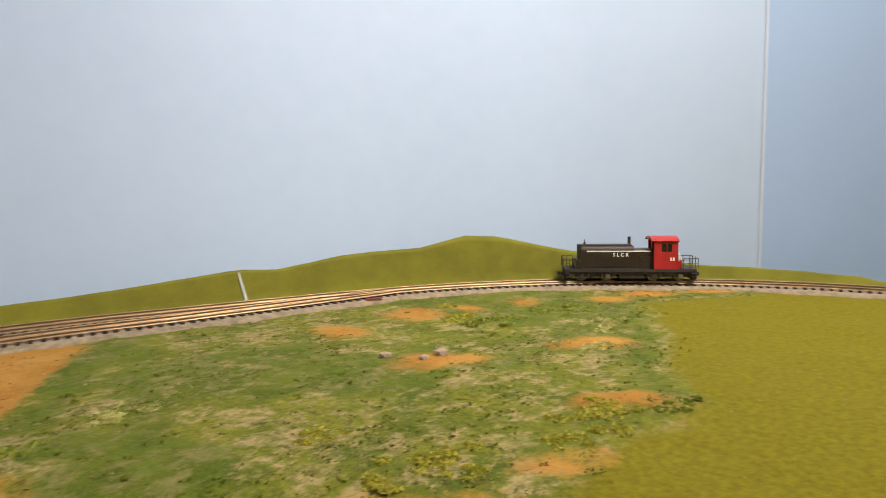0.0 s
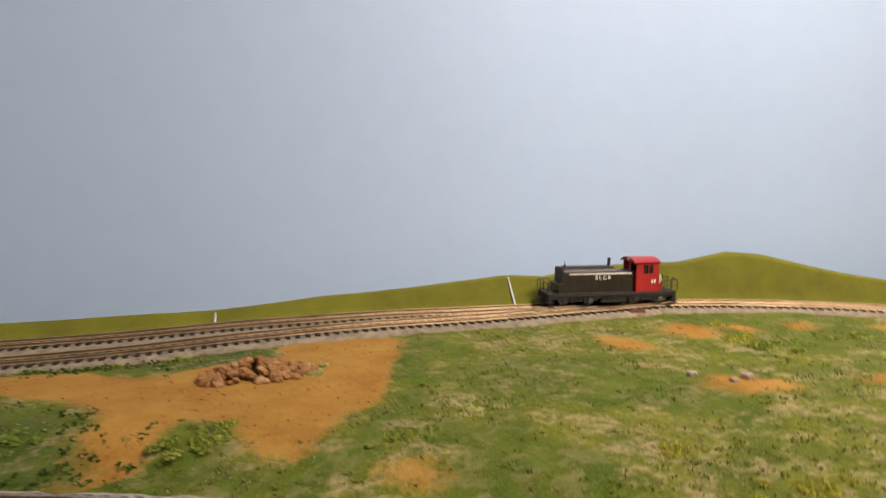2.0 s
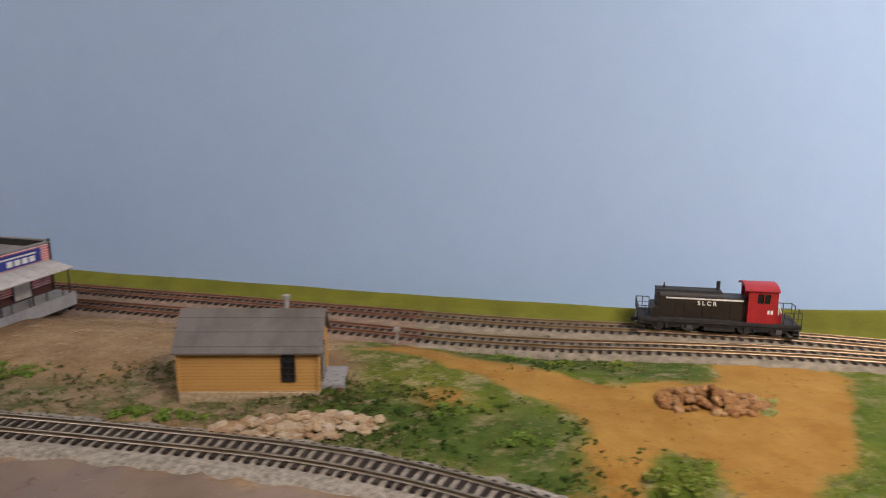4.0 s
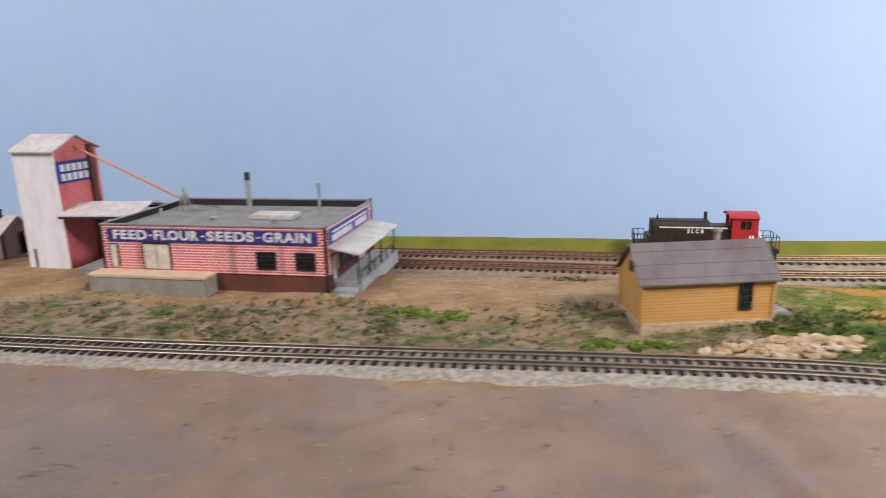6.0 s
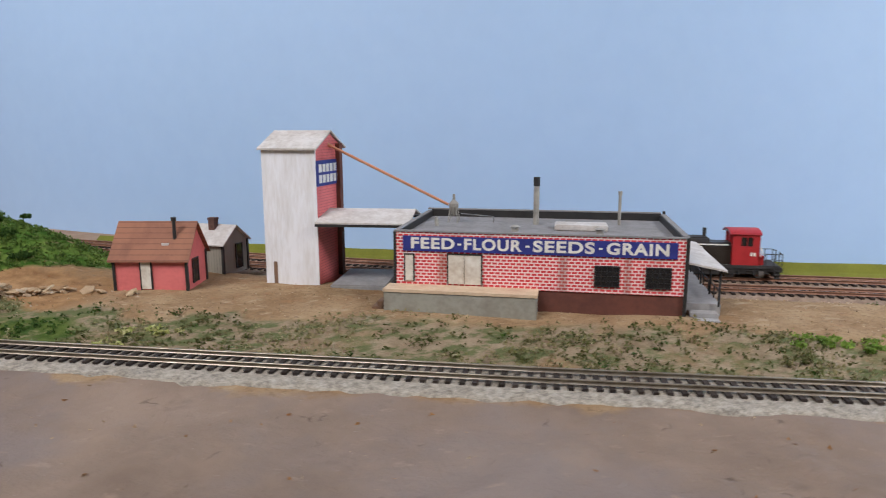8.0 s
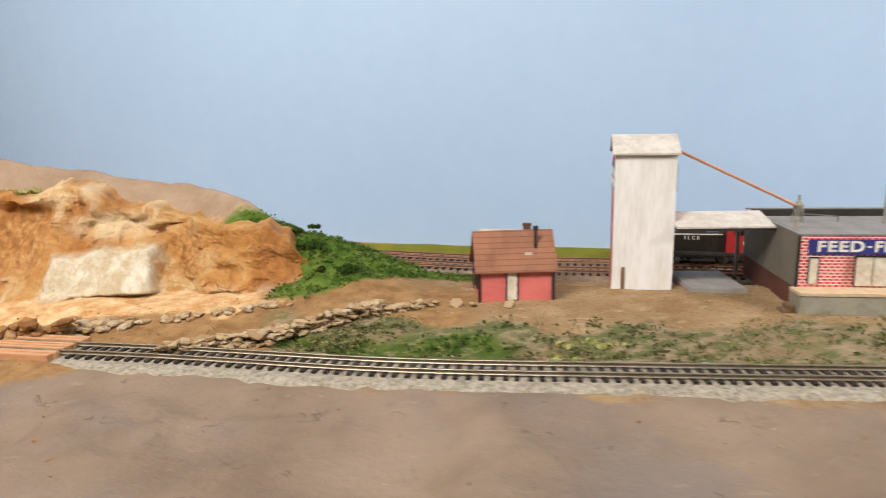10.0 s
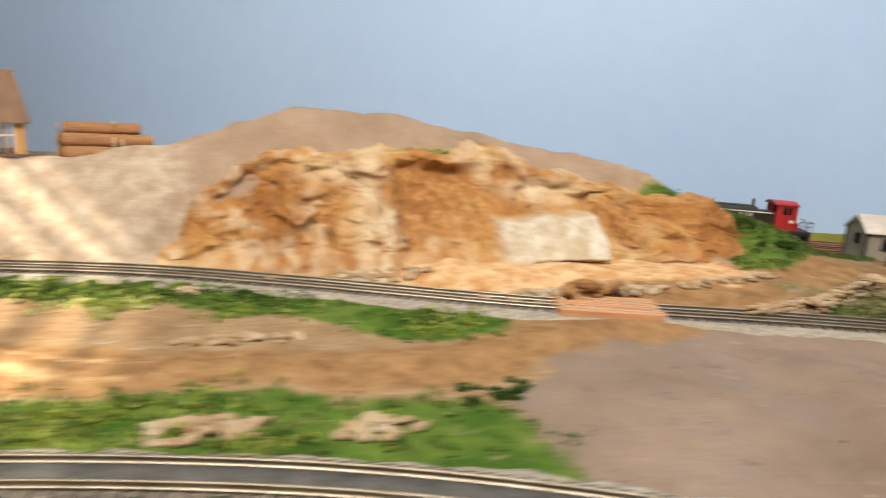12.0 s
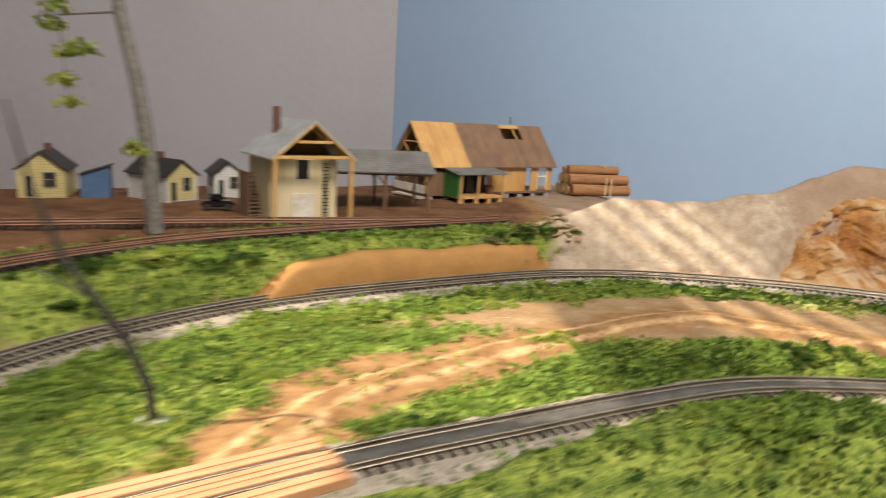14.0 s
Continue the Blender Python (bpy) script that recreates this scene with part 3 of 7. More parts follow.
def terrain(x, y):
    """Height of the scenery."""
    x, y = np.asarray(x, float), np.asarray(y, float)
    d = signed_distance(x, y, FRONT[::6])
    rough = (fbm(x, y, 0.05, 3) - 0.5) * 0.006
    yard = 0.012 * smooth(d, 0.022, 0.085) * (1 - 0.35 * smooth(x, 0.2, 0.45))
    yard = yard * (1 - 1.3 * smooth(signed_distance(x, y, MAIN[::8]), -0.14, -0.06) * smooth(-x, -0.50, -0.25))
    z = yard + rough * smooth(np.abs(d), 0.016, 0.04) * (0.75 + 0.3 * smooth(-x, 0.95, 1.1))
    ridge = np.abs(fbm(x * 1.3, y, 0.11, 15, 3) - 0.5)
    z = z + (0.0045 * (1 - smooth(ridge, 0.0, 0.09)) + (fbm(x, y, 0.03, 17) - 0.5) * 0.004) * smooth(-d, 0.045, 0.09) * smooth(x, -1.0, -0.9)
    # raised yard of the cabin, and the bank before it
    up = smooth(d, 0.018, 0.050) * smooth(-x, 1.50, 1.60)
    up = np.maximum(up, smooth(-x, 1.22, 1.42) * smooth(y, 0.78, 0.84))
    z = z + up * (0.040 - yard)
    z = z - 0.12 * smooth(y, 1.10 + (x + 1.7) * 0.5, 1.15 + (x + 1.7) * 0.5) * smooth(-x, 1.25, 1.35)
    # quarry hill and the sand ridge
    xc = CREST[:, 0]
    hc, yc = np.interp(x, xc, CREST[:, 2], left=0.0, right=0.0), np.interp(x, xc, CREST[:, 1])
    foot = np.interp(x, [-1.66, -1.45, -1.31, -1.28, -1.20, -1.0, -0.9, -0.84, -0.79, -0.67], [0.672, 0.708, 0.700, 0.718, 0.725, 0.718, 0.695, 0.655, 0.625, 0.60])
    back = np.interp(x, [-1.6, -1.3, -1.2, -0.67], [0.09, 0.12, 0.14, 0.10])
    wob = (fbm(x, y, 0.09, 11) - 0.5) * 0.022 + (fbm(x, y, 0.022, 12) - 0.5) * 0.006
    front = np.clip((y - foot) / np.maximum(yc - foot, 0.01), 0, 1)
    shape = np.where(y < yc, front ** np.interp(x, [-1.34, -1.29, -0.86, -0.80], [0.85, 0.5, 0.5, 0.85]), 1 - smooth(y, yc, yc + back))
    hill = hc * shape + wob * shape * smooth(hc, 0.03, 0.09)
    z = np.maximum(z, np.where((x > -1.68) & (x < -0.66), hill, -1))
    # green slope between quarry and sheds
    z = z + 0.020 * np.exp(-((x + 0.745) / 0.055) ** 2 - ((y - 0.645) / 0.05) ** 2)
    # strips beside the dirt road
    z = z + 0.012 * np.exp(-((x + 1.47) / 0.10) ** 2 - ((y - 0.445) / 0.022) ** 2)
    z = z + 0.024 * np.exp(-((x + 1.50) / 0.085) ** 2 - ((y - 0.315) / 0.035) ** 2)
    z = z + 0.004 * np.exp(-((signed_distance(x, y, ROAD)) / 0.016) ** 2)
    # two cracked creases across the plaster apron
    for line, reach in ((x + 0.670 + (0.418 - y) * 0.23, y - 0.415), (x + 0.900 + (0.468 - y) * 0.25, y - 0.465)):
        line = line + (fbm(x, y, 0.04, 19) - 0.5) * 0.012
        z = z + 0.0038 * np.tanh(line / 0.006) * np.exp(-(line / 0.05) ** 2) * smooth(-reach, -0.005, 0.03)
    # ploughed lip of the plaster apron
    z = z - 0.003 * smooth(-d, 0.03, 0.06) * smooth(x, -1.05, -0.95)
    for line in (FRONT, INNER):
        q = np.abs(signed_distance(x, y, line[::6]))
        z = np.where(q < 0.03, z * smooth(q, 0.010, 0.03), z)
    return z


def mesh_object(name, verts, faces, mat, parent=None, smooth_shade=False):
    me = bpy.data.meshes.new(name)
    me.from_pydata([tuple(v) for v in verts], [], [tuple(f) for f in faces])
    me.materials.append(mat)
    if smooth_shade:
        me.polygons.foreach_set("use_smooth", [True] * len(me.polygons))
    me.update()
    ob = new(name, me)
    ob.parent = parent
    return ob


def grid_mesh(name, P, mat, parent=None, attrs=None):
    """A sheet from an array of points (rows, columns, 3)."""
    n, k = P.shape[:2]
    i = np.arange(n * k).reshape(n, k)
    quads = np.stack([i[:-1, :-1], i[:-1, 1:], i[1:, 1:], i[1:, :-1]], -1).reshape(-1, 4)
    me = bpy.data.meshes.new(name)
    me.vertices.add(n * k)
    me.vertices.foreach_set("co", P.reshape(-1).astype(np.float32))
    me.loops.add(quads.size)
    me.loops.foreach_set("vertex_index", quads.reshape(-1).astype(np.int32))
    me.polygons.add(len(quads))
    me.polygons.foreach_set("loop_start", np.arange(0, quads.size, 4, dtype=np.int32))
    me.polygons.foreach_set("loop_total", np.full(len(quads), 4, dtype=np.int32))
    me.polygons.foreach_set("use_smooth", np.ones(len(quads), bool))
    me.materials.append(mat)
    me.update()
    me.validate()
    for key, val in (attrs or {}).items():
        me.attributes.new(key, "FLOAT", "POINT").data.foreach_set("value", np.clip(val, 0, 1).reshape(-1).astype(np.float32))
    ob = new(name, me)
    ob.parent = parent
    return ob


DIRT = [(0.19, 0.484), (0.237, 0.450), (0.283, 0.405), (0.33, 0.372), (0.365, 0.385), (0.418, 0.395), (0.432, 0.425), (0.47, 0.422), (0.515, 0.410), (0.528, 0.385), (0.504, 0.349), (0.482, 0.323), (0.463, 0.292), (0.445, 0.267), (0.415, 0.246), (0.388, 0.218), (0.375, 0.214), (0.365, 0.231), (0.360, 0.260), (0.338, 0.280), (0.327, 0.269), (0.320, 0.244), (0.300, 0.243), (0.274, 0.260), (0.279, 0.285), (0.299, 0.298), (0.282, 0.336), (0.253, 0.360), (0.235, 0.385), (0.195, 0.425), (0.15, 0.44)]
TURF = [(1.30, -0.6), (1.30, 0.02), (1.03, 0.125), (0.935, 0.172), (0.84, 0.105), (0.757, 0.060), (0.715, 0.026), (0.658, 0.017), (0.606, 0.016), (0.566, 0.014), (0.55, -0.03), (0.55, -0.6)]


SLOPE = [(-0.80, 0.60), (-0.765, 0.590), (-0.735, 0.612), (-0.70, 0.632), (-0.655, 0.640), (-0.615, 0.640), (-0.60, 0.665), (-0.62, 0.715), (-0.66, 0.745), (-0.72, 0.735), (-0.79, 0.712), (-0.85, 0.705), (-0.86, 0.685), (-0.80, 0.66)]


def cover_masks(x, y):
    """Which ground cover lies where."""
    amp = np.where(x > 0.1, 0.028, 0.05)
    wx, wy = x + (fbm(x, y, 0.045, 21) - 0.5) * amp, y + (fbm(x, y, 0.045, 25) - 0.5) * amp
    d = signed_distance(wx, wy, FRONT[::6])
    dm = signed_distance(x, y, MAIN[::6])
    soft = lambda v, w=0.012: np.clip(0.5 + v / (2 * w), 0, 1)
    plaster = soft(-d - 0.026) * soft(wx + 1.10 - 0.95 * np.maximum(wy - 0.405, 0), 0.012)
    field = soft(wx - 0.14, 0.03) * soft(d - 0.02)
    field = np.maximum(field, soft(wx - 0.30, 0.03))
    strip = (soft(0.030 - np.abs(d - 0.046), 0.014) * (0.60 + 0.40 * smooth(fbm(x, y, 0.05, 31), 0.36, 0.52)) * soft(wx + 0.82, 0.03)) * soft(0.16 - wx, 0.03)
    turf = soft(inside(wx, wy, TURF), 0.016)
    deep = np.maximum(soft(0.026 - np.abs(inside(wx, wy, TURF) + 0.020), 0.03) * soft(wx - 0.60, 0.05) * 0.6, 0.6 * soft(0.020 - np.abs(inside(wx, wy, DIRT) + 0.022), 0.02) * soft(wx - 0.22, 0.03))
    deep = np.maximum(deep, 0.52 * smooth(fbm(x, y, 0.09, 87, 4), 0.54, 0.64)) * field * (1 - turf)
    ochre = soft(inside(wx, wy, DIRT))
    spots = ((0.760, 0.303, 0.020, 0.030), (0.677, 0.292, 0.019, 0.024), (0.672, 0.177, 0.031, 0.018), (0.776, 0.130, 0.030, 0.014), (0.683, 0.050, 0.026, 0.014), (0.604, 0.029, 0.018, 0.008), (0.531, 0.051, 0.034, 0.012), (0.418, 0.170, 0.013, 0.007), (0.805, 0.285, 0.012, 0.014), (0.87, 0.262, 0.014, 0.012), (0.93, 0.215, 0.022, 0.018),
             (0.985, 0.205, 0.030, 0.020), (1.04, 0.165, 0.026, 0.018), (1.085, 0.11, 0.016, 0.024), (0.205, 0.345, 0.022, 0.016), (0.225, 0.30, 0.014, 0.010))
    for px, py, ra, rb in spots:
        u, v = (wx - px) * 0.78 - (wy - py) * 0.62, (wx - px) * 0.62 + (wy - py) * 0.78
        ochre = np.maximum(ochre, soft(0.6 * (ra + rb) * (0.95 - np.hypot(u / ra, v / rb)), 0.026))
    ochre = np.maximum(ochre, 0.55 * soft(0.022 - np.hypot(wx + 0.03, (wy - 0.395) * 2)))
    road = soft(0.030 + 0.014 * smooth(-x, 1.60, 1.72) - np.abs(signed_distance(wx, wy, ROAD)), 0.012)
    road = np.maximum(road, soft(-0.64 - wx, 0.03) * soft(wx + 1.30, 0.02) * soft(d - 0.015) * soft(0.62 - wy, 0.02))
    road = np.maximum(road, soft(-1.52 - wx, 0.02) * soft(d - 0.075, 0.02))
    # ruts only on the sunny stretch, where their pale colour doubles as sunlight
    rut = soft(0.0045 - np.abs(np.abs(signed_distance(x + (wx - x) * 0.25, y + (wy - y) * 0.25, ROAD)) - 0.010), 0.006) * soft(-1.25 - wx, 0.05) * 0.8
    crest = np.interp(x, CREST[:, 0], CREST[:, 2], left=0, right=0)
    hill = soft(crest - 0.035, 0.02) * soft(d - 0.014) * soft(wy - 0.60, 0.02)
    pale = soft(-1.26 - wx, 0.03) * soft(wx + 1.56, 0.03) * soft(d - 0.010) * soft(0.775 - wy, 0.02) * (0.55 + 0.35 * fbm(x, y, 0.03, 44))
    lush = soft(-1.04 - wx, 0.02) * soft(d + 0.075, 0.01) * soft(-0.018 - d)
    din = signed_distance(wx, wy, INNER[::6])
    lush = np.maximum(lush, soft(-1.09 - wx, 0.02) * soft(0.065 - np.abs(din - 0.01), 0.02))
    lush = np.maximum(lush, soft(-1.55 - wx, 0.03) * soft(-d - 0.015) * soft(0.5 - wy))
    lush = np.maximum(lush, soft(0.11 - np.hypot((wx + 1.52) * 0.7, wy - 0.29), 0.02))
    lush *= (1 - road * 0.95)
    lush = np.maximum(lush, soft(-1.56 - wx, 0.02) * soft(0.030 - np.abs(d - 0.052), 0.015))
    lush = np.maximum(lush, 0.85 * soft(0.010 - np.abs(signed_distance(x, y, UPPER[::4]) - 0.030), 0.008) * soft(-1.74 - wx, 0.03))
    lush = np.maximum(lush, soft(0.042 - np.hypot((wx + 0.745) * 0.75, wy - 0.668), 0.014) * soft(wy - 0.60, 0.01))
    lush = np.maximum(lush, soft(0.026 - np.abs(wy - 0.49 + (x + 0.7) * 0.25), 0.012) * soft(-0.62 - wx, 0.02) * soft(wx + 0.80, 0.03) * soft(d - 0.016))
    lush = np.maximum(lush, 0.85 * soft(0.03 - np.abs(d - 0.05), 0.02) * soft(wx - 0.10, 0.03) * soft(0.3 - wx, 0.03))
    lush = np.maximum(lush, 0.8 * soft(0.018 - np.hypot((wx - 0.02) * 0.5, wy - 0.495)))
    lush = np.maximum(lush, 0.75 * soft(0.045 - np.abs(dm + 0.075), 0.015) * soft(wx - 0.22, 0.02) * soft(0.42 - wx, 0.02))
    slope = soft(inside(x + (wx - x) * 0.4, y + (wy - y) * 0.4, SLOPE), 0.008)
    loam = soft(-1.55 - wx, 0.03) * soft(d - 0.085, 0.02)
    talus = soft(-0.80 - wx, 0.02) * soft(wx + 1.29, 0.02) * soft(d - 0.026, 0.008) * soft(0.70 - wy, 0.02) * soft(d - 0.026 - 0.05 * smooth(x, -0.99, -0.90)) * np.maximum(soft(-0.92 - wx, 0.03), soft(wy - 0.577, 0.006))
    east = smooth(x, -0.97, -0.93)
    scrub, lush = lush * east, lush * (1 - east)
    # west of here the grass takes the colour with sunlight painted in
    near = smooth(x, -1.42, -1.30)
    verge, lush = np.maximum(lush * near, slope), lush * (1 - near)
    return {"rut": rut, "talus": talus, "strip": strip, "verge": verge, "scrub": scrub, "loam": loam, "plaster": plaster, "hill": hill, "pale": pale, "road": road, "meadow": field, "deep": deep, "turf": turf, "ochre": ochre, "lush": lush}


# ---- the layout board and the room ----
gx, gy = np.arange(-2.74, 1.36, 0.0062), np.arange(-0.48, 1.74, 0.0062)
GX, GY = np.meshgrid(gx, gy)
GZ = terrain(GX, GY)
tagged(grid_mesh("ground", np.stack([GX, GY, GZ], -1), GROUND, None, cover_masks(GX, GY)),
       "model railway scenery of painted plaster, scatter grass and ochre earth", "ground", kind="structure")


def z_at(x, y):
    """Ground height at one place."""
    fx, fy = (x - gx[0]) / 0.0062, (y - gy[0]) / 0.0062
    i, j = int(np.clip(fx, 0, len(gx) - 2)), int(np.clip(fy, 0, len(gy) - 2))
    u, v = fx - i, fy - j
    return float((GZ[j, i] * (1 - u) + GZ[j, i + 1] * u) * (1 - v) + (GZ[j + 1, i] * (1 - u) + GZ[j + 1, i + 1] * u) * v)


def box(bm, x0, x1, y0, y1, z0, z1, m=None, bev=0.0):
    v = [bm.verts.new((x, y, z)) for z in (z0, z1) for y in (y0, y1) for x in (x0, x1)]
    fs = [bm.faces.new([v[i] for i in f]) for f in ((0, 2, 3, 1), (4, 5, 7, 6), (0, 1, 5, 4), (2, 6, 7, 3), (0, 4, 6, 2), (1, 3, 7, 5))]
    if bev:
        es = {e for f in fs for e in f.edges}
        r = bmesh.ops.bevel(bm, geom=list(es), offset=bev, segments=2, affect="EDGES")
        v = list({w for f in r["faces"] for w in f.verts} | {w for w in v if w.is_valid})
    if m is not None:
        bmesh.ops.transform(bm, matrix=m, verts=[w for w in v if w.is_valid])
    return bm


def rod(bm, a, b, r, seg=8, r2=None):
    a, b = Vector(a), Vector(b)
    m = Matrix.Translation((a + b) / 2) @ (b - a).to_track_quat("Z", "Y").to_matrix().to_4x4()
    bmesh.ops.create_cone(bm, cap_ends=True, segments=seg, radius1=r, radius2=r if r2 is None else r2, depth=(b - a).length, matrix=m)
    return bm


def prism(bm, outline, axis, a, b):
    """An outline in two axes drawn out along the third: axis 0 takes (y, z), 1 takes (x, z), 2 takes (x, y)."""
    def at(p, w):
        q = list(p)
        q.insert(axis, w)
        return bm.verts.new(q)
    lo, hi = [at(p, a) for p in outline], [at(p, b) for p in outline]
    n = len(outline)
    bm.faces.new(lo)
    bm.faces.new(hi)
    for i in range(n):
        bm.faces.new((lo[i], lo[(i + 1) % n], hi[(i + 1) % n], hi[i]))
    return bm


def part(name, bm, mat, parent, label=""):
    """Links a bmesh as one mesh object under a thing or part."""
    bmesh.ops.recalc_face_normals(bm, faces=bm.faces)
    me = bpy.data.meshes.new(name)
    bm.to_mesh(me)
    bm.free()
    me.materials.append(mat)
    ob = new(name, me)
    ob.parent = parent
    return tagged(ob, label)


def boxes(name, mat, parent, *dims, bev=0.0, label=""):
    bm = bmesh.new()
    for d in dims:
        box(bm, *d, bev=bev)
    return part(name, bm, mat, parent, label)


def rods(name, mat, parent, *segs, seg=8, label=""):
    bm = bmesh.new()
    for s in segs:
        rod(bm, *s[:3], seg, *s[3:])
    return part(name, bm, mat, parent, label)


def thing(name, m, label, category, group="", kind=""):
    ob = new(name)
    ob.empty_display_size = 0.02
    ob.matrix_world = m
    return tagged(ob, label, category, group, kind)


def lettering(name, text, size, mat, parent, m, label="", width=0.0):
    cu = bpy.data.curves.new(name, "FONT")
    cu.body, cu.size, cu.extrude, cu.align_x, cu.align_y = text, size, 0.0002, "CENTER", "CENTER"
    cu.offset = size * (0.034 if width else 0.022)
    cu.space_character = 1.12 if width else 1.0
    tmp = bpy.data.objects.new(name, cu)
    scene.collection.objects.link(tmp)
    bpy.context.view_layer.update()
    me = bpy.data.meshes.new_from_object(tmp.evaluated_get(bpy.context.evaluated_depsgraph_get()))
    bpy.data.objects.remove(tmp)
    if width:
        xs = [v.co.x for v in me.vertices]
        me.transform(Matrix.Diagonal((width / (max(xs) - min(xs)), 1, 1, 1)) @ Matrix.Translation((-(max(xs) + min(xs)) / 2, 0, 0)))
    me.materials.clear()
    me.materials.append(mat)
    ob = new(name, me)
    ob.parent, ob.matrix_basis = parent, m
    return tagged(ob, label)


# backdrop: a bent sheet behind the main line, then straight to the room's corner
side, _ = side_of(MAIN)
keep = MAIN[:, 0] > -0.35
back_line = (MAIN[:, :2] - side * 0.060)[keep][::6]
back_line = np.vstack([[(1.30, -1.6), (1.25, -0.7)], back_line, [(-0.62, 0.870), (-1.0, 1.07), (-1.4, 1.39), (-1.750, 1.760)]])
back_line = curve_points([tuple(p) for p in back_line], 0.03)


def wall_sheet(name, line, z0, z1, thick, mat, label, rows=10):
    n, _ = side_of(line)
    levels = np.linspace(z0, z1, rows)
    inner = np.stack([np.column_stack([line, np.full(len(line), z)]) for z in levels])
    outer = np.stack([np.column_stack([line - n * thick, np.full(len(line), z)]) for z in levels[::-1]])
    ob = grid_mesh(name, np.concatenate([inner, outer, inner[:1]]), mat)
    return tagged(ob, label, "wall", kind="structure")


at_seam = int(np.argmin(np.hypot(back_line[:, 0] - 1.19, back_line[:, 1] - 0.195)))
wall_sheet("backdrop", back_line[at_seam:], -0.6, 1.55, 0.006, BLUE_WALL, "smooth sky-blue painted backdrop sheet behind the layout")
wall_sheet("backdrop", back_line[:at_seam + 1], -0.6, 1.55, 0.006, BLUE_DEEP, "slightly bluer painted backdrop sheet beyond the taped joint")
wall_sheet("wall_west", np.array([(-1.744, 1.752), (-2.2, 1.687), (-2.76, 1.60)]), -1.0, 1.55, 0.1, GREY_WALL, "plain pale grey room wall beside the blue backdrop")


def room_box(name, dims, mat, label, category="wall"):
    bm = bmesh.new()
    for d in dims:
        box(bm, *d)
    return tagged(part(name, bm, mat, None), label, category, kind="structure")


# window wall: a blinded upper window; two unseen low openings added to shape the sun
WX, WY0, WY1, WZ0, WZ1 = -2.76, 0.335, 0.92, 0.985, 1.18
LY0, LY1, LZ0, LZ1 = 0.12, 0.58, 0.66, 0.955
room_box("wall_window", [(WX - 0.1, WX, y0, y1, z0, z1) for y0, y1, z0, z1 in (
    (-2.6, LY0, -1.0, 1.55), (LY0, WY0, -1.0, LZ0), (LY0, WY0, 0.84, 1.55), (WY0, LY1, -1.0, LZ0), (WY0, LY1, LZ1, WZ0), (LY1, WY1, -1.0, WZ0), (WY0, WY1, WZ1, 1.55), (WY1, 1.6, -1.0, 1.55))],
         GREY_WALL, "plain grey wall with a blinded window and added low openings for sunlight")
room_box("wall_south", [(-2.86, 2.6, -2.7, -2.6, -1.0, 1.55)], GREY_WALL, "plain grey wall behind the camera")
room_box("wall_east", [(2.5, 2.6, -2.6, 1.9, -1.0, 1.55)], GREY_WALL, "plain grey end wall of the room")
room_box("wall_north", [(-1.9, 2.5, 1.80, 1.9, -1.0, 1.55)], GREY_WALL, "plain grey wall behind the backdrop")
room_box("floor", [(-2.86, 2.6, -2.7, 1.9, -1.1, -1.0)], FLOOR_PAINT, "dark carpet floor of the room", "floor")
room_box("ceiling", [(-2.86, 2.6, -2.7, 1.9, 1.55, 1.65)], CEILING_PAINT, "plain white ceiling", "ceiling")
room_box("fascia", [(-2.74, 1.36, -0.50, -0.482, -0.12, -0.012), (-2.74, 1.36, -0.482, 1.3, -0.12, -0.09)], WEATHERED, "dark board edge of the layout table", "table edge")
blind = thing("window_blind", pose(WX + 0.02, 0, 0), "white venetian blind with open slats in the window", "blind")
zz = WZ0
while zz < WZ1:
    bm = bmesh.new()
    box(bm, -0.0075, 0.0075, WY0 - 0.01, WY1 + 0.03, -0.0006, 0.0006, pose(0, 0, zz, 0, -10, 0))
    part("slat", bm, CEILING_PAINT, blind)
    zz += 0.031

# hills of the backdrop: turfed boards standing behind the main line
hill_x = [-0.9, 0.1, 0.25, 0.413, 0.492, 0.575, 0.68, 0.715, 0.78, 0.85, 0.894, 0.925, 0.985, 1.075, 1.12, 1.15]
hill_h = [0.009, 0.013, 0.014, 0.018, 0.026, 0.032, 0.0415, 0.039, 0.049, 0.051, 0.0625, 0.061, 0.044, 0.027, 0.023, 0.016]
hl = (MAIN[:, :2] - side * 0.024)[::2]
hl = hl[(hl[:, 0] > -0.80) & (hl[:, 1] > -0.25)]
hn, _ = side_of(hl)
arc = np.where(hl[:, 1] < 0.05, 1.15, hl[:, 0])
top = np.interp(arc, hill_x, hill_h) + (fbm(hl[:, 0], hl[:, 1], 0.05, 9) - 0.5) * 0.0025
hbase = np.interp(arc, [0.3, 0.5], [0.003, 0.011])
rows_ = [np.column_stack([hl + hn * 0.010, np.full(len(hl), -0.006)]), np.column_stack([hl + hn * 0.002, hbase])]
for f in np.linspace(0.15, 1, 8):
    rows_.append(np.column_stack([hl - hn * (0.008 * f), hbase + (top - hbase) * f]))
rows_.append(np.column_stack([hl - hn * 0.012, top - 0.001]))
rows_.append(np.column_stack([hl - hn * 0.013, np.full(len(hl), 0.0)]))
tagged(grid_mesh("hill_board", np.stack(rows_), HILL_TURF), "low olive-green turf hills cut out before the backdrop", "hill", kind="structure")


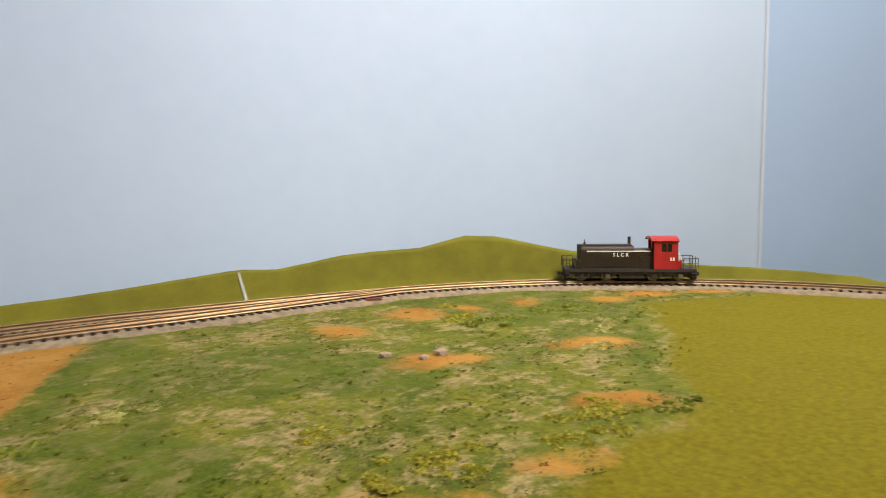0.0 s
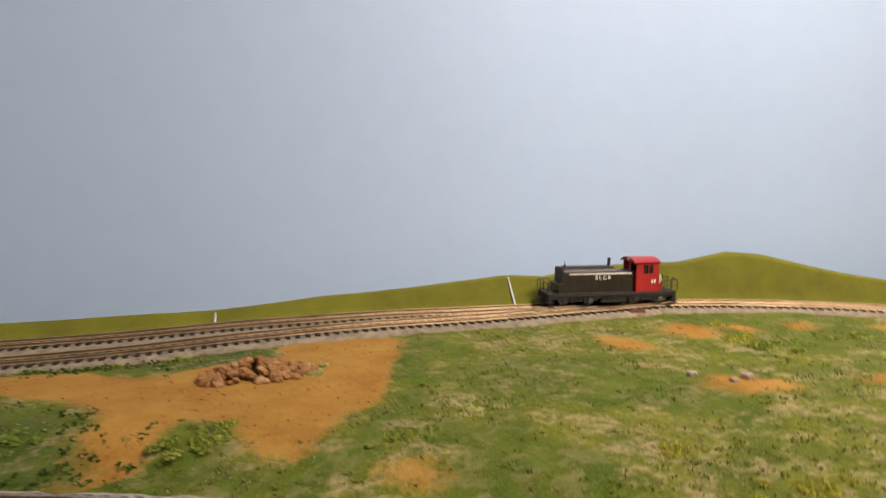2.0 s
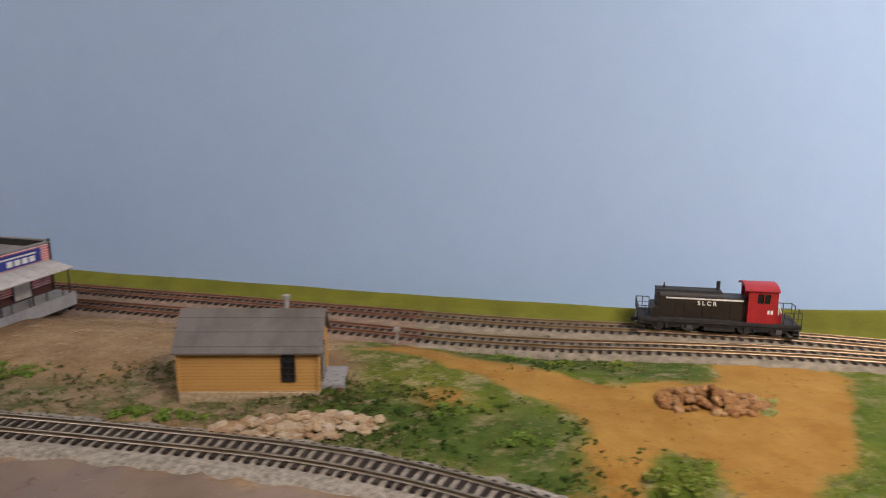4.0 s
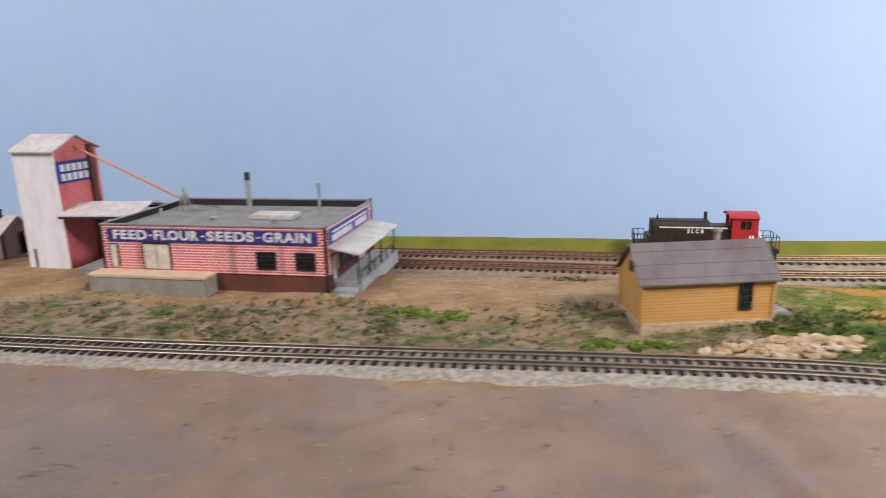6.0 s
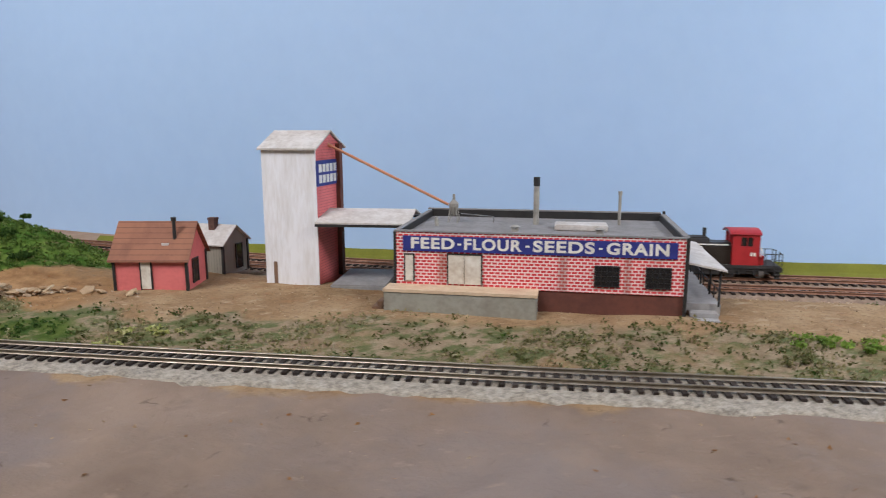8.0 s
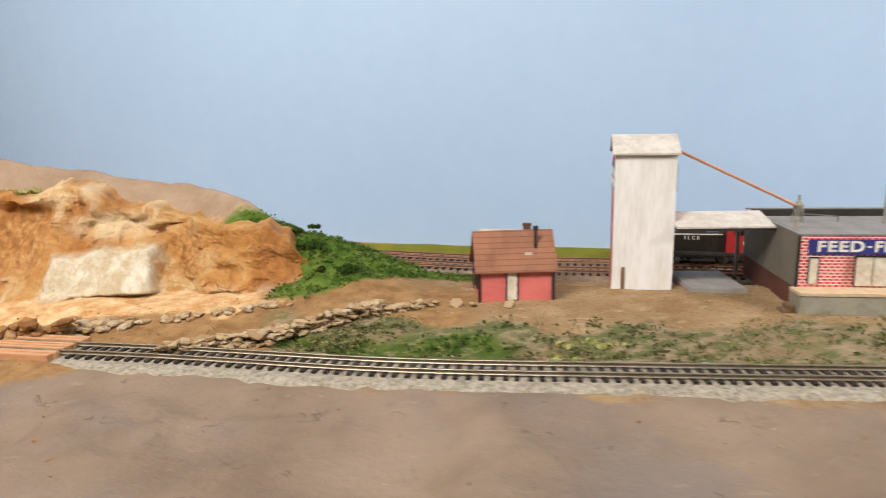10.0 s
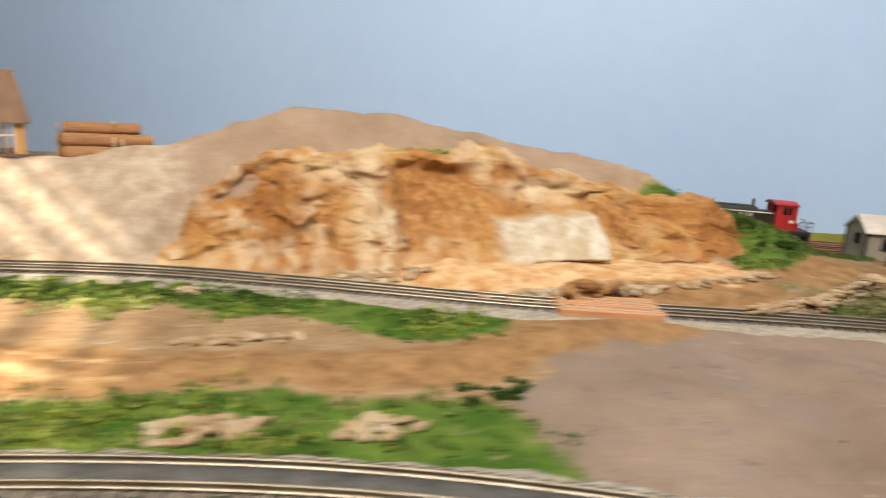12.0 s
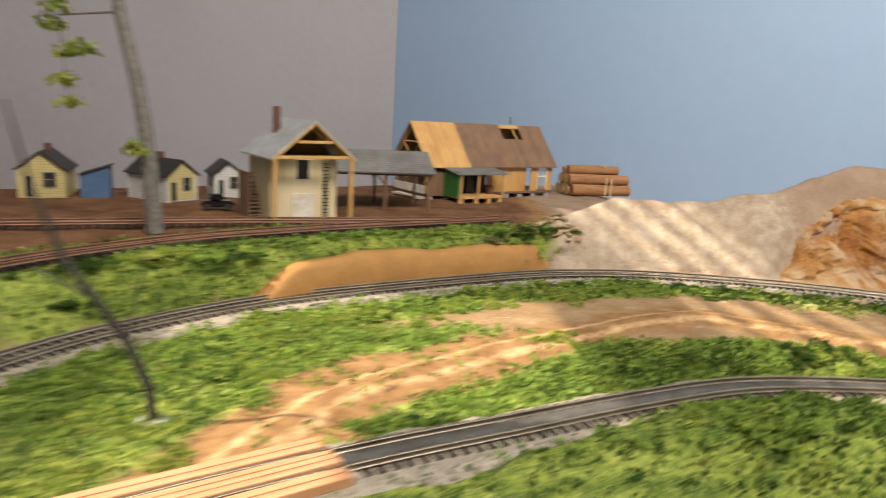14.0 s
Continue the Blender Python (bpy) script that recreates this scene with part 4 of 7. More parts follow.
def joint(x, tilt, w, label, height=1.0):
    i = int(np.argmin(np.abs(hl[:, 0] - x)))
    h = top[i]
    o = thing("hill_joint", pose(hl[i, 0], hl[i, 1], 0.011, 0, tilt, math.degrees(math.atan2(hn[i, 1], hn[i, 0])) + 90), label, "joint strip")
    bm = bmesh.new()
    hh = (h - 0.013) * height
    v = [bm.verts.new(p) for p in ((-w, -0.0040, -0.002), (w, -0.0040, -0.002), (w, -0.0020, -0.002), (-w, -0.0020, -0.002), (-w * 0.5, 0.0066, hh), (w * 0.7, 0.0066, hh), (w * 0.7, 0.0086, hh), (-w * 0.5, 0.0086, hh))]
    for f in ((0, 3, 2, 1), (4, 5, 6, 7), (0, 1, 5, 4), (1, 2, 6, 5), (2, 3, 7, 6), (3, 0, 4, 7)):
        bm.faces.new([v[i] for i in f])
    part("strip", bm, JOINT_PAPER, o)


joint(0.690, -10, 0.0009, "torn pale joint strip between two turf hills")
joint(0.41, 0, 0.0008, "thin pale joint strip between two turf hills")
i = at_seam
seam = thing("backdrop_joint", pose(back_line[i, 0] - 0.0004, back_line[i, 1] - 0.0002, 0, 0, 0, math.degrees(math.atan2(0.304, 0.944)) - 90), "pale taped joint in the blue backdrop", "joint strip")
boxes("tape", TAPE, seam, (-0.0011, 0.0011, -0.0003, 0.0, 0.01, 1.5))


# ---- tracks ----
def sweep(name, line, profile, mat, parent, z, label=""):
    """A profile (across, up) swept along a plan line."""
    n, _ = side_of(line)
    P = np.stack([np.column_stack([line[:, :2] + n * a, z + h]) for a, h in profile])
    ob = grid_mesh(name, P, mat, parent)
    return tagged(ob, label)


tie_bm = box(bmesh.new(), -0.0016, 0.0016, -0.0148, 0.0148, -0.001, 0.0016)
tie_mesh = bpy.data.meshes.new("tie")
tie_bm.to_mesh(tie_mesh)
tie_mesh.materials.append(TIE_WOOD)


def track(line, base, label, rail_mat, ballast_mat, single=None, gap=None, ballast=True, shoulder=0.0):
    """Rails, ties and ballast along a plan line; single gives the stretch of x where ties are parts of their own."""
    tr = thing("railway_track", Matrix(), label, "railway track", kind="structure")
    z = base(line) if callable(base) else np.full(len(line), base)
    n, d = side_of(line)
    if ballast:
        grit = (fbm(line[:, 0], line[:, 1], 0.012, 5) - 0.5) * 0.007
        prof = [(-0.026, -0.006), (-0.0235, -0.001), (-0.018, 0.0012), (0, 0.0014), (0.018, 0.0012), (0.0235, -0.001), (0.026, -0.006)]
        if shoulder:
            prof[-2:] = [(0.024, 0.0006), (0.024 + shoulder * 0.6, -0.0004), (0.024 + shoulder, -0.005)]
            grit = grit * 1.8
        P = np.stack([np.column_stack([line[:, :2] + n * (a + np.sign(a) * grit)[:, None], z + h]) for a, h in prof])
        tagged(grid_mesh("ballast", P, ballast_mat, tr), "pale crushed stone ballast")
    for s in (-1, 1):
        o = s * 0.00825
        prof = [(o - 0.0011, 0.0028), (o - 0.0004, 0.0032), (o - 0.0004, 0.0046), (o - 0.0007, 0.0048), (o - 0.0007, 0.0056), (o + 0.0007, 0.0056), (o + 0.0007, 0.0048), (o + 0.0004, 0.0046), (o + 0.0004, 0.0032), (o + 0.0011, 0.0028)]
        sweep("rail", line, prof, rail_mat, tr, z)
    rest_v, rest_f = [], []
    cube = np.array([(x, y, zz) for zz in (-0.001, 0.0016) for y in (-0.0148, 0.0148) for x in (-0.0016, 0.0016)])
    for i in range(len(line)):
        jog = rng.normal(0, 1, 3)
        if gap and gap[0] < line[i, 0] < gap[1]:
            continue
        ang = math.atan2(d[i, 1], d[i, 0]) + jog[0] * 0.02
        if single and single[0] < line[i, 0] < single[1]:
            o = new("tie", tie_mesh)
            o.parent = tr
            o.matrix_basis = Matrix.Translation((line[i, 0], line[i, 1], z[i] + 0.0012)) @ Matrix.Rotation(ang, 4, "Z")
        else:
            c, s = math.cos(ang), math.sin(ang)
            p = cube @ np.array([[c, s, 0], [-s, c, 0], [0, 0, 1]]) + (line[i, 0], line[i, 1], z[i] + 0.0012)
            k = len(rest_v)
            rest_v += [tuple(q) for q in p]
            rest_f += [tuple(k + j for j in f) for f in ((0, 2, 3, 1), (4, 5, 7, 6), (0, 1, 5, 4), (2, 6, 7, 3), (0, 4, 6, 2), (1, 3, 7, 5))]
    if rest_v:
        tagged(mesh_object("ties", rest_v, rest_f, TIE_WOOD, tr), "row of dark wooden ties", kind="stuff")
    return tr


def bed(line):
    return np.array([z_at(*p[:2]) for p in line])


def level_bed(line):
    z = bed(line)
    k = np.ones(25) / 25
    return np.convolve(np.pad(z, 12, mode="edge"), k, "valid") + 0.002


MAIN_Z = level_bed(MAIN)
track(FRONT, 0.001, "front model railway line with weathered brass-coloured rails", RAIL_STEEL, BALLAST, (-1.15, 0.30), shoulder=0.007, gap=(-1.003, -0.934))
for line, what in ((MAIN, "rear main line"), (SIDING, "siding")):
    track(line[line[:, 0] > 0.19], level_bed, what + " with bright worn rails on tan ballast", RAIL_BRIGHT, BALLAST_TAN)
    track(line[line[:, 0] <= 0.20], level_bed, what + " with rusty painted rails on bare earth", RAIL_RUST, BALLAST_EARTH)
track(INNER, 0.001, "nearest curved line with dark filled track bed", RAIL_STEEL, BALLAST, gap=(-1.86, -1.745), shoulder=0.008)
n_, _ = side_of(INNER)
fill = grid_mesh("track_fill", np.stack([np.column_stack([INNER + n_ * a, np.full(len(INNER), h)]) for a, h in ((-0.0068, 0.001), (-0.0062, 0.0040), (0.0062, 0.0040), (0.0068, 0.001))]), BALLAST_DARK)
tagged(fill, "dark ballast filled in between the rails", "track bed", kind="structure")
track(UPPER, level_bed, "rusty raised line before the cream shed", RAIL_RUST, BALLAST, ballast=False)
track(SPUR, level_bed, "spur line before the little houses", RAIL_RUST, BALLAST, ballast=False)


def crossing(x, line, length, label, rails):
    """Planked road crossing over a line."""
    i = int(np.argmin(np.abs(line[:, 0] - x)))
    _, d = side_of(line)
    cr = thing("plank_crossing", pose(line[i, 0], line[i, 1], 0.001, 0, 0, math.degrees(math.atan2(d[i, 1], d[i, 0]))), label, "crossing")
    for y0, y1 in ((-0.0205, -0.0155), (-0.0150, -0.0100), (-0.0066, -0.0024), (-0.0020, 0.0020), (0.0024, 0.0066), (0.0100, 0.0150), (0.0155, 0.0205)):
        boxes("plank", CROSSING_WOOD, cr, (-length / 2 + rng.uniform(-0.002, 0.002), length / 2 + rng.uniform(-0.002, 0.002), y0, y1, 0.0005, 0.0056), bev=0.0003)


crossing(-0.968, FRONT, 0.074, "orange plank road crossing over the front line", True)
crossing(-1.80, INNER, 0.115, "orange plank crossing laid between the rails", True)


# ---- quarry cliff ----
def quarry():
    us, vs = np.linspace(-1.305, -0.764, 345), np.linspace(0, 1, 110)
    U, V = np.meshgrid(us, vs)
    foot = np.interp(U, [-1.305, -1.26, -1.15, -1.02, -1.005, -0.915, -0.90, -0.84, -0.79, -0.775, -0.764], [0.700, 0.655, 0.628, 0.612, 0.590, 0.578, 0.590, 0.587, 0.589, 0.600, 0.628])
    topz = np.interp(U, [-1.305, -1.27, -1.23, -1.19, -1.10, -1.04, -1.0, -0.975, -0.948, -0.90, -0.862, -0.84, -0.812, -0.794, -0.777, -0.768, -0.764], [0.012, 0.040, 0.078, 0.098, 0.097, 0.100, 0.104, 0.096, 0.085, 0.077, 0.067, 0.065, 0.064, 0.056, 0.040, 0.022, 0.006])
    topy = np.interp(U, [-1.305, -1.2, -1.0, -0.9, -0.85, -0.80, -0.764], [0.722, 0.732, 0.728, 0.696, 0.662, 0.645, 0.640])
    lean = np.where(V < 0.22, V / 0.22 * 0.45, 0.45 + (V - 0.22) / 0.78 * 0.55)
    X = U + (fbm(U, V * 0.1, 0.04, 51) - 0.5) * 0.012
    Y = foot + (topy - foot) * lean
    Zv = np.where(V < 0.22, V / 0.22 * 0.17, 0.17 + (V - 0.22) / 0.78 * 0.83)
    Z = -0.002 + (topz + 0.002) * Zv
    crag = (fbm(U, Z, 0.07, 52, 4) - 0.5) * 0.050 + (fbm(U, Z * 0.25, 0.028, 55, 3) - 0.5) * 0.022 + (fbm(U, Z * 1.6, 0.016, 58, 5) - 0.5) * 0.020
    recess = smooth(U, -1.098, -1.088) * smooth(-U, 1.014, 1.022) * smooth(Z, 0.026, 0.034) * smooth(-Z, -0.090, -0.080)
    run = np.exp(-((U + 1.120 - 0.25 * np.maximum(0.055 - Z, 0)) / 0.012) ** 2) * smooth(Z, 0.016, 0.030)
    east = smooth(U, -0.86, -0.80)
    crag = crag * (1 - 0.55 * recess) * (1 - 0.5 * east) - 0.010 * recess + 0.008 * run
    hump = smooth(V, 0.0, 0.12) * (0.35 + 0.65 * smooth(1 - V, 0.0, 0.25))
    white = smooth(U, -1.012, -1.000) * smooth(-U, 0.908, 0.918) * smooth(Z, 0.010, 0.016) * smooth(-Z, -0.050, -0.044)
    Y = Y - crag * hump * (1 - 0.8 * white) + 0.010 * hump - white * 0.012
    Z = Z + (fbm(U, V * 0.1, 0.02, 60, 5) - 0.5) * 0.016 * smooth(V, 0.1, 0.4)
    lip = smooth(V, 0.82, 1.0)
    Z = Z + lip * ((fbm(U, V * 0.3, 0.020, 61, 4) - 0.5) * 0.012)
    Y[-2] += 0.010
    Y[-1] += 0.034
    Z[-1] += 0.002 + (fbm(us, us * 0, 0.02, 64, 4) - 0.5) * 0.008
    dry = np.maximum(smooth(crag / 0.045, 0.0, 0.35) * smooth(fbm(U, Z, 0.012, 66, 4), 0.40, 0.56), 0.7 * smooth(fbm(U * 1.0, Z * 0.3, 0.03, 68, 5), 0.60, 0.70) * smooth(fbm(U, Z, 0.008, 69, 3), 0.35, 0.6))
    blot = lambda x0, z0, rx, rz: np.exp(-(((U - x0) / rx) ** 2 + ((Z - z0) / rz) ** 2) ** 2)
    grain = smooth(fbm(U, Z, 0.02, 71, 4), 0.30, 0.60)
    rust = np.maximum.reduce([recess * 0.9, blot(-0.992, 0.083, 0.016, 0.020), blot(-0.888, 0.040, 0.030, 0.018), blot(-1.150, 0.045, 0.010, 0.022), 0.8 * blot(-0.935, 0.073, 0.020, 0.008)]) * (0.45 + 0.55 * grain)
    foot_pale = (1 - smooth(Z, 0.010, 0.024)) * smooth(fbm(U, Z, 0.015, 73, 4), 0.38, 0.58) * (0.4 + 0.6 * smooth(U, -1.05, -0.99))
    pale = np.maximum.reduce([run, blot(-1.150, 0.078, 0.030, 0.012) * 0.8, blot(-0.955, 0.066, 0.045, 0.012) * 0.9, foot_pale, 0.7 * blot(-1.02, 0.092, 0.022, 0.008)])
    dry = np.maximum(dry * (1 - 0.8 * recess), pale * (0.55 + 0.45 * grain))
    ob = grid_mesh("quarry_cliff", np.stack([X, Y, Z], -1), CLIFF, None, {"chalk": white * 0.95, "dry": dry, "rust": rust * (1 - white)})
    tagged(ob, "craggy rust-orange plaster quarry face with a chalk-white cut", "cliff", kind="structure")


quarry()


# ---- stones ----
def stone_mesh(name, seed, mat, flat=0.6):
    bm = bmesh.new()
    bmesh.ops.create_icosphere(bm, subdivisions=1, radius=1)
    r = random.Random(seed)
    for v in bm.verts:
        v.co = Vector((v.co.x * r.uniform(0.75, 1.15), v.co.y * r.uniform(0.75, 1.1), v.co.z * flat * r.uniform(0.7, 1.15)))
        v.co.x, v.co.y = max(-0.85, min(0.85, v.co.x)), max(-0.8, min(0.8, v.co.y))
    me = bpy.data.meshes.new(name)
    bm.to_mesh(me)
    bm.free()
    me.materials.append(mat)
    return me


BUFF = [stone_mesh("stone", i, ROCK_STONE, 0.45) for i in range(6)]
RUBBLE = [stone_mesh("stone", 20 + i, BRICK_RUBBLE, 0.65) for i in range(6)]
GREY = [stone_mesh("boulder", 40 + i, GREY_STONE, 0.7) for i in range(3)]


def place_stone(me, x, y, z, size, parent, stretch=1.0):
    o = new("stone", me)
    o.parent = parent
    s = size * rng.uniform(0.7, 1.25)
    o.matrix_basis = Matrix.LocRotScale((x, y, z), Euler((rng.normal(0, 0.25), rng.normal(0, 0.25), rng.uniform(0, 6.28))), (s * stretch, s, s))
    return o


def stone_heap(name, label, category, cx, cy, rx, ry, count, size, meshes, high):
    h = thing(name, Matrix(), label, category)
    for i in range(count):
        a, r = rng.uniform(0, 6.28), rng.uniform(0, 1) ** 0.6
        x, y = cx + rx * r * math.cos(a), cy + ry * r * math.sin(a)
        place_stone(meshes[i % len(meshes)], x, y, z_at(x, y) + high * (1 - r) * rng.uniform(0.3, 1) + size * 0.2, size, h)
    return h


stone_heap("rubble_heap", "heap of broken brown bricks on the ochre earth", "rubble heap", 0.395, 0.345, 0.040, 0.020, 190, 0.0037, RUBBLE, 0.011)
stone_heap("stone_bank", "low bank of buff stones beside the yellow shed", "stones", 0.112, 0.325, 0.056, 0.013, 135, 0.0052, BUFF, 0.004)
stone_heap("stone_heap", "small heap of buff stones in the grass", "stones", -1.237, 0.412, 0.026, 0.010, 40, 0.0044, BUFF, 0.006)
stone_heap("stone_heap", "small heap of buff stones in the grass", "stones", -1.165, 0.402, 0.022, 0.010, 32, 0.0044, BUFF, 0.006)
stone_heap("stone_heap", "a few pale stones beside the front line", "stones", -1.258, 0.618, 0.014, 0.006, 12, 0.0045, BUFF, 0.004)
stone_heap("stone_heap", "row of pale stones at the road's edge", "stones", -1.225, 0.518, 0.036, 0.008, 26, 0.0042, BUFF, 0.003)
stone_heap("rock_debris", "scattered buff rock debris under the quarry face", "stones", -0.985, 0.583, 0.085, 0.016, 90, 0.0060, BUFF, 0.006)
stone_heap("rock_debris", "scattered buff rock debris under the quarry face", "stones", -0.845, 0.582, 0.06, 0.006, 40, 0.0042, BUFF, 0.003)
stone_heap("rock_debris", "scattered buff rock debris under the quarry face", "stones", -1.16, 0.643, 0.085, 0.012, 50, 0.0055, BUFF, 0.004)
stone_heap("rock_outcrop", "crumbling buff rocks at the end of the sand ridge", "rocks", -1.552, 0.722, 0.034, 0.010, 44, 0.0055, BUFF, 0.003)
for bx, by, s in ((0.682, 0.186, 0.0048), (0.664, 0.183, 0.0032), (0.650, 0.205, 0.0038)):
    o = new("boulder", GREY[0])
    o.matrix_basis = Matrix.LocRotScale((bx, by, z_at(bx, by) + s * 0.4), Euler((0, 0, bx * 9)), (s * 1.3, s, s))
    tagged(o, "small rounded buff boulder on an ochre patch", "boulder", "boulders on the field")
wall_stones = thing("dry_stone_wall", Matrix(), "low dry wall of flat buff stones beside the quarry road", "stone wall")
swall = curve_points([(-0.868, 0.520), (-0.82, 0.528), (-0.765, 0.538), (-0.71, 0.556), (-0.672, 0.572)], 0.0031)
for i, (x, y) in enumerate(swall):
    for k in range(4 if i < len(swall) - 14 else 2):
        place_stone(BUFF[(i + k) % 6], x + rng.normal(0, 0.002), y + rng.normal(0, 0.0022), z_at(x, y) + 0.0012 + 0.0026 * k, 0.0042, wall_stones, 1.5)
for x, y in ((-0.655, 0.565), (-0.642, 0.560), (-0.615, 0.552)):
    place_stone(BUFF[1], x, y, z_at(x, y) + 0.002, 0.0055, wall_stones, 1.3)
flat_stack = thing("stone_slabs", Matrix(), "stack of flat brown slabs by the crossing", "stones")
for i in range(16):
    place_stone(RUBBLE[i % 3], -0.975 + rng.uniform(-0.02, 0.025), 0.568 + rng.uniform(-0.006, 0.006), 0.006 + 0.003 * (i % 4), 0.006, flat_stack, 1.8)


# ---- vegetation ----
def leaf_cloud(centres, normals_up, size, per, spread, squash, seed):
    """Triangles scattered round clump centres, as arrays."""
    r = np.random.default_rng(seed)
    c = np.repeat(np.asarray(centres, float), per, axis=0)
    n = len(c)
    off = r.normal(0, 1, (n, 3))
    off /= np.linalg.norm(off, axis=1)[:, None] + 1e-9
    rad = spread if np.isscalar(spread) else np.repeat(spread, per)[:, None]
    off = off * (r.uniform(0, 1, (n, 1)) ** 0.4) * rad
    off[:, 2] = np.abs(off[:, 2]) * squash
    p = c + off
    a, b = r.normal(0, 1, (n, 3)), r.normal(0, 1, (n, 3))
    a /= np.linalg.norm(a, axis=1)[:, None]
    b -= a * (a * b).sum(1)[:, None]
    b /= np.linalg.norm(b, axis=1)[:, None]
    s = size * r.uniform(0.6, 1.4, (n, 1))
    tri = np.stack([p - a * s, p + a * s, p + b * s * 1.5 * r.choice([-1, 1], (n, 1))], 1)
    return tri.reshape(-1, 3)


def tri_object(name, verts, mat, parent=None):
    me = bpy.data.meshes.new(name)
    n = len(verts)
    me.vertices.add(n)
    me.vertices.foreach_set("co", verts.reshape(-1).astype(np.float32))
    me.loops.add(n)
    me.loops.foreach_set("vertex_index", np.arange(n, dtype=np.int32))
    me.polygons.add(n // 3)
    me.polygons.foreach_set("loop_start", np.arange(0, n, 3, dtype=np.int32))
    me.polygons.foreach_set("loop_total", np.full(n // 3, 3, dtype=np.int32))
    me.materials.append(mat)
    me.update()
    ob = new(name, me)
    ob.parent = parent
    return ob


def scatter(name, label, mat, weight, box_, count, size, per, spread, squash, seed):
    """Loose scatter of one kind over a stretch of the ground, where weight(masks, x, y) allows it."""
    r = np.random.default_rng(seed)
    x, y = r.uniform(box_[0], box_[1], count), r.uniform(box_[2], box_[3], count)
    w = weight(cover_masks(x, y), x, y)
    clear = np.minimum.reduce([np.abs(signed_distance(x, y, l[::6])) for l in (FRONT, MAIN, SIDING, INNER, UPPER)])
    ok = (r.uniform(0, 1, count) < w) & (clear > 0.019)
    x, y = x[ok], y[ok]
    i, j = np.clip(((x - gx[0]) / 0.0062).round().astype(int), 0, len(gx) - 1), np.clip(((y - gy[0]) / 0.0062).round().astype(int), 0, len(gy) - 1)
    c = np.column_stack([x, y, GZ[j, i] - 0.0004])
    tagged(tri_object(name, leaf_cloud(c, None, size, per, spread, squash, seed), mat), label, "scatter", kind="stuff")


tuft = lambda x, y, s, lo=0.5, hi=0.62: smooth(fbm(x, y, 0.05, s), lo, hi)
scatter("meadow_grass", "short static grass in green tufts on the meadow", FIELD_GRASS, lambda m, x, y: m["meadow"] * (1 - m["turf"]) * (1 - m["ochre"]) * (0.10 + 0.6 * tuft(x, y, 61)), (0.12, 1.12, -0.15, 0.47), 13000, 0.0008, 6, 0.0035, 0.45, 101)
scatter("dry_grass", "short straw-coloured static grass on the meadow", GRASS_DRY, lambda m, x, y: m["meadow"] * (1 - m["turf"]) * (1 - m["ochre"]) * (0.06 + 0.6 * tuft(x, y, 67)), (0.12, 1.12, -0.15, 0.47), 18000, 0.0008, 6, 0.0035, 0.35, 102)
scatter("trackside_grass", "patchy green foam grass beside the front line", LEAF_DULL, lambda m, x, y: np.clip(m["strip"] + m["scrub"], 0, 1) * tuft(x, y, 71, 0.42, 0.58), (-0.80, 0.20, 0.30, 0.54), 8000, 0.0012, 6, 0.004, 0.8, 103)
scatter("trackside_weeds", "low dark green weeds beside the front line", LEAF_DARK, lambda m, x, y: np.clip(0.14 * m["strip"] + m["scrub"], 0, 1) * tuft(x, y, 75, 0.46, 0.58), (-0.80, 0.36, 0.22, 0.54), 9000, 0.0013, 6, 0.004, 0.8, 104)
scatter("lush_grass", "thick green foam grass along the dirt road", LEAF_MID, lambda m, x, y: (m["lush"] + m["verge"]) * (0.25 + 0.75 * tuft(x, y, 81, 0.42, 0.58)), (-2.1, -1.05, 0.18, 0.75), 13000, 0.0016, 6, 0.005, 0.8, 105)
scatter("lush_weeds", "dark green foam weeds along the dirt road", LEAF_DARK, lambda m, x, y: (m["lush"] + m["verge"] * 0.6) * tuft(x, y, 85, 0.48, 0.6), (-2.1, -1.05, 0.18, 0.75), 5000, 0.0016, 6, 0.006, 0.9, 106)
scatter("lime_weeds", "bright lime foam tufts along the dirt road", LEAF_LIME, lambda m, x, y: (m["lush"] + 0.35 * m["verge"]) * tuft(x, y, 89, 0.48, 0.58), (-2.1, -1.05, 0.18, 0.75), 16000, 0.0017, 7, 0.006, 1.0, 107)
scatter("bank_grass", "fresh green foam grass on the bank below the raised line", LEAF_FRESH, lambda m, x, y: m["lush"] * (0.2 + 0.8 * tuft(x, y, 121, 0.42, 0.56)), (-2.05, -1.45, 0.30, 0.74), 12000, 0.0018, 6, 0.006, 1.0, 121)
scatter("slope_grass", "dark green foam grass on the slope beside the quarry", LEAF_MID, lambda m, x, y: m["scrub"] + 0.5 * m["verge"], (-0.84, -0.60, 0.58, 0.75), 2600, 0.0014, 6, 0.004, 0.8, 108)
scatter("turf_specks", "fine pale specks on the olive turf", GRASS_DRY, lambda m, x, y: m["turf"] * 0.25, (0.55, 1.15, -0.2, 0.2), 1500, 0.0006, 2, 0.001, 0.4, 109)
scatter("road_grit", "loose brown grit on the dirt road", BRICK_RUBBLE, lambda m, x, y: m["road"] * 0.6, (-1.85, -0.70, 0.2, 0.62), 9000, 0.0009, 2, 0.002, 0.4, 110)
scatter("yard_grit", "loose pale grit on the yard", ROCK_STONE, lambda m, x, y: (1 - np.clip(m["meadow"] + m["plaster"] + m["strip"] + m["scrub"], 0, 1)) * 0.25, (-0.70, 0.16, 0.38, 0.60), 14000, 0.0008, 2, 0.002, 0.3, 111)
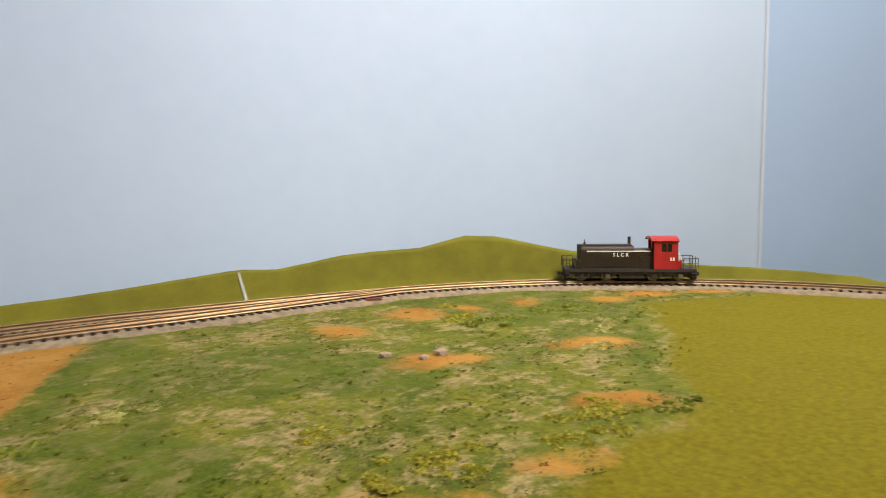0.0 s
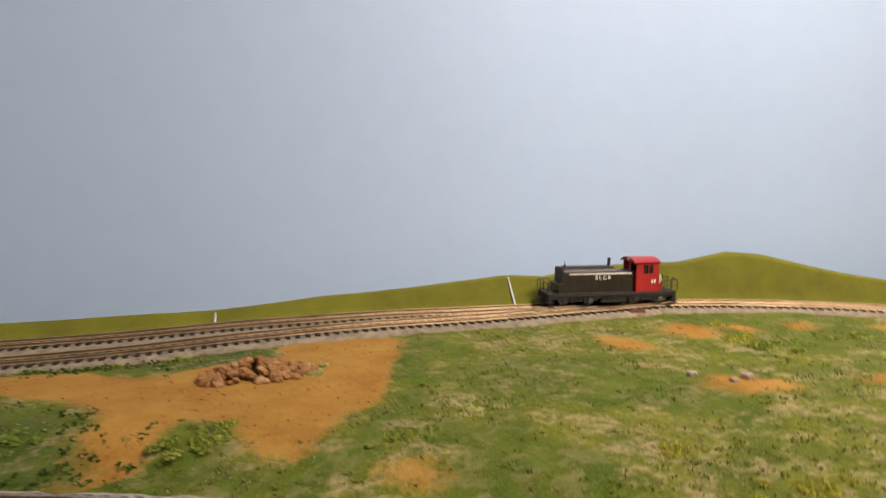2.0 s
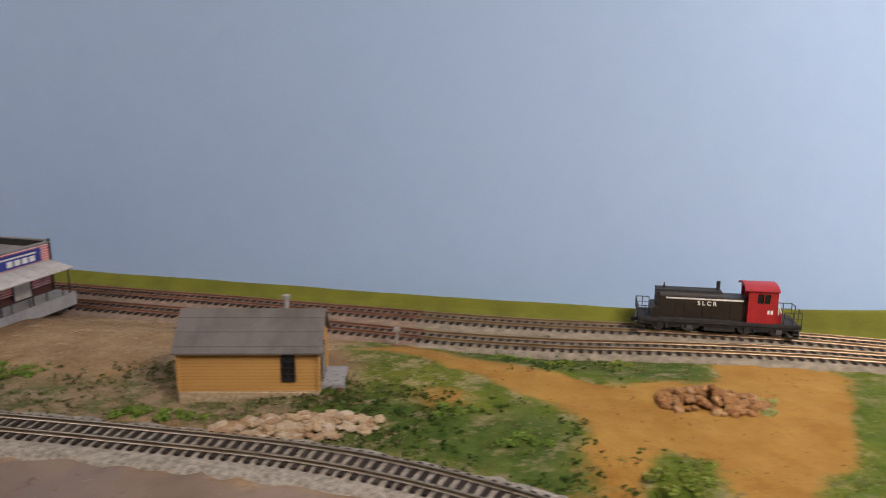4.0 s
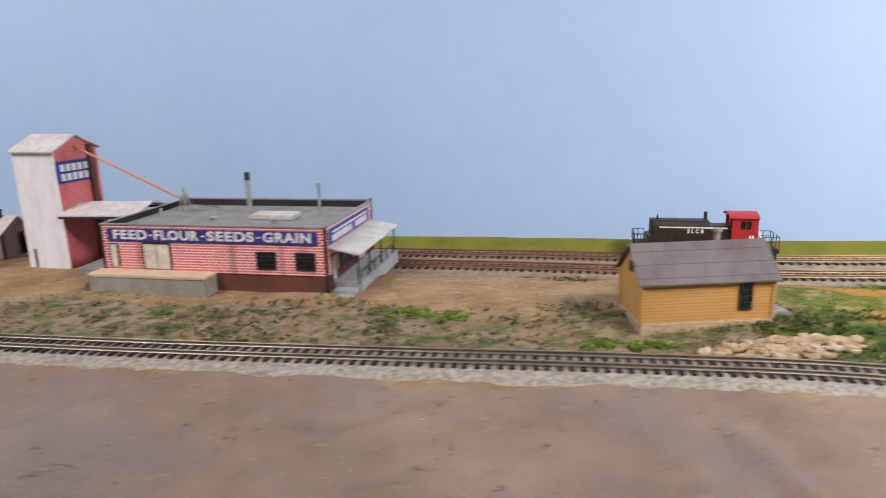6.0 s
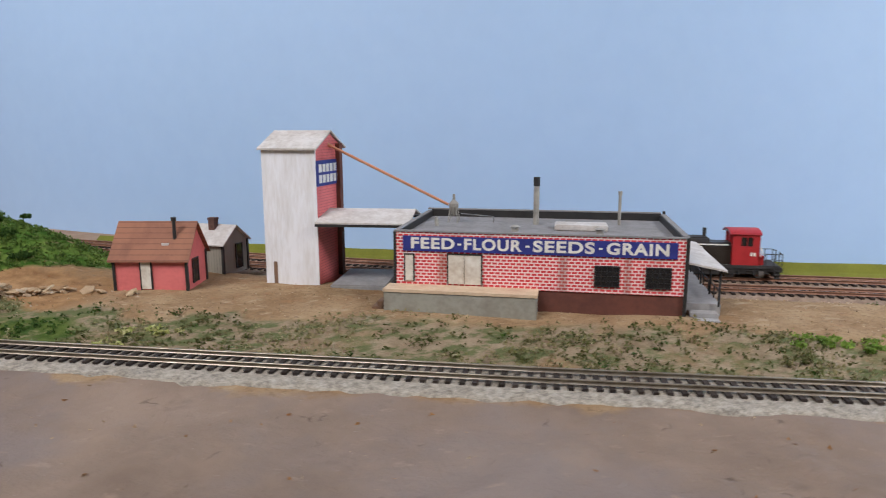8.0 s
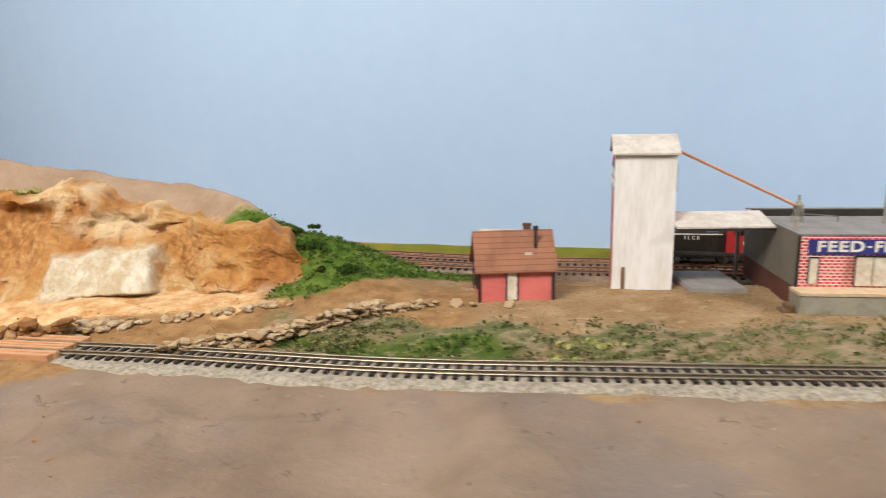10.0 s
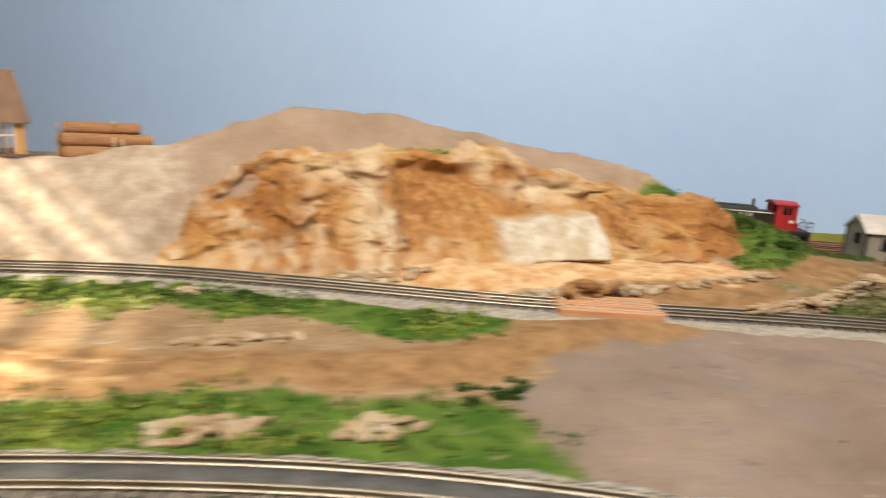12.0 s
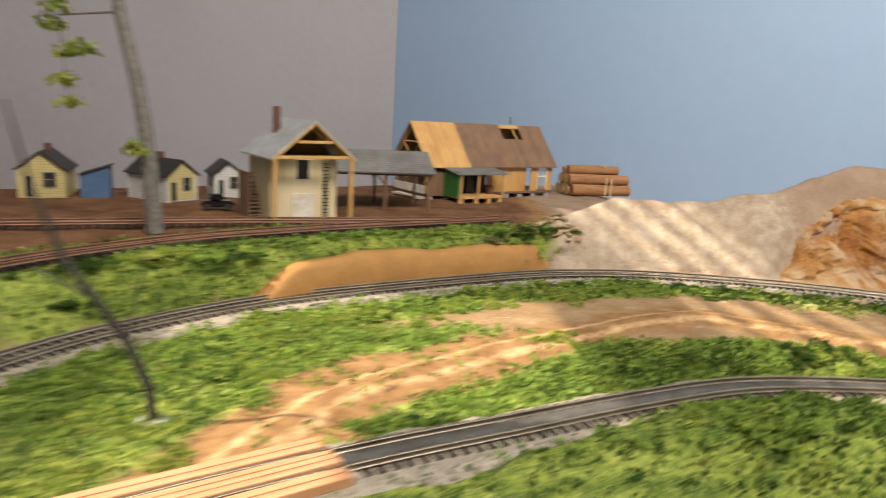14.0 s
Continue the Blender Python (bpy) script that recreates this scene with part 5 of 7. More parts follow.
scatter("apron_dirt", "few dark crumbs on the bare plaster", BRICK_RUBBLE, lambda m, x, y: m["plaster"] * 0.10, (-1.05, 0.2, 0.1, 0.45), 2500, 0.0012, 2, 0.0016, 0.4, 113)
scatter("ochre_grit", "loose reddish grit on the ochre patches", BRICK_RUBBLE, lambda m, x, y: m["ochre"] * 0.5, (0.15, 1.12, 0.0, 0.47), 14000, 0.0008, 2, 0.0016, 0.4, 114)
scatter("straw_strip", "straw-coloured dead grass beside the front line", GRASS_DRY, lambda m, x, y: m["strip"] * tuft(x, y, 95, 0.42, 0.55), (-0.85, 0.20, 0.30, 0.56), 16000, 0.0011, 5, 0.004, 0.9, 115)
scatter("apron_crumbs", "few pale crumbs on the bare plaster", ROCK_STONE, lambda m, x, y: m["plaster"] * 0.10, (-1.05, 0.2, 0.1, 0.45), 2500, 0.0010, 2, 0.0016, 0.4, 112)


def bush(x, y, r, mat, label, name="bush", squash=0.8, z=None):
    """A clump of ground foam: an uneven cloud of tiny leaves over a few lobes."""
    k = 12
    leaf, per = (0.0011, 80) if x > 0.1 else (0.0016, 55)
    lobes = np.column_stack([rng.normal(0, r * 0.75, k), rng.normal(0, r * 0.55, k), np.abs(rng.normal(0, r * 0.06, k))])
    ob = tri_object(name, leaf_cloud(lobes, None, leaf, per, rng.uniform(0.2, 0.5, k) * r, squash * 0.65, int(rng.integers(1 << 30))), mat)
    ob.location = (x, y, (z_at(x, y) if z is None else z) - 0.001)
    return tagged(ob, label, "bush", "foam bushes")


for x, y, r in ((0.489, 0.226, 0.017), (0.833, 0.154, 0.017), (0.767, 0.128, 0.014), (0.433, 0.343, 0.015), (-0.575, 0.480, 0.014), (-0.60, 0.462, 0.010), (-1.30, 0.585, 0.018), (-1.33, 0.595, 0.014), (-0.98, 0.735, 0.010), (-1.088, 0.748, 0.013), (-1.048, 0.752, 0.012), (-1.03, 0.750, 0.010)):
    bush(x, y, r * (0.8 if x > 0 else 1.0), LEAF_PALE, "pale yellow-green foam bush on the scenery", squash=0.4)
for x, y, r in ((0.649, 0.043, 0.022), (0.665, 0.055, 0.018), (0.567, 0.059, 0.020), (0.543, 0.070, 0.015), (0.550, 0.125, 0.011), (0.618, 0.038, 0.013), (0.776, 0.260, 0.019), (0.80, 0.30, 0.010), (-1.30, 0.590, 0.014), (-1.60, 0.47, 0.013), (-1.52, 0.43, 0.012), (-1.59, 0.40, 0.012), (-1.70, 0.52, 0.014), (-1.88, 0.33, 0.016), (-1.90, 0.39, 0.014), (-1.82, 0.30, 0.012), (-1.63, 0.565, 0.012), (-1.45, 0.455, 0.012)):
    bush(x, y, r * (0.8 if x > 0 else 1.0), LEAF_YELLOW if x > 0 else LEAF_LIME, "bright lime foam bush on the scenery", squash=0.22 if x > 0 else 0.8)
for x, y, r in ((0.348, 0.255, 0.016), (0.340, 0.262, 0.013), (0.434, 0.208, 0.011), (0.792, 0.228, 0.018), (0.872, 0.214, 0.017), (0.694, 0.029, 0.010), (0.84, 0.225, 0.012), (-0.10, 0.405, 0.010), (-0.135, 0.412, 0.012), (0.04, 0.40, 0.008), (0.215, 0.335, 0.012), (0.26, 0.30, 0.012), (0.31, 0.42, 0.012), (0.36, 0.425, 0.011), (0.27, 0.44, 0.011), (0.03, 0.345, 0.012), (0.00, 0.350, 0.011), (-1.75, 0.505, 0.018), (-1.72, 0.55, 0.015), (-1.80, 0.46, 0.018), (-1.84, 0.41, 0.018), (-1.66, 0.585, 0.013), (-1.55, 0.445, 0.016), (-1.10, 0.545, 0.012), (-1.40, 0.615, 0.012), (-1.50, 0.320, 0.018), (-1.45, 0.325, 0.016)):
    bush(x, y, r, LEAF_LIME if x > 0.3 else LEAF_FRESH if x > -1.0 else LEAF_MID, "mid-green foam bush on the scenery", squash=0.22 if x > 0.3 else 0.45)
for x, y, r in ((-1.92, 0.555, 0.018), (-1.86, 0.57, 0.018), (-1.95, 0.50, 0.02), (-1.56, 0.715, 0.016), (-1.60, 0.705, 0.015), (-1.63, 0.690, 0.013), (-0.77, 0.665, 0.014), (-0.79, 0.690, 0.014), (-0.74, 0.635, 0.010), (-1.10, 0.43, 0.012)):
    bush(x, y, r, LEAF_DARK, "dark green foam bush on the scenery")
for x, y, r in ((-1.62, 0.70, 0.016), (-1.585, 0.715, 0.012), (-1.655, 0.675, 0.012)):
    bush(x, y, r, GRASS_DRY, "straw-coloured foam bush at the ridge's end")

KINDS = ((LEAF_MID, "mid-green foam bush in the grassy corner"), (LEAF_LIME, "bright lime foam bush in the grassy corner"), (LEAF_DARK, "dark green foam bush in the grassy corner"), (LEAF_FRESH, "fresh green foam bush in the grassy corner"))
for line, lo, hi, off, count in ((FRONT, -1.98, -1.62, (-0.075, -0.03), 18), (FRONT, -1.95, -1.18, (0.024, 0.07), 30), (INNER, -1.72, -1.12, (-0.060, -0.026), 24), (INNER, -1.62, -1.12, (0.03, 0.09), 12)):
    stretch = np.flatnonzero((line[:, 0] > lo) & (line[:, 0] < hi))
    normals = side_of(line)[0]
    for q in range(count):
        i = int(rng.choice(stretch))
        p = line[i, :2] + normals[i] * rng.uniform(*off)
        kind = KINDS[int(rng.integers(4))]
        if abs(float(signed_distance(p[:1], p[1:], ROAD)[0])) > 0.034 and not (off[0] < 0 and line is FRONT and p[0] > -1.86):
            bush(p[0], p[1], rng.uniform(0.011, 0.020), kind[0], kind[1])

# ochre bank below the raised line
bank = curve_points([(-1.545, 0.705), (-1.60, 0.688), (-1.67, 0.655), (-1.74, 0.615), (-1.80, 0.575), (-1.85, 0.535)], 0.006)
bn, _ = side_of(bank)
hb = 0.030 * smooth(np.arange(len(bank)), 0, 6) * smooth(len(bank) - 1.0 - np.arange(len(bank)), 0, 10) + (fbm(bank[:, 0], bank[:, 1], 0.05, 91) - 0.5) * 0.010
B = np.stack([np.column_stack([bank + bn * a, np.maximum(hb * f, -0.001)]) for a, f in ((0.006, -0.1), (0.005, 0.4), (0.002, 0.8), (-0.003, 1.0), (-0.012, 1.02), (-0.02, 0.6))])
tagged(grid_mesh("earth_bank", B, BANK_TAN), "smooth ochre earth bank below the raised line", "bank", kind="structure")


# ---- trees ----
def tree(x, y, z, joints, r, label, leaf_at):
    t = thing("tree", pose(x, y, z), label, "tree")
    bm = bmesh.new()
    for (a, b, ra, rb) in joints:
        rod(bm, a, b, ra * r, 8, rb * r)
    part("trunk", bm, BARK, t)
    if leaf_at:
        o = tri_object("crown", leaf_cloud(np.array(leaf_at), None, 0.0030, 60, 0.013, 1.0, 77), LEAF_LIME, t)
        tagged(o, "sparse clumps of lime-green leaves")
    return t


sap = tree(-1.847, 0.335, -0.002, [((0, 0, 0), (-0.001, 0, 0.019), 1.3, 1.1), ((-0.001, 0, 0.019), (-0.011, 0, 0.043), 1.1, 1), ((-0.011, 0, 0.043), (-0.026, 0, 0.066), 1, 0.8), ((-0.026, 0, 0.066), (-0.041, 0.002, 0.085), 0.8, 0.7), ((-0.041, 0.002, 0.085), (-0.053, 0, 0.120), 0.7, 0.5), ((-0.053, 0, 0.12), (-0.062, 0, 0.16), 0.5, 0.2), ((-0.026, 0, 0.066), (-0.060, 0.01, 0.078), 0.4, 0.2), ((-0.011, 0, 0.043), (-0.004, 0.004, 0.08), 0.35, 0.15)], 0.0024, "thin dark bare sapling leaning beside the road", [])
for c in sap.children:
    c.data.materials[0] = TWIG
foot = thing("sapling_base", pose(-1.847, 0.335, -0.002), "small pale plaster foot under the sapling", "base")
boxes("foot", CONCRETE, foot, (-0.008, 0.008, -0.006, 0.006, 0, 0.003), bev=0.001)
tree(-1.945, 0.62, 0.040, [((0, 0, 0), (-0.003, 0, 0.063), 1.2, 1.05), ((-0.003, 0, 0.063), (-0.006, 0, 0.097), 1.05, 1), ((-0.006, 0, 0.097), (-0.012, 0, 0.136), 1, 0.95), ((-0.012, 0, 0.136), (-0.024, 0, 0.191), 0.95, 0.85), ((-0.024, 0, 0.191), (-0.036, 0, 0.30), 0.85, 0.6), ((-0.024, 0, 0.191), (-0.075, 0, 0.185), 0.22, 0.12), ((-0.075, 0, 0.185), (-0.070, 0, 0.11), 0.12, 0.06), ((-0.036, 0, 0.30), (-0.05, 0, 0.40), 0.6, 0.3)], 0.0068,
     "tall grey-barked tree with sparse lime leaves", [(-0.075, 0, 0.187), (-0.080, 0, 0.173), (-0.055, 0, 0.155), (-0.068, 0, 0.152), (-0.073, 0, 0.127), (-0.067, 0, 0.108), (-0.011, -0.01, 0.072), (-0.07, 0, 0.2), (-0.06, 0, 0.4)])


# ---- locomotive: local x to its cab end, y away from the viewer, z up from the rail heads ----
def locomotive():
    lo = thing("switcher_locomotive", Matrix(), "small black diesel switcher locomotive with a bright red cab", "locomotive")
    u = 0.000572
    X = lambda p: (p - 1108) * u
    Zp = lambda q: (501 - q) * u
    boxes("frame", LOCO_GRIME, lo, (X(993), X(1227), -0.0155, 0.0155, Zp(484), Zp(478)), (X(1000), X(1220), -0.0145, 0.0145, Zp(488), Zp(484)), bev=0.0003)
    boxes("pilot", LOCO_GRIME, lo, (X(993), X(1001), -0.0155, 0.0155, 0.0022, Zp(480)), bev=0.0006)
    boxes("pilot", LOCO_GRIME, lo, (X(1218), X(1227), -0.0155, 0.0155, 0.0022, Zp(480)), bev=0.0006)
    for sx in (994, 1218):
        for sy in (-1, 1):
            boxes("steps", LOCO_GRIME, lo, *[(X(sx), X(sx + 9), sy * 0.0158 - 0.0012, sy * 0.0158 + 0.0012, Zp(499 - 6 * k), Zp(497.5 - 6 * k)) for k in range(3)])

    def hood_profile(w, z1, rnd):
        pts = [(-w, Zp(478)), (-w, z1 - rnd)]
        pts += [(-w + rnd - rnd * math.cos(a), z1 - rnd + rnd * math.sin(a)) for a in np.linspace(0.2, math.pi / 2, 5)]
        return pts + [(-a, b) for a, b in reversed(pts)]
    bm = bmesh.new()
    prism(bm, hood_profile(0.0105, Zp(437), 0.0045), 0, X(1023), X(1118))
    hood = part("hood", bm, LOCO_BLACK, lo, "brown-black engine hood with rounded top")
    bm = bmesh.new()
    prism(bm, hood_profile(0.0105, Zp(443), 0.0035), 0, X(1118), X(1152))
    part("rear_hood", bm, LOCO_BLACK, lo)
    boxes("radiator", LOCO_GRIME, hood, (X(1019), X(1024), -0.0098, 0.0098, Zp(470), Zp(438)), bev=0.0004)
    boxes("roof_lip", LOCO_GRIME, hood, (X(1018), X(1116), -0.0066, 0.0066, Zp(438), Zp(435.2)), bev=0.0003)
    boxes("battery_box", LOCO_BLACK, lo, (X(1012), X(1024), -0.013, 0.013, Zp(478), Zp(462)), bev=0.0007)
    for dx in range(6):
        boxes("hood_door", LOCO_BLACK, hood, (X(1034 + dx * 13.5), X(1046.5 + dx * 13.5), -0.0108, -0.0104, Zp(475), Zp(450)), (X(1034 + dx * 13.5), X(1046.5 + dx * 13.5), 0.0104, 0.0108, Zp(475), Zp(450)), bev=0.0001)
    boxes("stripe", WHITE_INK, hood, (X(1033), X(1147), -0.01095, -0.0104, Zp(447.3), Zp(445.2)), (X(1033), X(1147), 0.0104, 0.01095, Zp(447.3), Zp(445.2)), label="thin white stripe")
    for sy, rz in ((-1, 0), (1, 180)):
        lettering("lettering", "S L C R", 0.0052, WHITE_INK, hood, pose(X(1094), sy * 0.0109, Zp(453), 90, 0, rz), "white road initials")
    boxes("cab_stripe", LOCO_BLACK, lo, (X(1128), X(1152), -0.011, 0.011, Zp(478), Zp(455)), bev=0.0004)
    # cab: walls with window openings
    w = 0.0148
    cab = boxes("cab", LOCO_RED, lo, (X(1154), X(1194), -w, -w + 0.001, Zp(478), Zp(447)), (X(1154), X(1194), w - 0.001, w, Zp(478), Zp(447)),
                (X(1154), X(1165), -w, -w + 0.001, Zp(447), Zp(425)), (X(1183), X(1194), -w, -w + 0.001, Zp(447), Zp(425)), (X(1165), X(1183), -w, -w + 0.001, Zp(432), Zp(425)),
                (X(1154), X(1165), w - 0.001, w, Zp(447), Zp(425)), (X(1183), X(1194), w - 0.001, w, Zp(447), Zp(425)), (X(1165), X(1183), w - 0.001, w, Zp(432), Zp(425)),
                (X(1192.5), X(1194), -w, w, Zp(478), Zp(445)), (X(1192.5), X(1194), -w, w, Zp(431), Zp(424)), (X(1194), X(1202), -0.012, 0.012, Zp(478), Zp(463)), label="red cab shell")
    boxes("cab_front", LOCO_RED, lo, (X(1152), X(1154), -w, w, Zp(478), Zp(446)), (X(1152), X(1154), -w, -w + 0.0012, Zp(446), Zp(424)), (X(1152), X(1154), w - 0.0012, w, Zp(446), Zp(424)), (X(1152), X(1154), -0.0012, 0.0012, Zp(446), Zp(424)), (X(1152), X(1154), -w, w, Zp(428), Zp(424)))
    bm = bmesh.new()
    arc = [(0.0162 * math.sin(a) / math.sin(0.95), Zp(427) + 0.0042 * (math.cos(a) - math.cos(0.95)) / (1 - math.cos(0.95))) for a in np.linspace(-0.95, 0.95, 13)]
    prism(bm, arc + [(a * 0.97, b - 0.0009) for a, b in reversed(arc)], 0, X(1147), X(1195.5))
    part("cab_roof", bm, LOCO_RED, lo, "arched red cab roof")
    for sy in (-1, 1):
        win = boxes("cab_window", GLASS_DARK, cab, (X(1165), X(1183), sy * (w - 0.0011) - 0.0002, sy * (w - 0.0011) + 0.0002, Zp(447), Zp(432)), label="dark glazed side window")
        boxes("sash", LOCO_RED, win, (X(1173.4), X(1174.6), sy * w - 0.0003, sy * w + 0.0003, Zp(447), Zp(432)))
        boxes("number", WHITE_INK, cab, (X(1180), X(1183), sy * w - 0.0002, sy * w + 0.0002, Zp(463), Zp(457)), (X(1184.5), X(1188), sy * w - 0.0002, sy * w + 0.0002, Zp(463), Zp(457)), label="white painted marks")
    boxes("cab_interior", LOCO_GRIME, lo, (X(1156), X(1191), -0.011, 0.011, Zp(478), Zp(452)))
    rods("exhaust_stack", LOCO_GRIME, lo, ((X(1112), 0, Zp(437)), (X(1112), 0, Zp(421)), 0.0017), label="tall black exhaust stack")
    rods("bell", LOCO_GRIME, lo, ((X(1031), 0, Zp(436)), (X(1031), 0, Zp(431)), 0.0012), ((X(1031), 0, Zp(431)), (X(1031), 0, Zp(426)), 0.0005))
    rods("horn", STEEL, lo, ((X(1143), -0.004, Zp(423)), (X(1150), -0.004, Zp(423)), 0.0007))
    boxes("fuel_tank", LOCO_GRIME, lo, (X(1090), X(1137), -0.0135, 0.0135, Zp(497), Zp(486)), bev=0.0012)
    wheels = []
    for cx in (1047, 1176):
        tk = boxes("truck", LOCO_GRIME, lo, (X(cx - 36), X(cx + 36), -0.0135, -0.0112, Zp(493), Zp(487)), (X(cx - 36), X(cx + 36), 0.0112, 0.0135, Zp(493), Zp(487)), (X(cx - 8), X(cx + 8), -0.012, 0.012, Zp(494), Zp(484)), bev=0.0005, label="black four-wheel truck")
        for ax in (-23, 23):
            for sy in (-1, 1):
                boxes("journal_box", STEEL if ax > 0 else LOCO_GRIME, tk, (X(cx + ax - 4), X(cx + ax + 4), sy * 0.0139 - 0.0006, sy * 0.0139 + 0.0006, Zp(495), Zp(487)), bev=0.0003)
            bm = bmesh.new()
            for sy in (-1, 1):
                rod(bm, (0, sy * 0.0070, 0), (0, sy * 0.0098, 0), 0.0051, 20)
                rod(bm, (0, sy * 0.0066, 0), (0, sy * 0.0072, 0), 0.0058, 20)
            rod(bm, (0, -0.010, 0), (0, 0.010, 0), 0.0012, 8)
            wh = part("wheelset", bm, STEEL, lo, "steel wheelset")
            wh.location = (X(cx + ax), 0, 0.0052)
            wheels.append(wh)
        for sx in (-12, 12):
            for sy in (-0.0140, 0.0140):
                rods("spring", LOCO_GRIME, tk, ((X(cx + sx), sy, Zp(494)), (X(cx + sx), sy, Zp(487)), 0.0011))
    for a, b in ((991, 1012), (1204, 1229)):
        for sy in (-1, 1):
            y = sy * 0.0152
            posts = [((X(p), y, Zp(478)), (X(p), y, Zp(459)), 0.00038) for p in (a, (a + b) / 2, b)]
            rods("handrail", LOCO_GRIME, lo, *posts, ((X(a), y, Zp(459)), (X(b), y, Zp(459)), 0.00038), ((X(a), y, Zp(468)), (X(b), y, Zp(468)), 0.0003), seg=6)
        e = a if a < 1100 else b
        rods("end_rail", LOCO_GRIME, lo, ((X(e), -0.0152, Zp(459)), (X(e), -0.005, Zp(459)), 0.00038), ((X(e), 0.0152, Zp(459)), (X(e), 0.005, Zp(459)), 0.00038), ((X(e), -0.005, Zp(478)), (X(e), -0.005, Zp(457)), 0.0004), ((X(e), 0.005, Zp(478)), (X(e), 0.005, Zp(457)), 0.0004), seg=6)
    for sy in (-1, 1):
        rods("grab_iron", WHITE_INK, lo, ((X(1196), sy * 0.0142, Zp(464)), (X(1196), sy * 0.0142, Zp(448)), 0.0004), ((X(1196), sy * 0.0142, Zp(448)), (X(1200), sy * 0.0142, Zp(460)), 0.0004), seg=6)
    for e, s in ((993, -1), (1227, 1)):
        boxes("coupler", LOCO_GRIME, lo, (X(e) + min(0, s * 0.005), X(e) + max(0, s * 0.005), -0.0012, 0.0012, 0.0052, 0.0082), (X(e) + s * 0.005 - 0.0012, X(e) + s * 0.005 + 0.0012, -0.002, 0.0022, 0.0045, 0.0088), bev=0.0003)
    return lo, wheels


LOCO, WHEELS = locomotive()


# ---- buildings ----
def gable_house(name, m, w, d, eave, ridge, wall_mat, roof_mat, label, over=0.003, ridge_along="x", base=0.0, trim=BLACK_TRIM, trim_w=0.0011, tip=0.0):
    """A house from its front left corner: w along the front, d deep; ridge along the front or across it."""
    h = thing(name, m, label, "building")
    bm = bmesh.new()
    if ridge_along == "x":
        prism(bm, [(0, base), (d, base), (d, eave), (d / 2, ridge), (0, eave)], 0, 0, w)
    else:
        prism(bm, [(0, base), (w, base), (w, eave), (w / 2, ridge), (0, eave)], 1, 0, d)
    part("wall", bm, wall_mat, h)
    t = 0.0014
    span = d if ridge_along == "x" else w
    run = (span / 2)
    rise = ridge - eave
    k = rise / run
    for s in (0, 1):
        a0, z0 = -over, eave - over * k
        pts = [(a0, z0 + 0.0003), (run, ridge + 0.0003), (run, ridge + t), (a0, z0 + t)]
        if s:
            pts = [(span - a, z) for a, z in pts]
        bm = bmesh.new()
        if ridge_along == "x":
            prism(bm, pts, 0, -over, w + over)
        else:
            prism(bm, pts, 1, -over, d + over)
        part("roof", bm, roof_mat, h)
    for cx in (0, w):
        for cy in (0, d):
            boxes("corner_board", trim, h, (cx - trim_w, cx + trim_w, cy - trim_w, cy + trim_w, base, eave - 0.0006))
    return h


def front_window(h, x0, x1, z0, z1, mat=GLASS_DARK, frame_mat=BLACK_TRIM, bars=(2, 3), y=0.0, name="window", label=""):
    win = boxes(name, mat, h, (x0, x1, y - 0.0005, y + 0.0006, z0, z1), label=label)
    f = 0.0008
    boxes("frame", frame_mat, win, (x0 - f, x0, y - 0.0011, y + 0.0003, z0 - f, z1 + f), (x1, x1 + f, y - 0.0011, y + 0.0003, z0 - f, z1 + f), (x0, x1, y - 0.0011, y + 0.0003, z1, z1 + f), (x0, x1, y - 0.0011, y + 0.0003, z0 - f, z0))
    if bars:
        bx = [x0 + (x1 - x0) * (i + 1) / bars[0] for i in range(bars[0] - 1)]
        bz = [z0 + (z1 - z0) * (i + 1) / bars[1] for i in range(bars[1] - 1)]
        boxes("glazing_bar", frame_mat, win, *[(b - 0.00025, b + 0.00025, y - 0.0009, y - 0.0004, z0, z1) for b in bx], *[(x0, x1, y - 0.00095, y - 0.00045, b - 0.00025, b + 0.00025) for b in bz])
    return win


def side_panel(h, name, mat, x, y0, y1, z0, z1, frame=True):
    """A door or window on an end wall."""
    p = boxes(name, mat, h, (x - 0.0006, x + 0.0006, y0, y1, z0, z1))
    if frame:
        f = 0.0008
        boxes("frame", BLACK_TRIM, p, (x - 0.001, x + 0.001, y0 - f, y0, z0, z1 + f), (x - 0.001, x + 0.001, y1, y1 + f, z0, z1 + f), (x - 0.001, x + 0.001, y0, y1, z1, z1 + f))
    return p


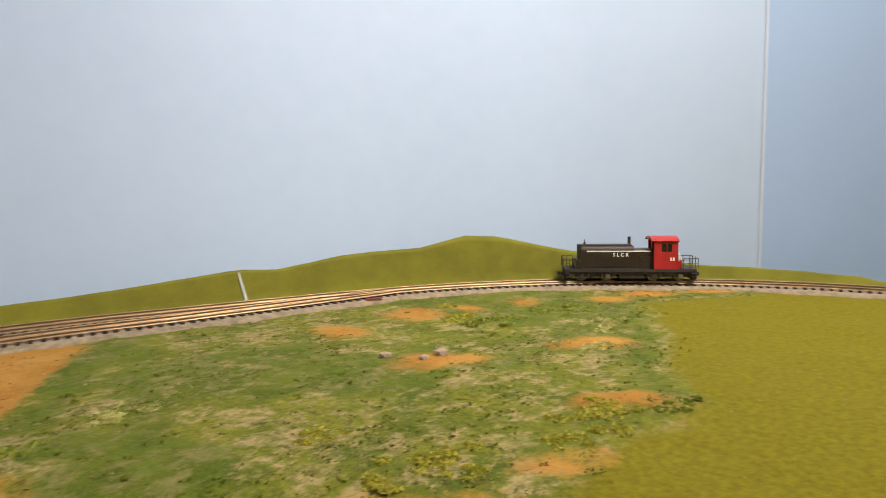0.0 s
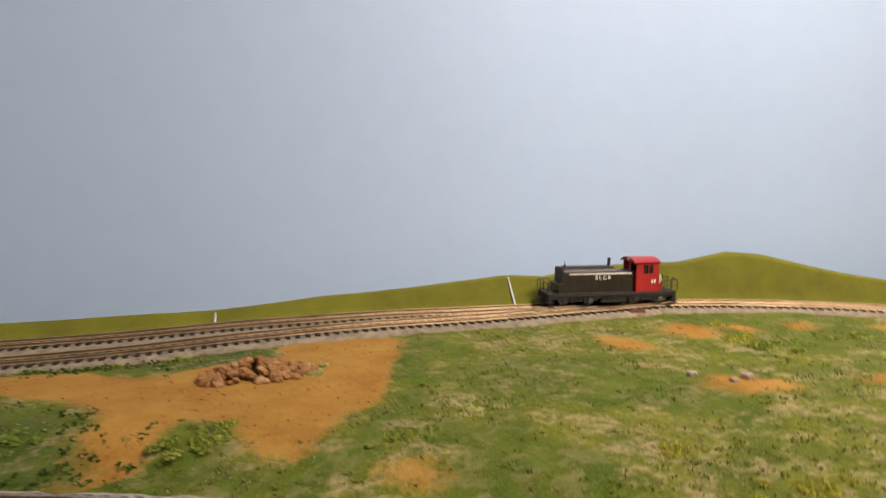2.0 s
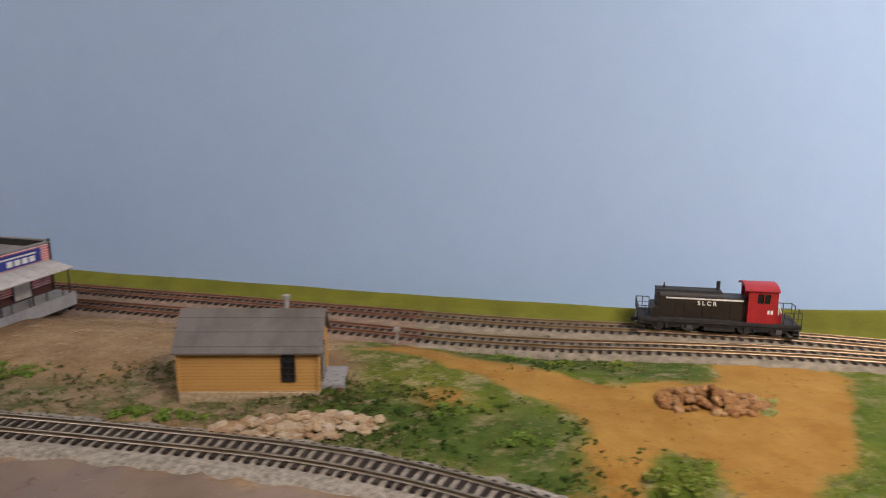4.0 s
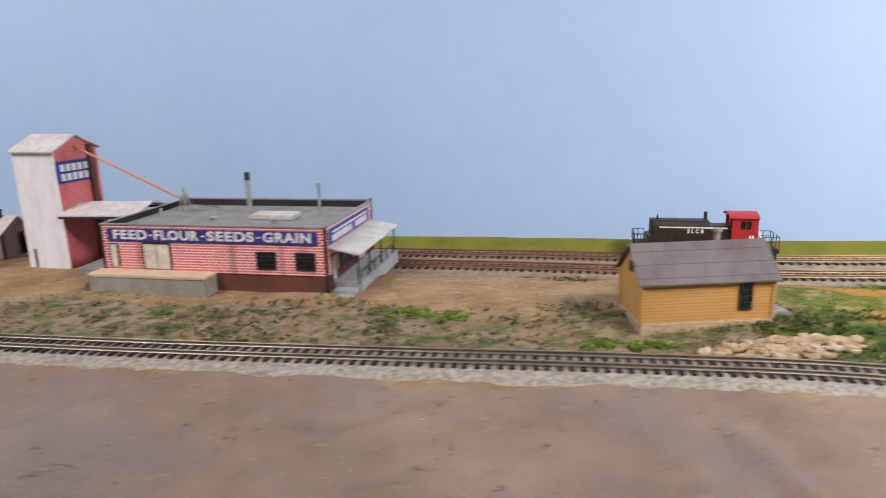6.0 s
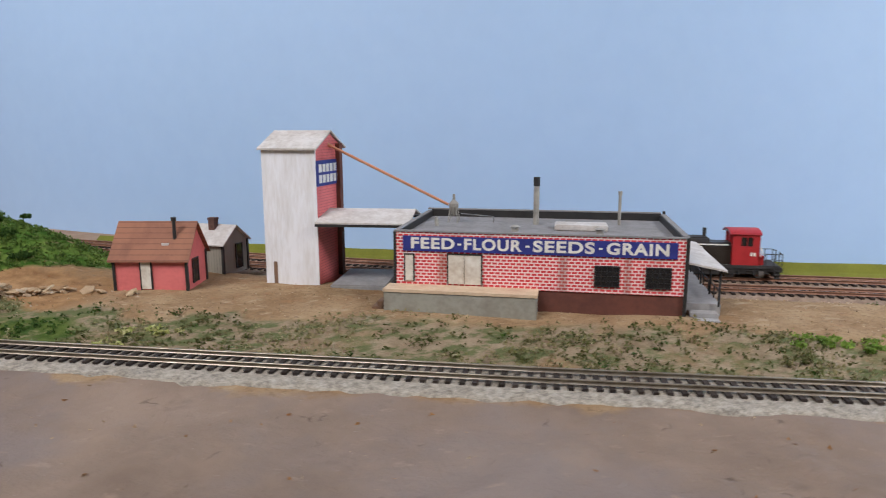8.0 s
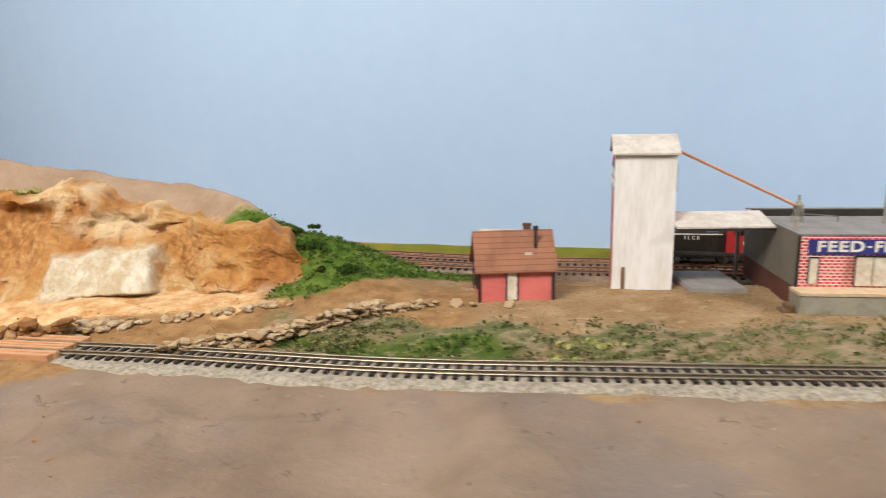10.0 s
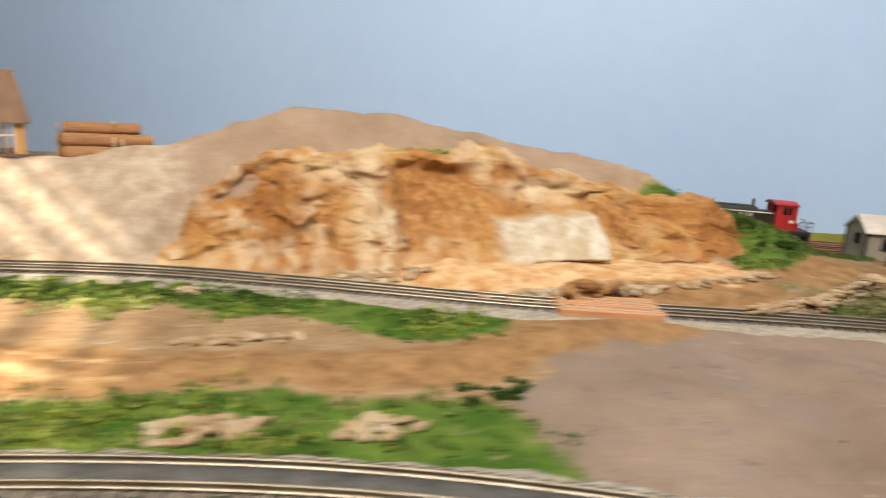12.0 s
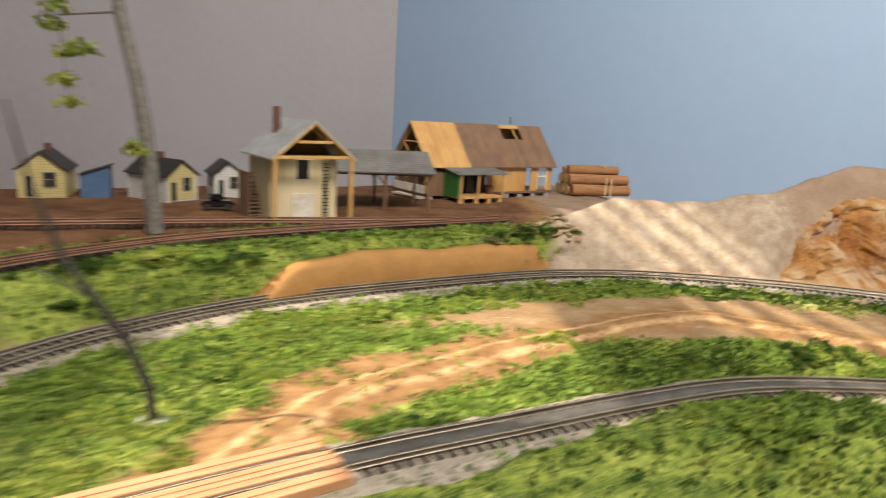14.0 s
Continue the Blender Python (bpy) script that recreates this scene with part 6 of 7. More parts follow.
def feed_mill():
    """The brick feed store: local x along its front from the left corner, y into it."""
    W, D, T = 0.208, 0.126, 0.0565
    m = Matrix.Translation((-0.4035, 0.509, 0.0118)) @ Matrix.Rotation(math.atan2(-0.0515, 0.2015), 4, "Z")
    h = thing("feed_store", m, "flat-roofed red brick feed store with blue sign band and loading dock", "building")
    t = 0.003
    boxes("side_wall", GREYGREEN, h, (0, t, t, D, 0.016, T), label="grey-green board side wall")
    for dims in ((0, W, 0, t, 0.016, T), (W - t, W, t, D, 0.016, T), (t, W - t, D - t, D, 0.016, T)):
        boxes("wall", BRICK_PAPER, h, dims, label="red brick paper wall with pale mortar")
    boxes("foundation", BROWN_BASE, h, (0.0008, W - 0.0008, 0.0008, D, -0.004, 0.016), label="dark brown foundation")
    boxes("roof_deck", ROOF_GREY, h, (t, W - t, t, D - t, T - 0.008, T - 0.004), label="flat grey felt roof")
    boxes("parapet_lining", BLACK_TRIM, h, (t, W - t, D - t - 0.001, D - t, T - 0.004, T + 0.0022), (t, t + 0.001, t, D - t, T - 0.004, T + 0.001), (W - t - 0.001, W - t, t, D - t, T - 0.004, T + 0.001))
    boxes("coping", ROOF_GREY, h, (-0.0006, W + 0.0006, -0.0006, t, T, T + 0.0012), (-0.0006, t, t, D, T, T + 0.0012), (W - t, W + 0.0012, t, D, T, T + 0.0016), (-0.0006, W - t, D - t, D + 0.0006, T + 0.002, T + 0.0032))
    boxes("corner_board", BLACK_TRIM, h, (-0.0008, 0.001, -0.0008, 0.001, -0.002, T))
    boxes("corner_board", BLACK_TRIM, h, (W - 0.0012, W + 0.001, -0.0008, 0.001, -0.002, T + 0.001))
    boxes("corner_board", BLACK_TRIM, h, (W - 0.0012, W + 0.001, D - 0.001, D + 0.001, -0.002, T + 0.004))
    sg = boxes("sign_band", SIGN_BLUE, h, (0.0065, W - 0.0068, -0.0009, 0.0002, 0.0424, 0.0537), label="blue painted sign band with white words")
    x0, span = 0.0065, W - 0.0133
    for word, a, b in (("FEED", 0.032, 0.199), ("FLOUR", 0.236, 0.451), ("SEEDS", 0.492, 0.713), ("GRAIN", 0.755, 0.971)):
        lettering("lettering", word, 0.0112, WHITE_INK, sg, pose(x0 + span * (a + b) / 2, -0.0009, 0.04805, 90), "white capital letters", span * (b - a))
    for a in (0.2175, 0.4715, 0.734):
        boxes("dash", WHITE_INK, sg, (x0 + span * a - 0.0014, x0 + span * a + 0.0014, -0.0012, -0.0008, 0.0475, 0.0489))
    door = boxes("sliding_door", CREAM_DOOR, h, (0.0405, 0.0650, -0.0010, 0.0, 0.0185, 0.0405), label="stained cream sliding door")
    boxes("frame", BLACK_TRIM, door, (0.0397, 0.0405, -0.0014, 0, 0.018, 0.0413), (0.0650, 0.0658, -0.0014, 0, 0.018, 0.0413), (0.0405, 0.0650, -0.0014, 0, 0.0405, 0.0413), (0.0525, 0.0528, -0.0012, -0.0008, 0.019, 0.040))
    d2 = boxes("door", CREAM_DOOR, h, (0.0080, 0.0142, -0.0010, 0.0, 0.0200, 0.0395), label="narrow cream door")
    boxes("frame", BLACK_TRIM, d2, (0.0072, 0.0080, -0.0013, 0, 0.0195, 0.0403), (0.0142, 0.0150, -0.0013, 0, 0.0195, 0.0403), (0.008, 0.0142, -0.0013, 0, 0.0395, 0.0403))
    for x0 in (0.1465, 0.1815):
        front_window(h, x0, x0 + 0.0158, 0.0215, 0.0352, bars=(4, 4), label="dark barred window")
    dock = boxes("loading_dock", DOCK_GREY, h, (-0.004, 0.1065, -0.019, 0.0006, -0.004, 0.0150), bev=0.0004, label="grey-green loading dock")
    boxes("deck", DOCK_TOP, dock, (-0.0045, 0.1070, -0.0195, 0.0, 0.0150, 0.0172), label="buff dock deck")
    boxes("dock_step", WEATHERED, h, (-0.014, -0.005, -0.016, -0.004, -0.003, 0.003), (-0.010, -0.005, -0.016, -0.004, 0.003, 0.007), bev=0.0006)
    rods("stack", PUTTY, h, ((0.100, 0.083, T - 0.005), (0.100, 0.083, 0.0845), 0.0024), seg=12, label="tall putty-grey smoke stack")
    rods("stack_top", BLACK_TRIM, h, ((0.100, 0.083, 0.0845), (0.100, 0.083, 0.0920), 0.0026), seg=12)
    rods("vent_pipe", PUTTY, h, ((0.168, 0.0915, T - 0.005), (0.168, 0.0915, 0.0775), 0.0013), ((0.168, 0.0915, 0.0775), (0.168, 0.0915, 0.0805), 0.0017), seg=10)
    rods("short_pipe", PUTTY, h, ((0.020, 0.060, T - 0.005), (0.020, 0.060, 0.0600), 0.0017), seg=10)
    cy = rods("cyclone", PUTTY, h, ((0.030, 0.085, 0.058), (0.030, 0.085, 0.066), 0.0012, 0.0042), ((0.030, 0.085, 0.066), (0.030, 0.085, 0.0685), 0.0042), ((0.030, 0.085, 0.0685), (0.030, 0.085, 0.072), 0.0042, 0.0012), ((0.030, 0.085, 0.072), (0.030, 0.085, 0.0765), 0.0011), seg=14, label="grey cyclone dust collector on legs")
    for a in range(4):
        c, s = math.cos(a * 1.57 + 0.7), math.sin(a * 1.57 + 0.7)
        rods("leg", PUTTY, cy, ((0.030 + 0.0035 * c, 0.085 + 0.0035 * s, 0.0665), (0.030 + 0.006 * c, 0.085 + 0.006 * s, T - 0.004), 0.0005), seg=6)
    rods("guy_rod", STEEL, h, ((0.036, 0.085, 0.060), (0.064, 0.088, 0.0575), 0.0005), ((0.064, 0.088, 0.0575), (0.064, 0.088, T - 0.004), 0.0005), seg=6)
    boxes("skylight", ROOF_WHITE, h, (0.116, 0.157, 0.050, 0.072, T - 0.004, T + 0.0006), bev=0.0008, label="pale skylight box")
    rods("roof_vent", PUTTY, h, ((0.086, 0.040, T - 0.004), (0.086, 0.040, T), 0.0030), ((0.086, 0.040, T), (0.086, 0.040, T + 0.0012), 0.0042, 0.002), seg=14)
    rods("roof_vent", PUTTY, h, ((0.150, 0.030, T - 0.004), (0.150, 0.030, T + 0.001), 0.0030), ((0.150, 0.030, T + 0.001), (0.150, 0.030, T + 0.0022), 0.0042, 0.002), seg=14)
    # end wall: sign, awning, door, porch
    es = boxes("end_sign", SIGN_BLUE, h, (W - 0.0002, W + 0.0009, 0.006, 0.114, 0.0412, 0.0540), label="blue end-wall sign with pale marks")
    boxes("bars", WHITE_INK, es, (W + 0.0008, W + 0.0012, 0.014, 0.108, 0.0500, 0.0515), *[(W + 0.0008, W + 0.0012, 0.014 + 0.0086 * i, 0.0203 + 0.0086 * i, 0.0430, 0.0483) for i in range(11) if i != 6])
    aw = Matrix.Translation((W, 0, 0.0392)) @ Matrix.Rotation(radians(11), 4, "Y")
    bm = box(bmesh.new(), 0, 0.028, 0.004, D - 0.002, -0.0005, 0.0008, aw)
    part("awning", bm, ROOF_WHITE, h, "pale sloping awning")
    for py in (0.008, 0.04, 0.075, D - 0.006):
        rods("awning_post", BLACK_TRIM, h, ((W + 0.024, py, 0.008), (W + 0.024, py, 0.0342), 0.0008), seg=6)
    boxes("porch", CONCRETE, h, (W + 0.0008, W + 0.026, 0.010, D, -0.004, 0.009), (W + 0.004, W + 0.023, 0.0, 0.010, -0.004, 0.0045), (W + 0.004, W + 0.023, -0.008, 0.0, -0.004, 0.0015), bev=0.0004, label="grey concrete porch with steps")
    side_panel(h, "end_door", CREAM_DOOR, W + 0.0004, 0.010, 0.019, 0.010, 0.031)
    side_panel(h, "end_window", GLASS_DARK, W + 0.0004, 0.030, 0.060, 0.016, 0.031)
    side_panel(h, "end_panel", CREAM_DOOR, W + 0.0004, 0.078, 0.098, 0.010, 0.032)
    rods("porch_rail", BLACK_TRIM, h, *[((W + 0.025, y, 0.009), (W + 0.025, y, 0.018), 0.0005) for y in (0.012, 0.03, 0.05, 0.07, 0.09, 0.11)], ((W + 0.025, 0.012, 0.018), (W + 0.025, 0.11, 0.018), 0.0005), seg=6)
    return h


feed_mill()


def grain_tower():
    m = Matrix.Translation((-0.515, 0.5935, 0.0128)) @ Matrix.Rotation(radians(-18.5), 4, "Z")
    W, D, E, R = 0.049, 0.054, 0.1150, 0.1275
    h = thing("grain_tower", m, "tall grain tower, whitewashed front and rose-red brick sides", "building")
    bm = bmesh.new()
    prism(bm, [(0, -0.004), (D, -0.004), (D, E), (D / 2, R), (0, E)], 0, 0.0004, W)
    part("wall", bm, TOWER_RED, h, "rose-red brick paper walls")
    boxes("front_wall", TOWER_WHITE, h, (-0.0004, W + 0.0002, -0.0012, 0.0, -0.004, E), label="whitewashed metal front with faint stains")
    boxes("stain", WEATHERED, h, (0.0072, 0.0105, -0.0016, -0.0013, -0.002, 0.018))
    for s in (0, 1):
        pts = [(-0.004, E - 0.0018), (D / 2, R + 0.0003), (D / 2, R + 0.0018), (-0.004, E - 0.0003)]
        if s:
            pts = [(D - a, z) for a, z in pts]
        part("roof", prism(bmesh.new(), pts, 0, -0.0025, W + 0.0025), ROOF_WHITE, h, "pale stained roof")
    for sx in (-1, 1):
        x = W + 0.0002 if sx > 0 else 0.0002
        sg = boxes("sign", SIGN_BLUE, h, (x - 0.0006, x + 0.0006, -0.0004, D - 0.004, 0.083, 0.1045), label="blue sign with pale bars")
        for zr in (0.0945, 0.0855):
            boxes("bars", WHITE_INK, sg, *[(x - 0.0009, x + 0.0009, 0.004 + 0.0072 * i, 0.0092 + 0.0072 * i, zr, zr + 0.0068) for i in range(6)])
    boxes("pipe_chase", BROWN_BASE, h, (W, W + 0.004, D - 0.014, D - 0.008, 0.0, 0.118))
    bm = bmesh.new()
    a, b = Vector((W - 0.002, D * 0.48, 0.1180)), Vector((0.1525, 0.0380, 0.0670))
    rod(bm, a, b, 0.0012, 10)
    rod(bm, a - (b - a).normalized() * 0.002, a + (b - a).normalized() * 0.006, 0.0018, 10)
    part("spout", bm, COPPER, h, "long copper grain spout")
    return h


grain_tower()


def canopy():
    m = Matrix.Translation((-0.468, 0.569, 0.0128)) @ Matrix.Rotation(-0.172, 4, "Z")
    h = thing("canopy", m, "pale drive-through canopy between tower and feed store", "canopy")
    W = 0.0765
    a0, a1, z0, z1 = 0.0, 0.034, 0.0530, 0.0612
    part("roof", prism(bmesh.new(), [(a0, z0), (a1, z1), (a1, z1 + 0.0014), (a0, z0 + 0.0014)], 0, -0.002, W + 0.001), ROOF_WHITE, h, "pale stained front slope")
    part("roof", prism(bmesh.new(), [(0.068, z0), (a1, z1), (a1, z1 + 0.0014), (0.068, z0 + 0.0014)], 0, -0.002, W + 0.001), ROOF_WHITE, h)
    boxes("beam", BLACK_TRIM, h, (-0.002, W + 0.001, a0 - 0.0004, a0 + 0.0016, z0 - 0.0022, z0 - 0.0001), (-0.002, W + 0.001, 0.0655, 0.0675, z0 - 0.0022, z0 - 0.0001))
    for x, y in ((W - 0.003, 0.0665), (0.003, 0.0665)):
        boxes("post", PUTTY, h, (x - 0.0015, x + 0.0015, y - 0.0015, y + 0.0015, -0.003, z0 - 0.002))
    boxes("ramp", CONCRETE, h, (0.010, 0.058, -0.003, 0.064, -0.005, 0.0026), bev=0.0012, label="grey concrete drive")
    return h


canopy()


def yellow_shed():
    m = Matrix.Translation((0.0275, 0.3570, 0.0095)) @ Matrix.Rotation(0.01, 4, "Z")
    W, D, E, R = 0.0948, 0.046, 0.0345, 0.0550
    h = gable_house("freight_shed", m, W, D, E, R, YELLOW_CLAP, ROOF_DARK, "yellow clapboard freight shed with dark felt roof on a stone footing", over=0.0035, trim=YELLOW_CLAP, base=0.0035)
    boxes("footing", ROCK_STONE, h, (-0.001, W + 0.001, -0.001, D + 0.001, -0.006, 0.0035), bev=0.0008, label="pale stone footing")
    front_window(h, 0.0705, 0.0785, 0.0115, 0.0300, bars=(2, 4), label="dark sash window")
    side_panel(h, "gable_door", DOCK_GREY, W + 0.0003, 0.015, 0.030, 0.0040, 0.0290)
    side_panel(h, "gable_vent", BLACK_TRIM, W + 0.0003, 0.019, 0.027, 0.036, 0.0435, False)
    side_panel(h, "gable_vent", BLACK_TRIM, -0.0003, 0.019, 0.027, 0.036, 0.0435, False)
    boxes("bargeboard", BLACK_TRIM, h, (W + 0.0032, W + 0.0036, -0.0035, 0.001, E - 0.004, E - 0.0015))
    boxes("platform", CONCRETE, h, (W + 0.0012, W + 0.017, 0.006, 0.040, 0.002, 0.0052), bev=0.0003, label="grey loading platform")
    for y in (0.009, 0.023, 0.037):
        boxes("post", WEATHERED, h, (W + 0.012, W + 0.015, y - 0.0015, y + 0.0015, -0.005, 0.002))
    boxes("step", WEATHERED, h, (W + 0.0015, W + 0.010, -0.006, 0.004, -0.004, 0.0008), bev=0.0004)
    rods("drum", BROWN_BASE, h, ((W + 0.014, 0.004, -0.004), (W + 0.014, 0.004, 0.003), 0.0026), seg=12)
    return h


shed = yellow_shed()
rods("roof_vent", PUTTY, shed, ((0.068, 0.035, 0.041), (0.068, 0.035, 0.060), 0.0020), ((0.068, 0.035, 0.060), (0.068, 0.035, 0.0625), 0.0030), seg=12, label="small grey roof vent with dark cap")
sw = thing("switch_stand", pose(0.174, 0.478, z_at(0.174, 0.478)), "small grey switch stand beside the siding", "switch stand")
rods("post", PUTTY, sw, ((0, 0, -0.002), (0, 0, 0.016), 0.0013))
boxes("head", PUTTY, sw, (-0.003, 0.003, -0.002, 0.002, 0.013, 0.017), bev=0.0004)
boxes("base", WEATHERED, sw, (-0.005, 0.005, -0.003, 0.003, -0.002, 0.002), bev=0.0004)
sm = thing("switch_motor", pose(0.772, 0.372, z_at(0.772, 0.372), 0, 0, -22), "dark switch machine beside the turnout", "switch machine")
boxes("case", BROWN_BASE, sm, (-0.008, 0.008, -0.004, 0.004, -0.001, 0.005), bev=0.0006)
boxes("lever", STEEL, sm, (0.006, 0.014, -0.001, 0.001, 0.001, 0.003))


def red_house():
    m = Matrix.Translation((-0.6350, 0.571, 0.0135)) @ Matrix.Rotation(-0.07, 4, "Z")
    W, D, E, R = 0.0600, 0.043, 0.0265, 0.0520
    h = gable_house("section_house", m, W, D, E, R, RED_PLAIN, ROOF_BROWN, "small rose-red section house with brown shingle roof and white door", over=0.0035, base=-0.004)
    d = boxes("door", CREAM_DOOR, h, (0.0225, 0.0305, -0.0010, 0.0, 0.0, 0.0225), label="white plank door")
    boxes("frame", BLACK_TRIM, d, (0.0215, 0.0225, -0.0013, 0, -0.001, 0.0235), (0.0305, 0.0315, -0.0013, 0, -0.001, 0.0235), (0.0225, 0.0305, -0.0013, 0, 0.0225, 0.0235))
    side_panel(h, "side_window", GLASS_DARK, -0.0003, 0.013, 0.025, 0.006, 0.022)
    side_panel(h, "side_door", GLASS_DARK, W + 0.0003, 0.012, 0.023, 0.002, 0.022)
    rods("stovepipe", BLACK_TRIM, h, ((0.0475, 0.011, 0.036), (0.0475, 0.011, 0.055), 0.0014), ((0.0475, 0.011, 0.055), (0.0475, 0.011, 0.058), 0.0022), seg=10, label="black stovepipe with cap")
    boxes("roof_patch", ROOF_WHITE, h, (0.038, 0.044, 0.0060, 0.0085, 0.0349, 0.0369))
    return h


red_house()


def grey_house():
    m = Matrix.Translation((-0.6195, 0.6520, 0.0130)) @ Matrix.Rotation(-0.36, 4, "Z")
    h = gable_house("tool_shed", m, 0.061, 0.039, 0.0265, 0.0405, GREYGREEN, ROOF_WHITE, "grey-green board tool shed with pale roof and brick chimney", over=0.003, base=-0.004)
    side_panel(h, "side_door", GLASS_DARK, 0.0613, 0.020, 0.029, 0.000, 0.023)
    side_panel(h, "side_window", GLASS_DARK, -0.0003, 0.013, 0.020, 0.012, 0.022)
    front_window(h, 0.016, 0.028, 0.009, 0.020, bars=None)
    boxes("chimney", CHIMNEY_BRICK, h, (0.038, 0.0445, 0.0125, 0.0185, 0.031, 0.0475), (0.0374, 0.0451, 0.0119, 0.0191, 0.0465, 0.0485), label="brown brick chimney")
    return h


grey_house()
plank = thing("board", pose(-0.628, 0.72, z_at(-0.628, 0.72) + 0.001, 0, 0, -15), "stray pale board in the grass", "board")
boxes("plank", ROOF_WHITE, plank, (-0.008, 0.008, -0.002, 0.002, 0, 0.0015), bev=0.0003)


def cream_tower():
    """The open-fronted cream shed on posts, gable to the viewer."""
    m = Matrix.Translation((-1.858, 0.705, 0.0400)) @ Matrix.Rotation(0.55, 4, "Z") @ Matrix.Scale(1.12, 4)
    W, D, E, R = 0.068, 0.056, 0.066, 0.094
    h = thing("sand_house", m, "tall cream board shed with tin roof and open front gable", "building")
    part("wall", prism(bmesh.new(), [(0, -0.002), (W, -0.002), (W, E - 0.004), (0, E - 0.004)], 1, 0.0, D), CREAM_WALL, h, "cream vertical board walls")
    part("gable_wall", prism(bmesh.new(), [(0, E - 0.004), (W, E - 0.004), (W / 2, R - 0.002)], 1, 0.012, D), WEATHERED, h)
    for s in (0, 1):
        k = (R - E) / (W / 2)
        pts = [(-0.008, E - 0.008 * k), (W / 2, R), (W / 2, R + 0.0016), (-0.008, E - 0.008 * k + 0.0016)]
        if s:
            pts = [(W - a, z) for a, z in pts]
        part("roof", prism(bmesh.new(), pts, 1, -0.024, D + 0.004), TIN_ROOF, h, "silver tin roof")
        rafters = [((-0.007, y, E - 0.007 * k - 0.001), (W / 2, y, R - 0.001)) for y in (-0.0235, -0.002)]
        rods("rafter", RAW_PINE, h, *[((W - a[0] if s else a[0], a[1], a[2]), (W - b[0] if s else b[0], b[1], b[2]), 0.0014) for a, b in rafters], seg=4)
    for x in (-0.004, W + 0.004):
        boxes("post", RAW_PINE, h, (x - 0.0016, x + 0.0016, -0.024, -0.0208, -0.006, E - 0.004), label="raw pine corner post")
        boxes("footing", CONCRETE, h, (x - 0.004, x + 0.004, -0.027, -0.018, -0.006, 0.0005), bev=0.0006)
    boxes("tie_beam", RAW_PINE, h, (-0.004, W + 0.004, -0.0238, -0.021, E - 0.005, E - 0.0022), (W * 0.25, W * 0.75, -0.0238, -0.021, E + 0.009, E + 0.0115))
    # dark panel on the solid wall paints the shade inside the opening
    front_window(h, 0.026, 0.038, 0.040, 0.058, frame_mat=CREAM_DOOR, bars=None, label="unglazed window opening with its inner shade as a dark panel")
    boxes("door_panel", CREAM_DOOR, h, (0.022, 0.044, -0.0010, 0.0, 0.001, 0.026))
    ld = boxes("ladder", BLACK_TRIM, h, (0.0525, 0.0530, -0.0022, -0.0016, 0, 0.058), (0.0580, 0.0585, -0.0022, -0.0016, 0, 0.058), label="dark wall ladder")
    for i in range(16):
        boxes("rung", BLACK_TRIM, ld, (0.053, 0.058, -0.0022, -0.0016, 0.003 + 0.0034 * i, 0.0040 + 0.0034 * i))
    boxes("chimney", CHIMNEY_BRICK, h, (0.016, 0.022, 0.030, 0.036, 0.078, 0.106), bev=0.0004, label="brown stovepipe chimney")
    st = boxes("side_stair", WEATHERED, h, *[(-0.012, -0.001, 0.020 + 0.002 * i, 0.026 + 0.002 * i, 0.003 + 0.0034 * i, 0.004 + 0.0034 * i) for i in range(12)], label="weathered side stair")
    boxes("stringer", WEATHERED, st, (-0.0126, -0.012, 0.02, 0.05, 0.0, 0.044))
    return h


cream_tower()


def open_shed():
    m = Matrix.Translation((-1.800, 0.805, 0.0400)) @ Matrix.Rotation(0.22, 4, "Z") @ Matrix.Scale(1.06, 4)
    h = thing("open_shed", m, "open-sided storage shed with weathered grey plank roof", "building")
    W, D = 0.115, 0.07
    part("roof", prism(bmesh.new(), [(-0.008, 0.044), (D / 2, 0.066), (D / 2, 0.0678), (-0.008, 0.0458)], 0, -0.03, W), GREY_PLANK, h, "grey plank roof slope")
    part("roof", prism(bmesh.new(), [(D + 0.008, 0.044), (D / 2, 0.066), (D / 2, 0.0678), (D + 0.008, 0.0458)], 0, -0.03, W), GREY_PLANK, h)
    boxes("beam", WEATHERED, h, (-0.028, W - 0.002, -0.001, 0.0012, 0.0415, 0.0445), (-0.028, W - 0.002, D - 0.001, D + 0.0012, 0.0415, 0.0445))
    for x in (-0.02, W * 0.5, W - 0.006):
        for y in (0, D):
            boxes("post", WEATHERED, h, (x - 0.0015, x + 0.0015, y - 0.0015, y + 0.0015, -0.004, 0.042))
            rods("brace", WEATHERED, h, ((x, y, 0.030), (x - 0.010, y, 0.042), 0.0010), seg=4)
    return h


open_shed()


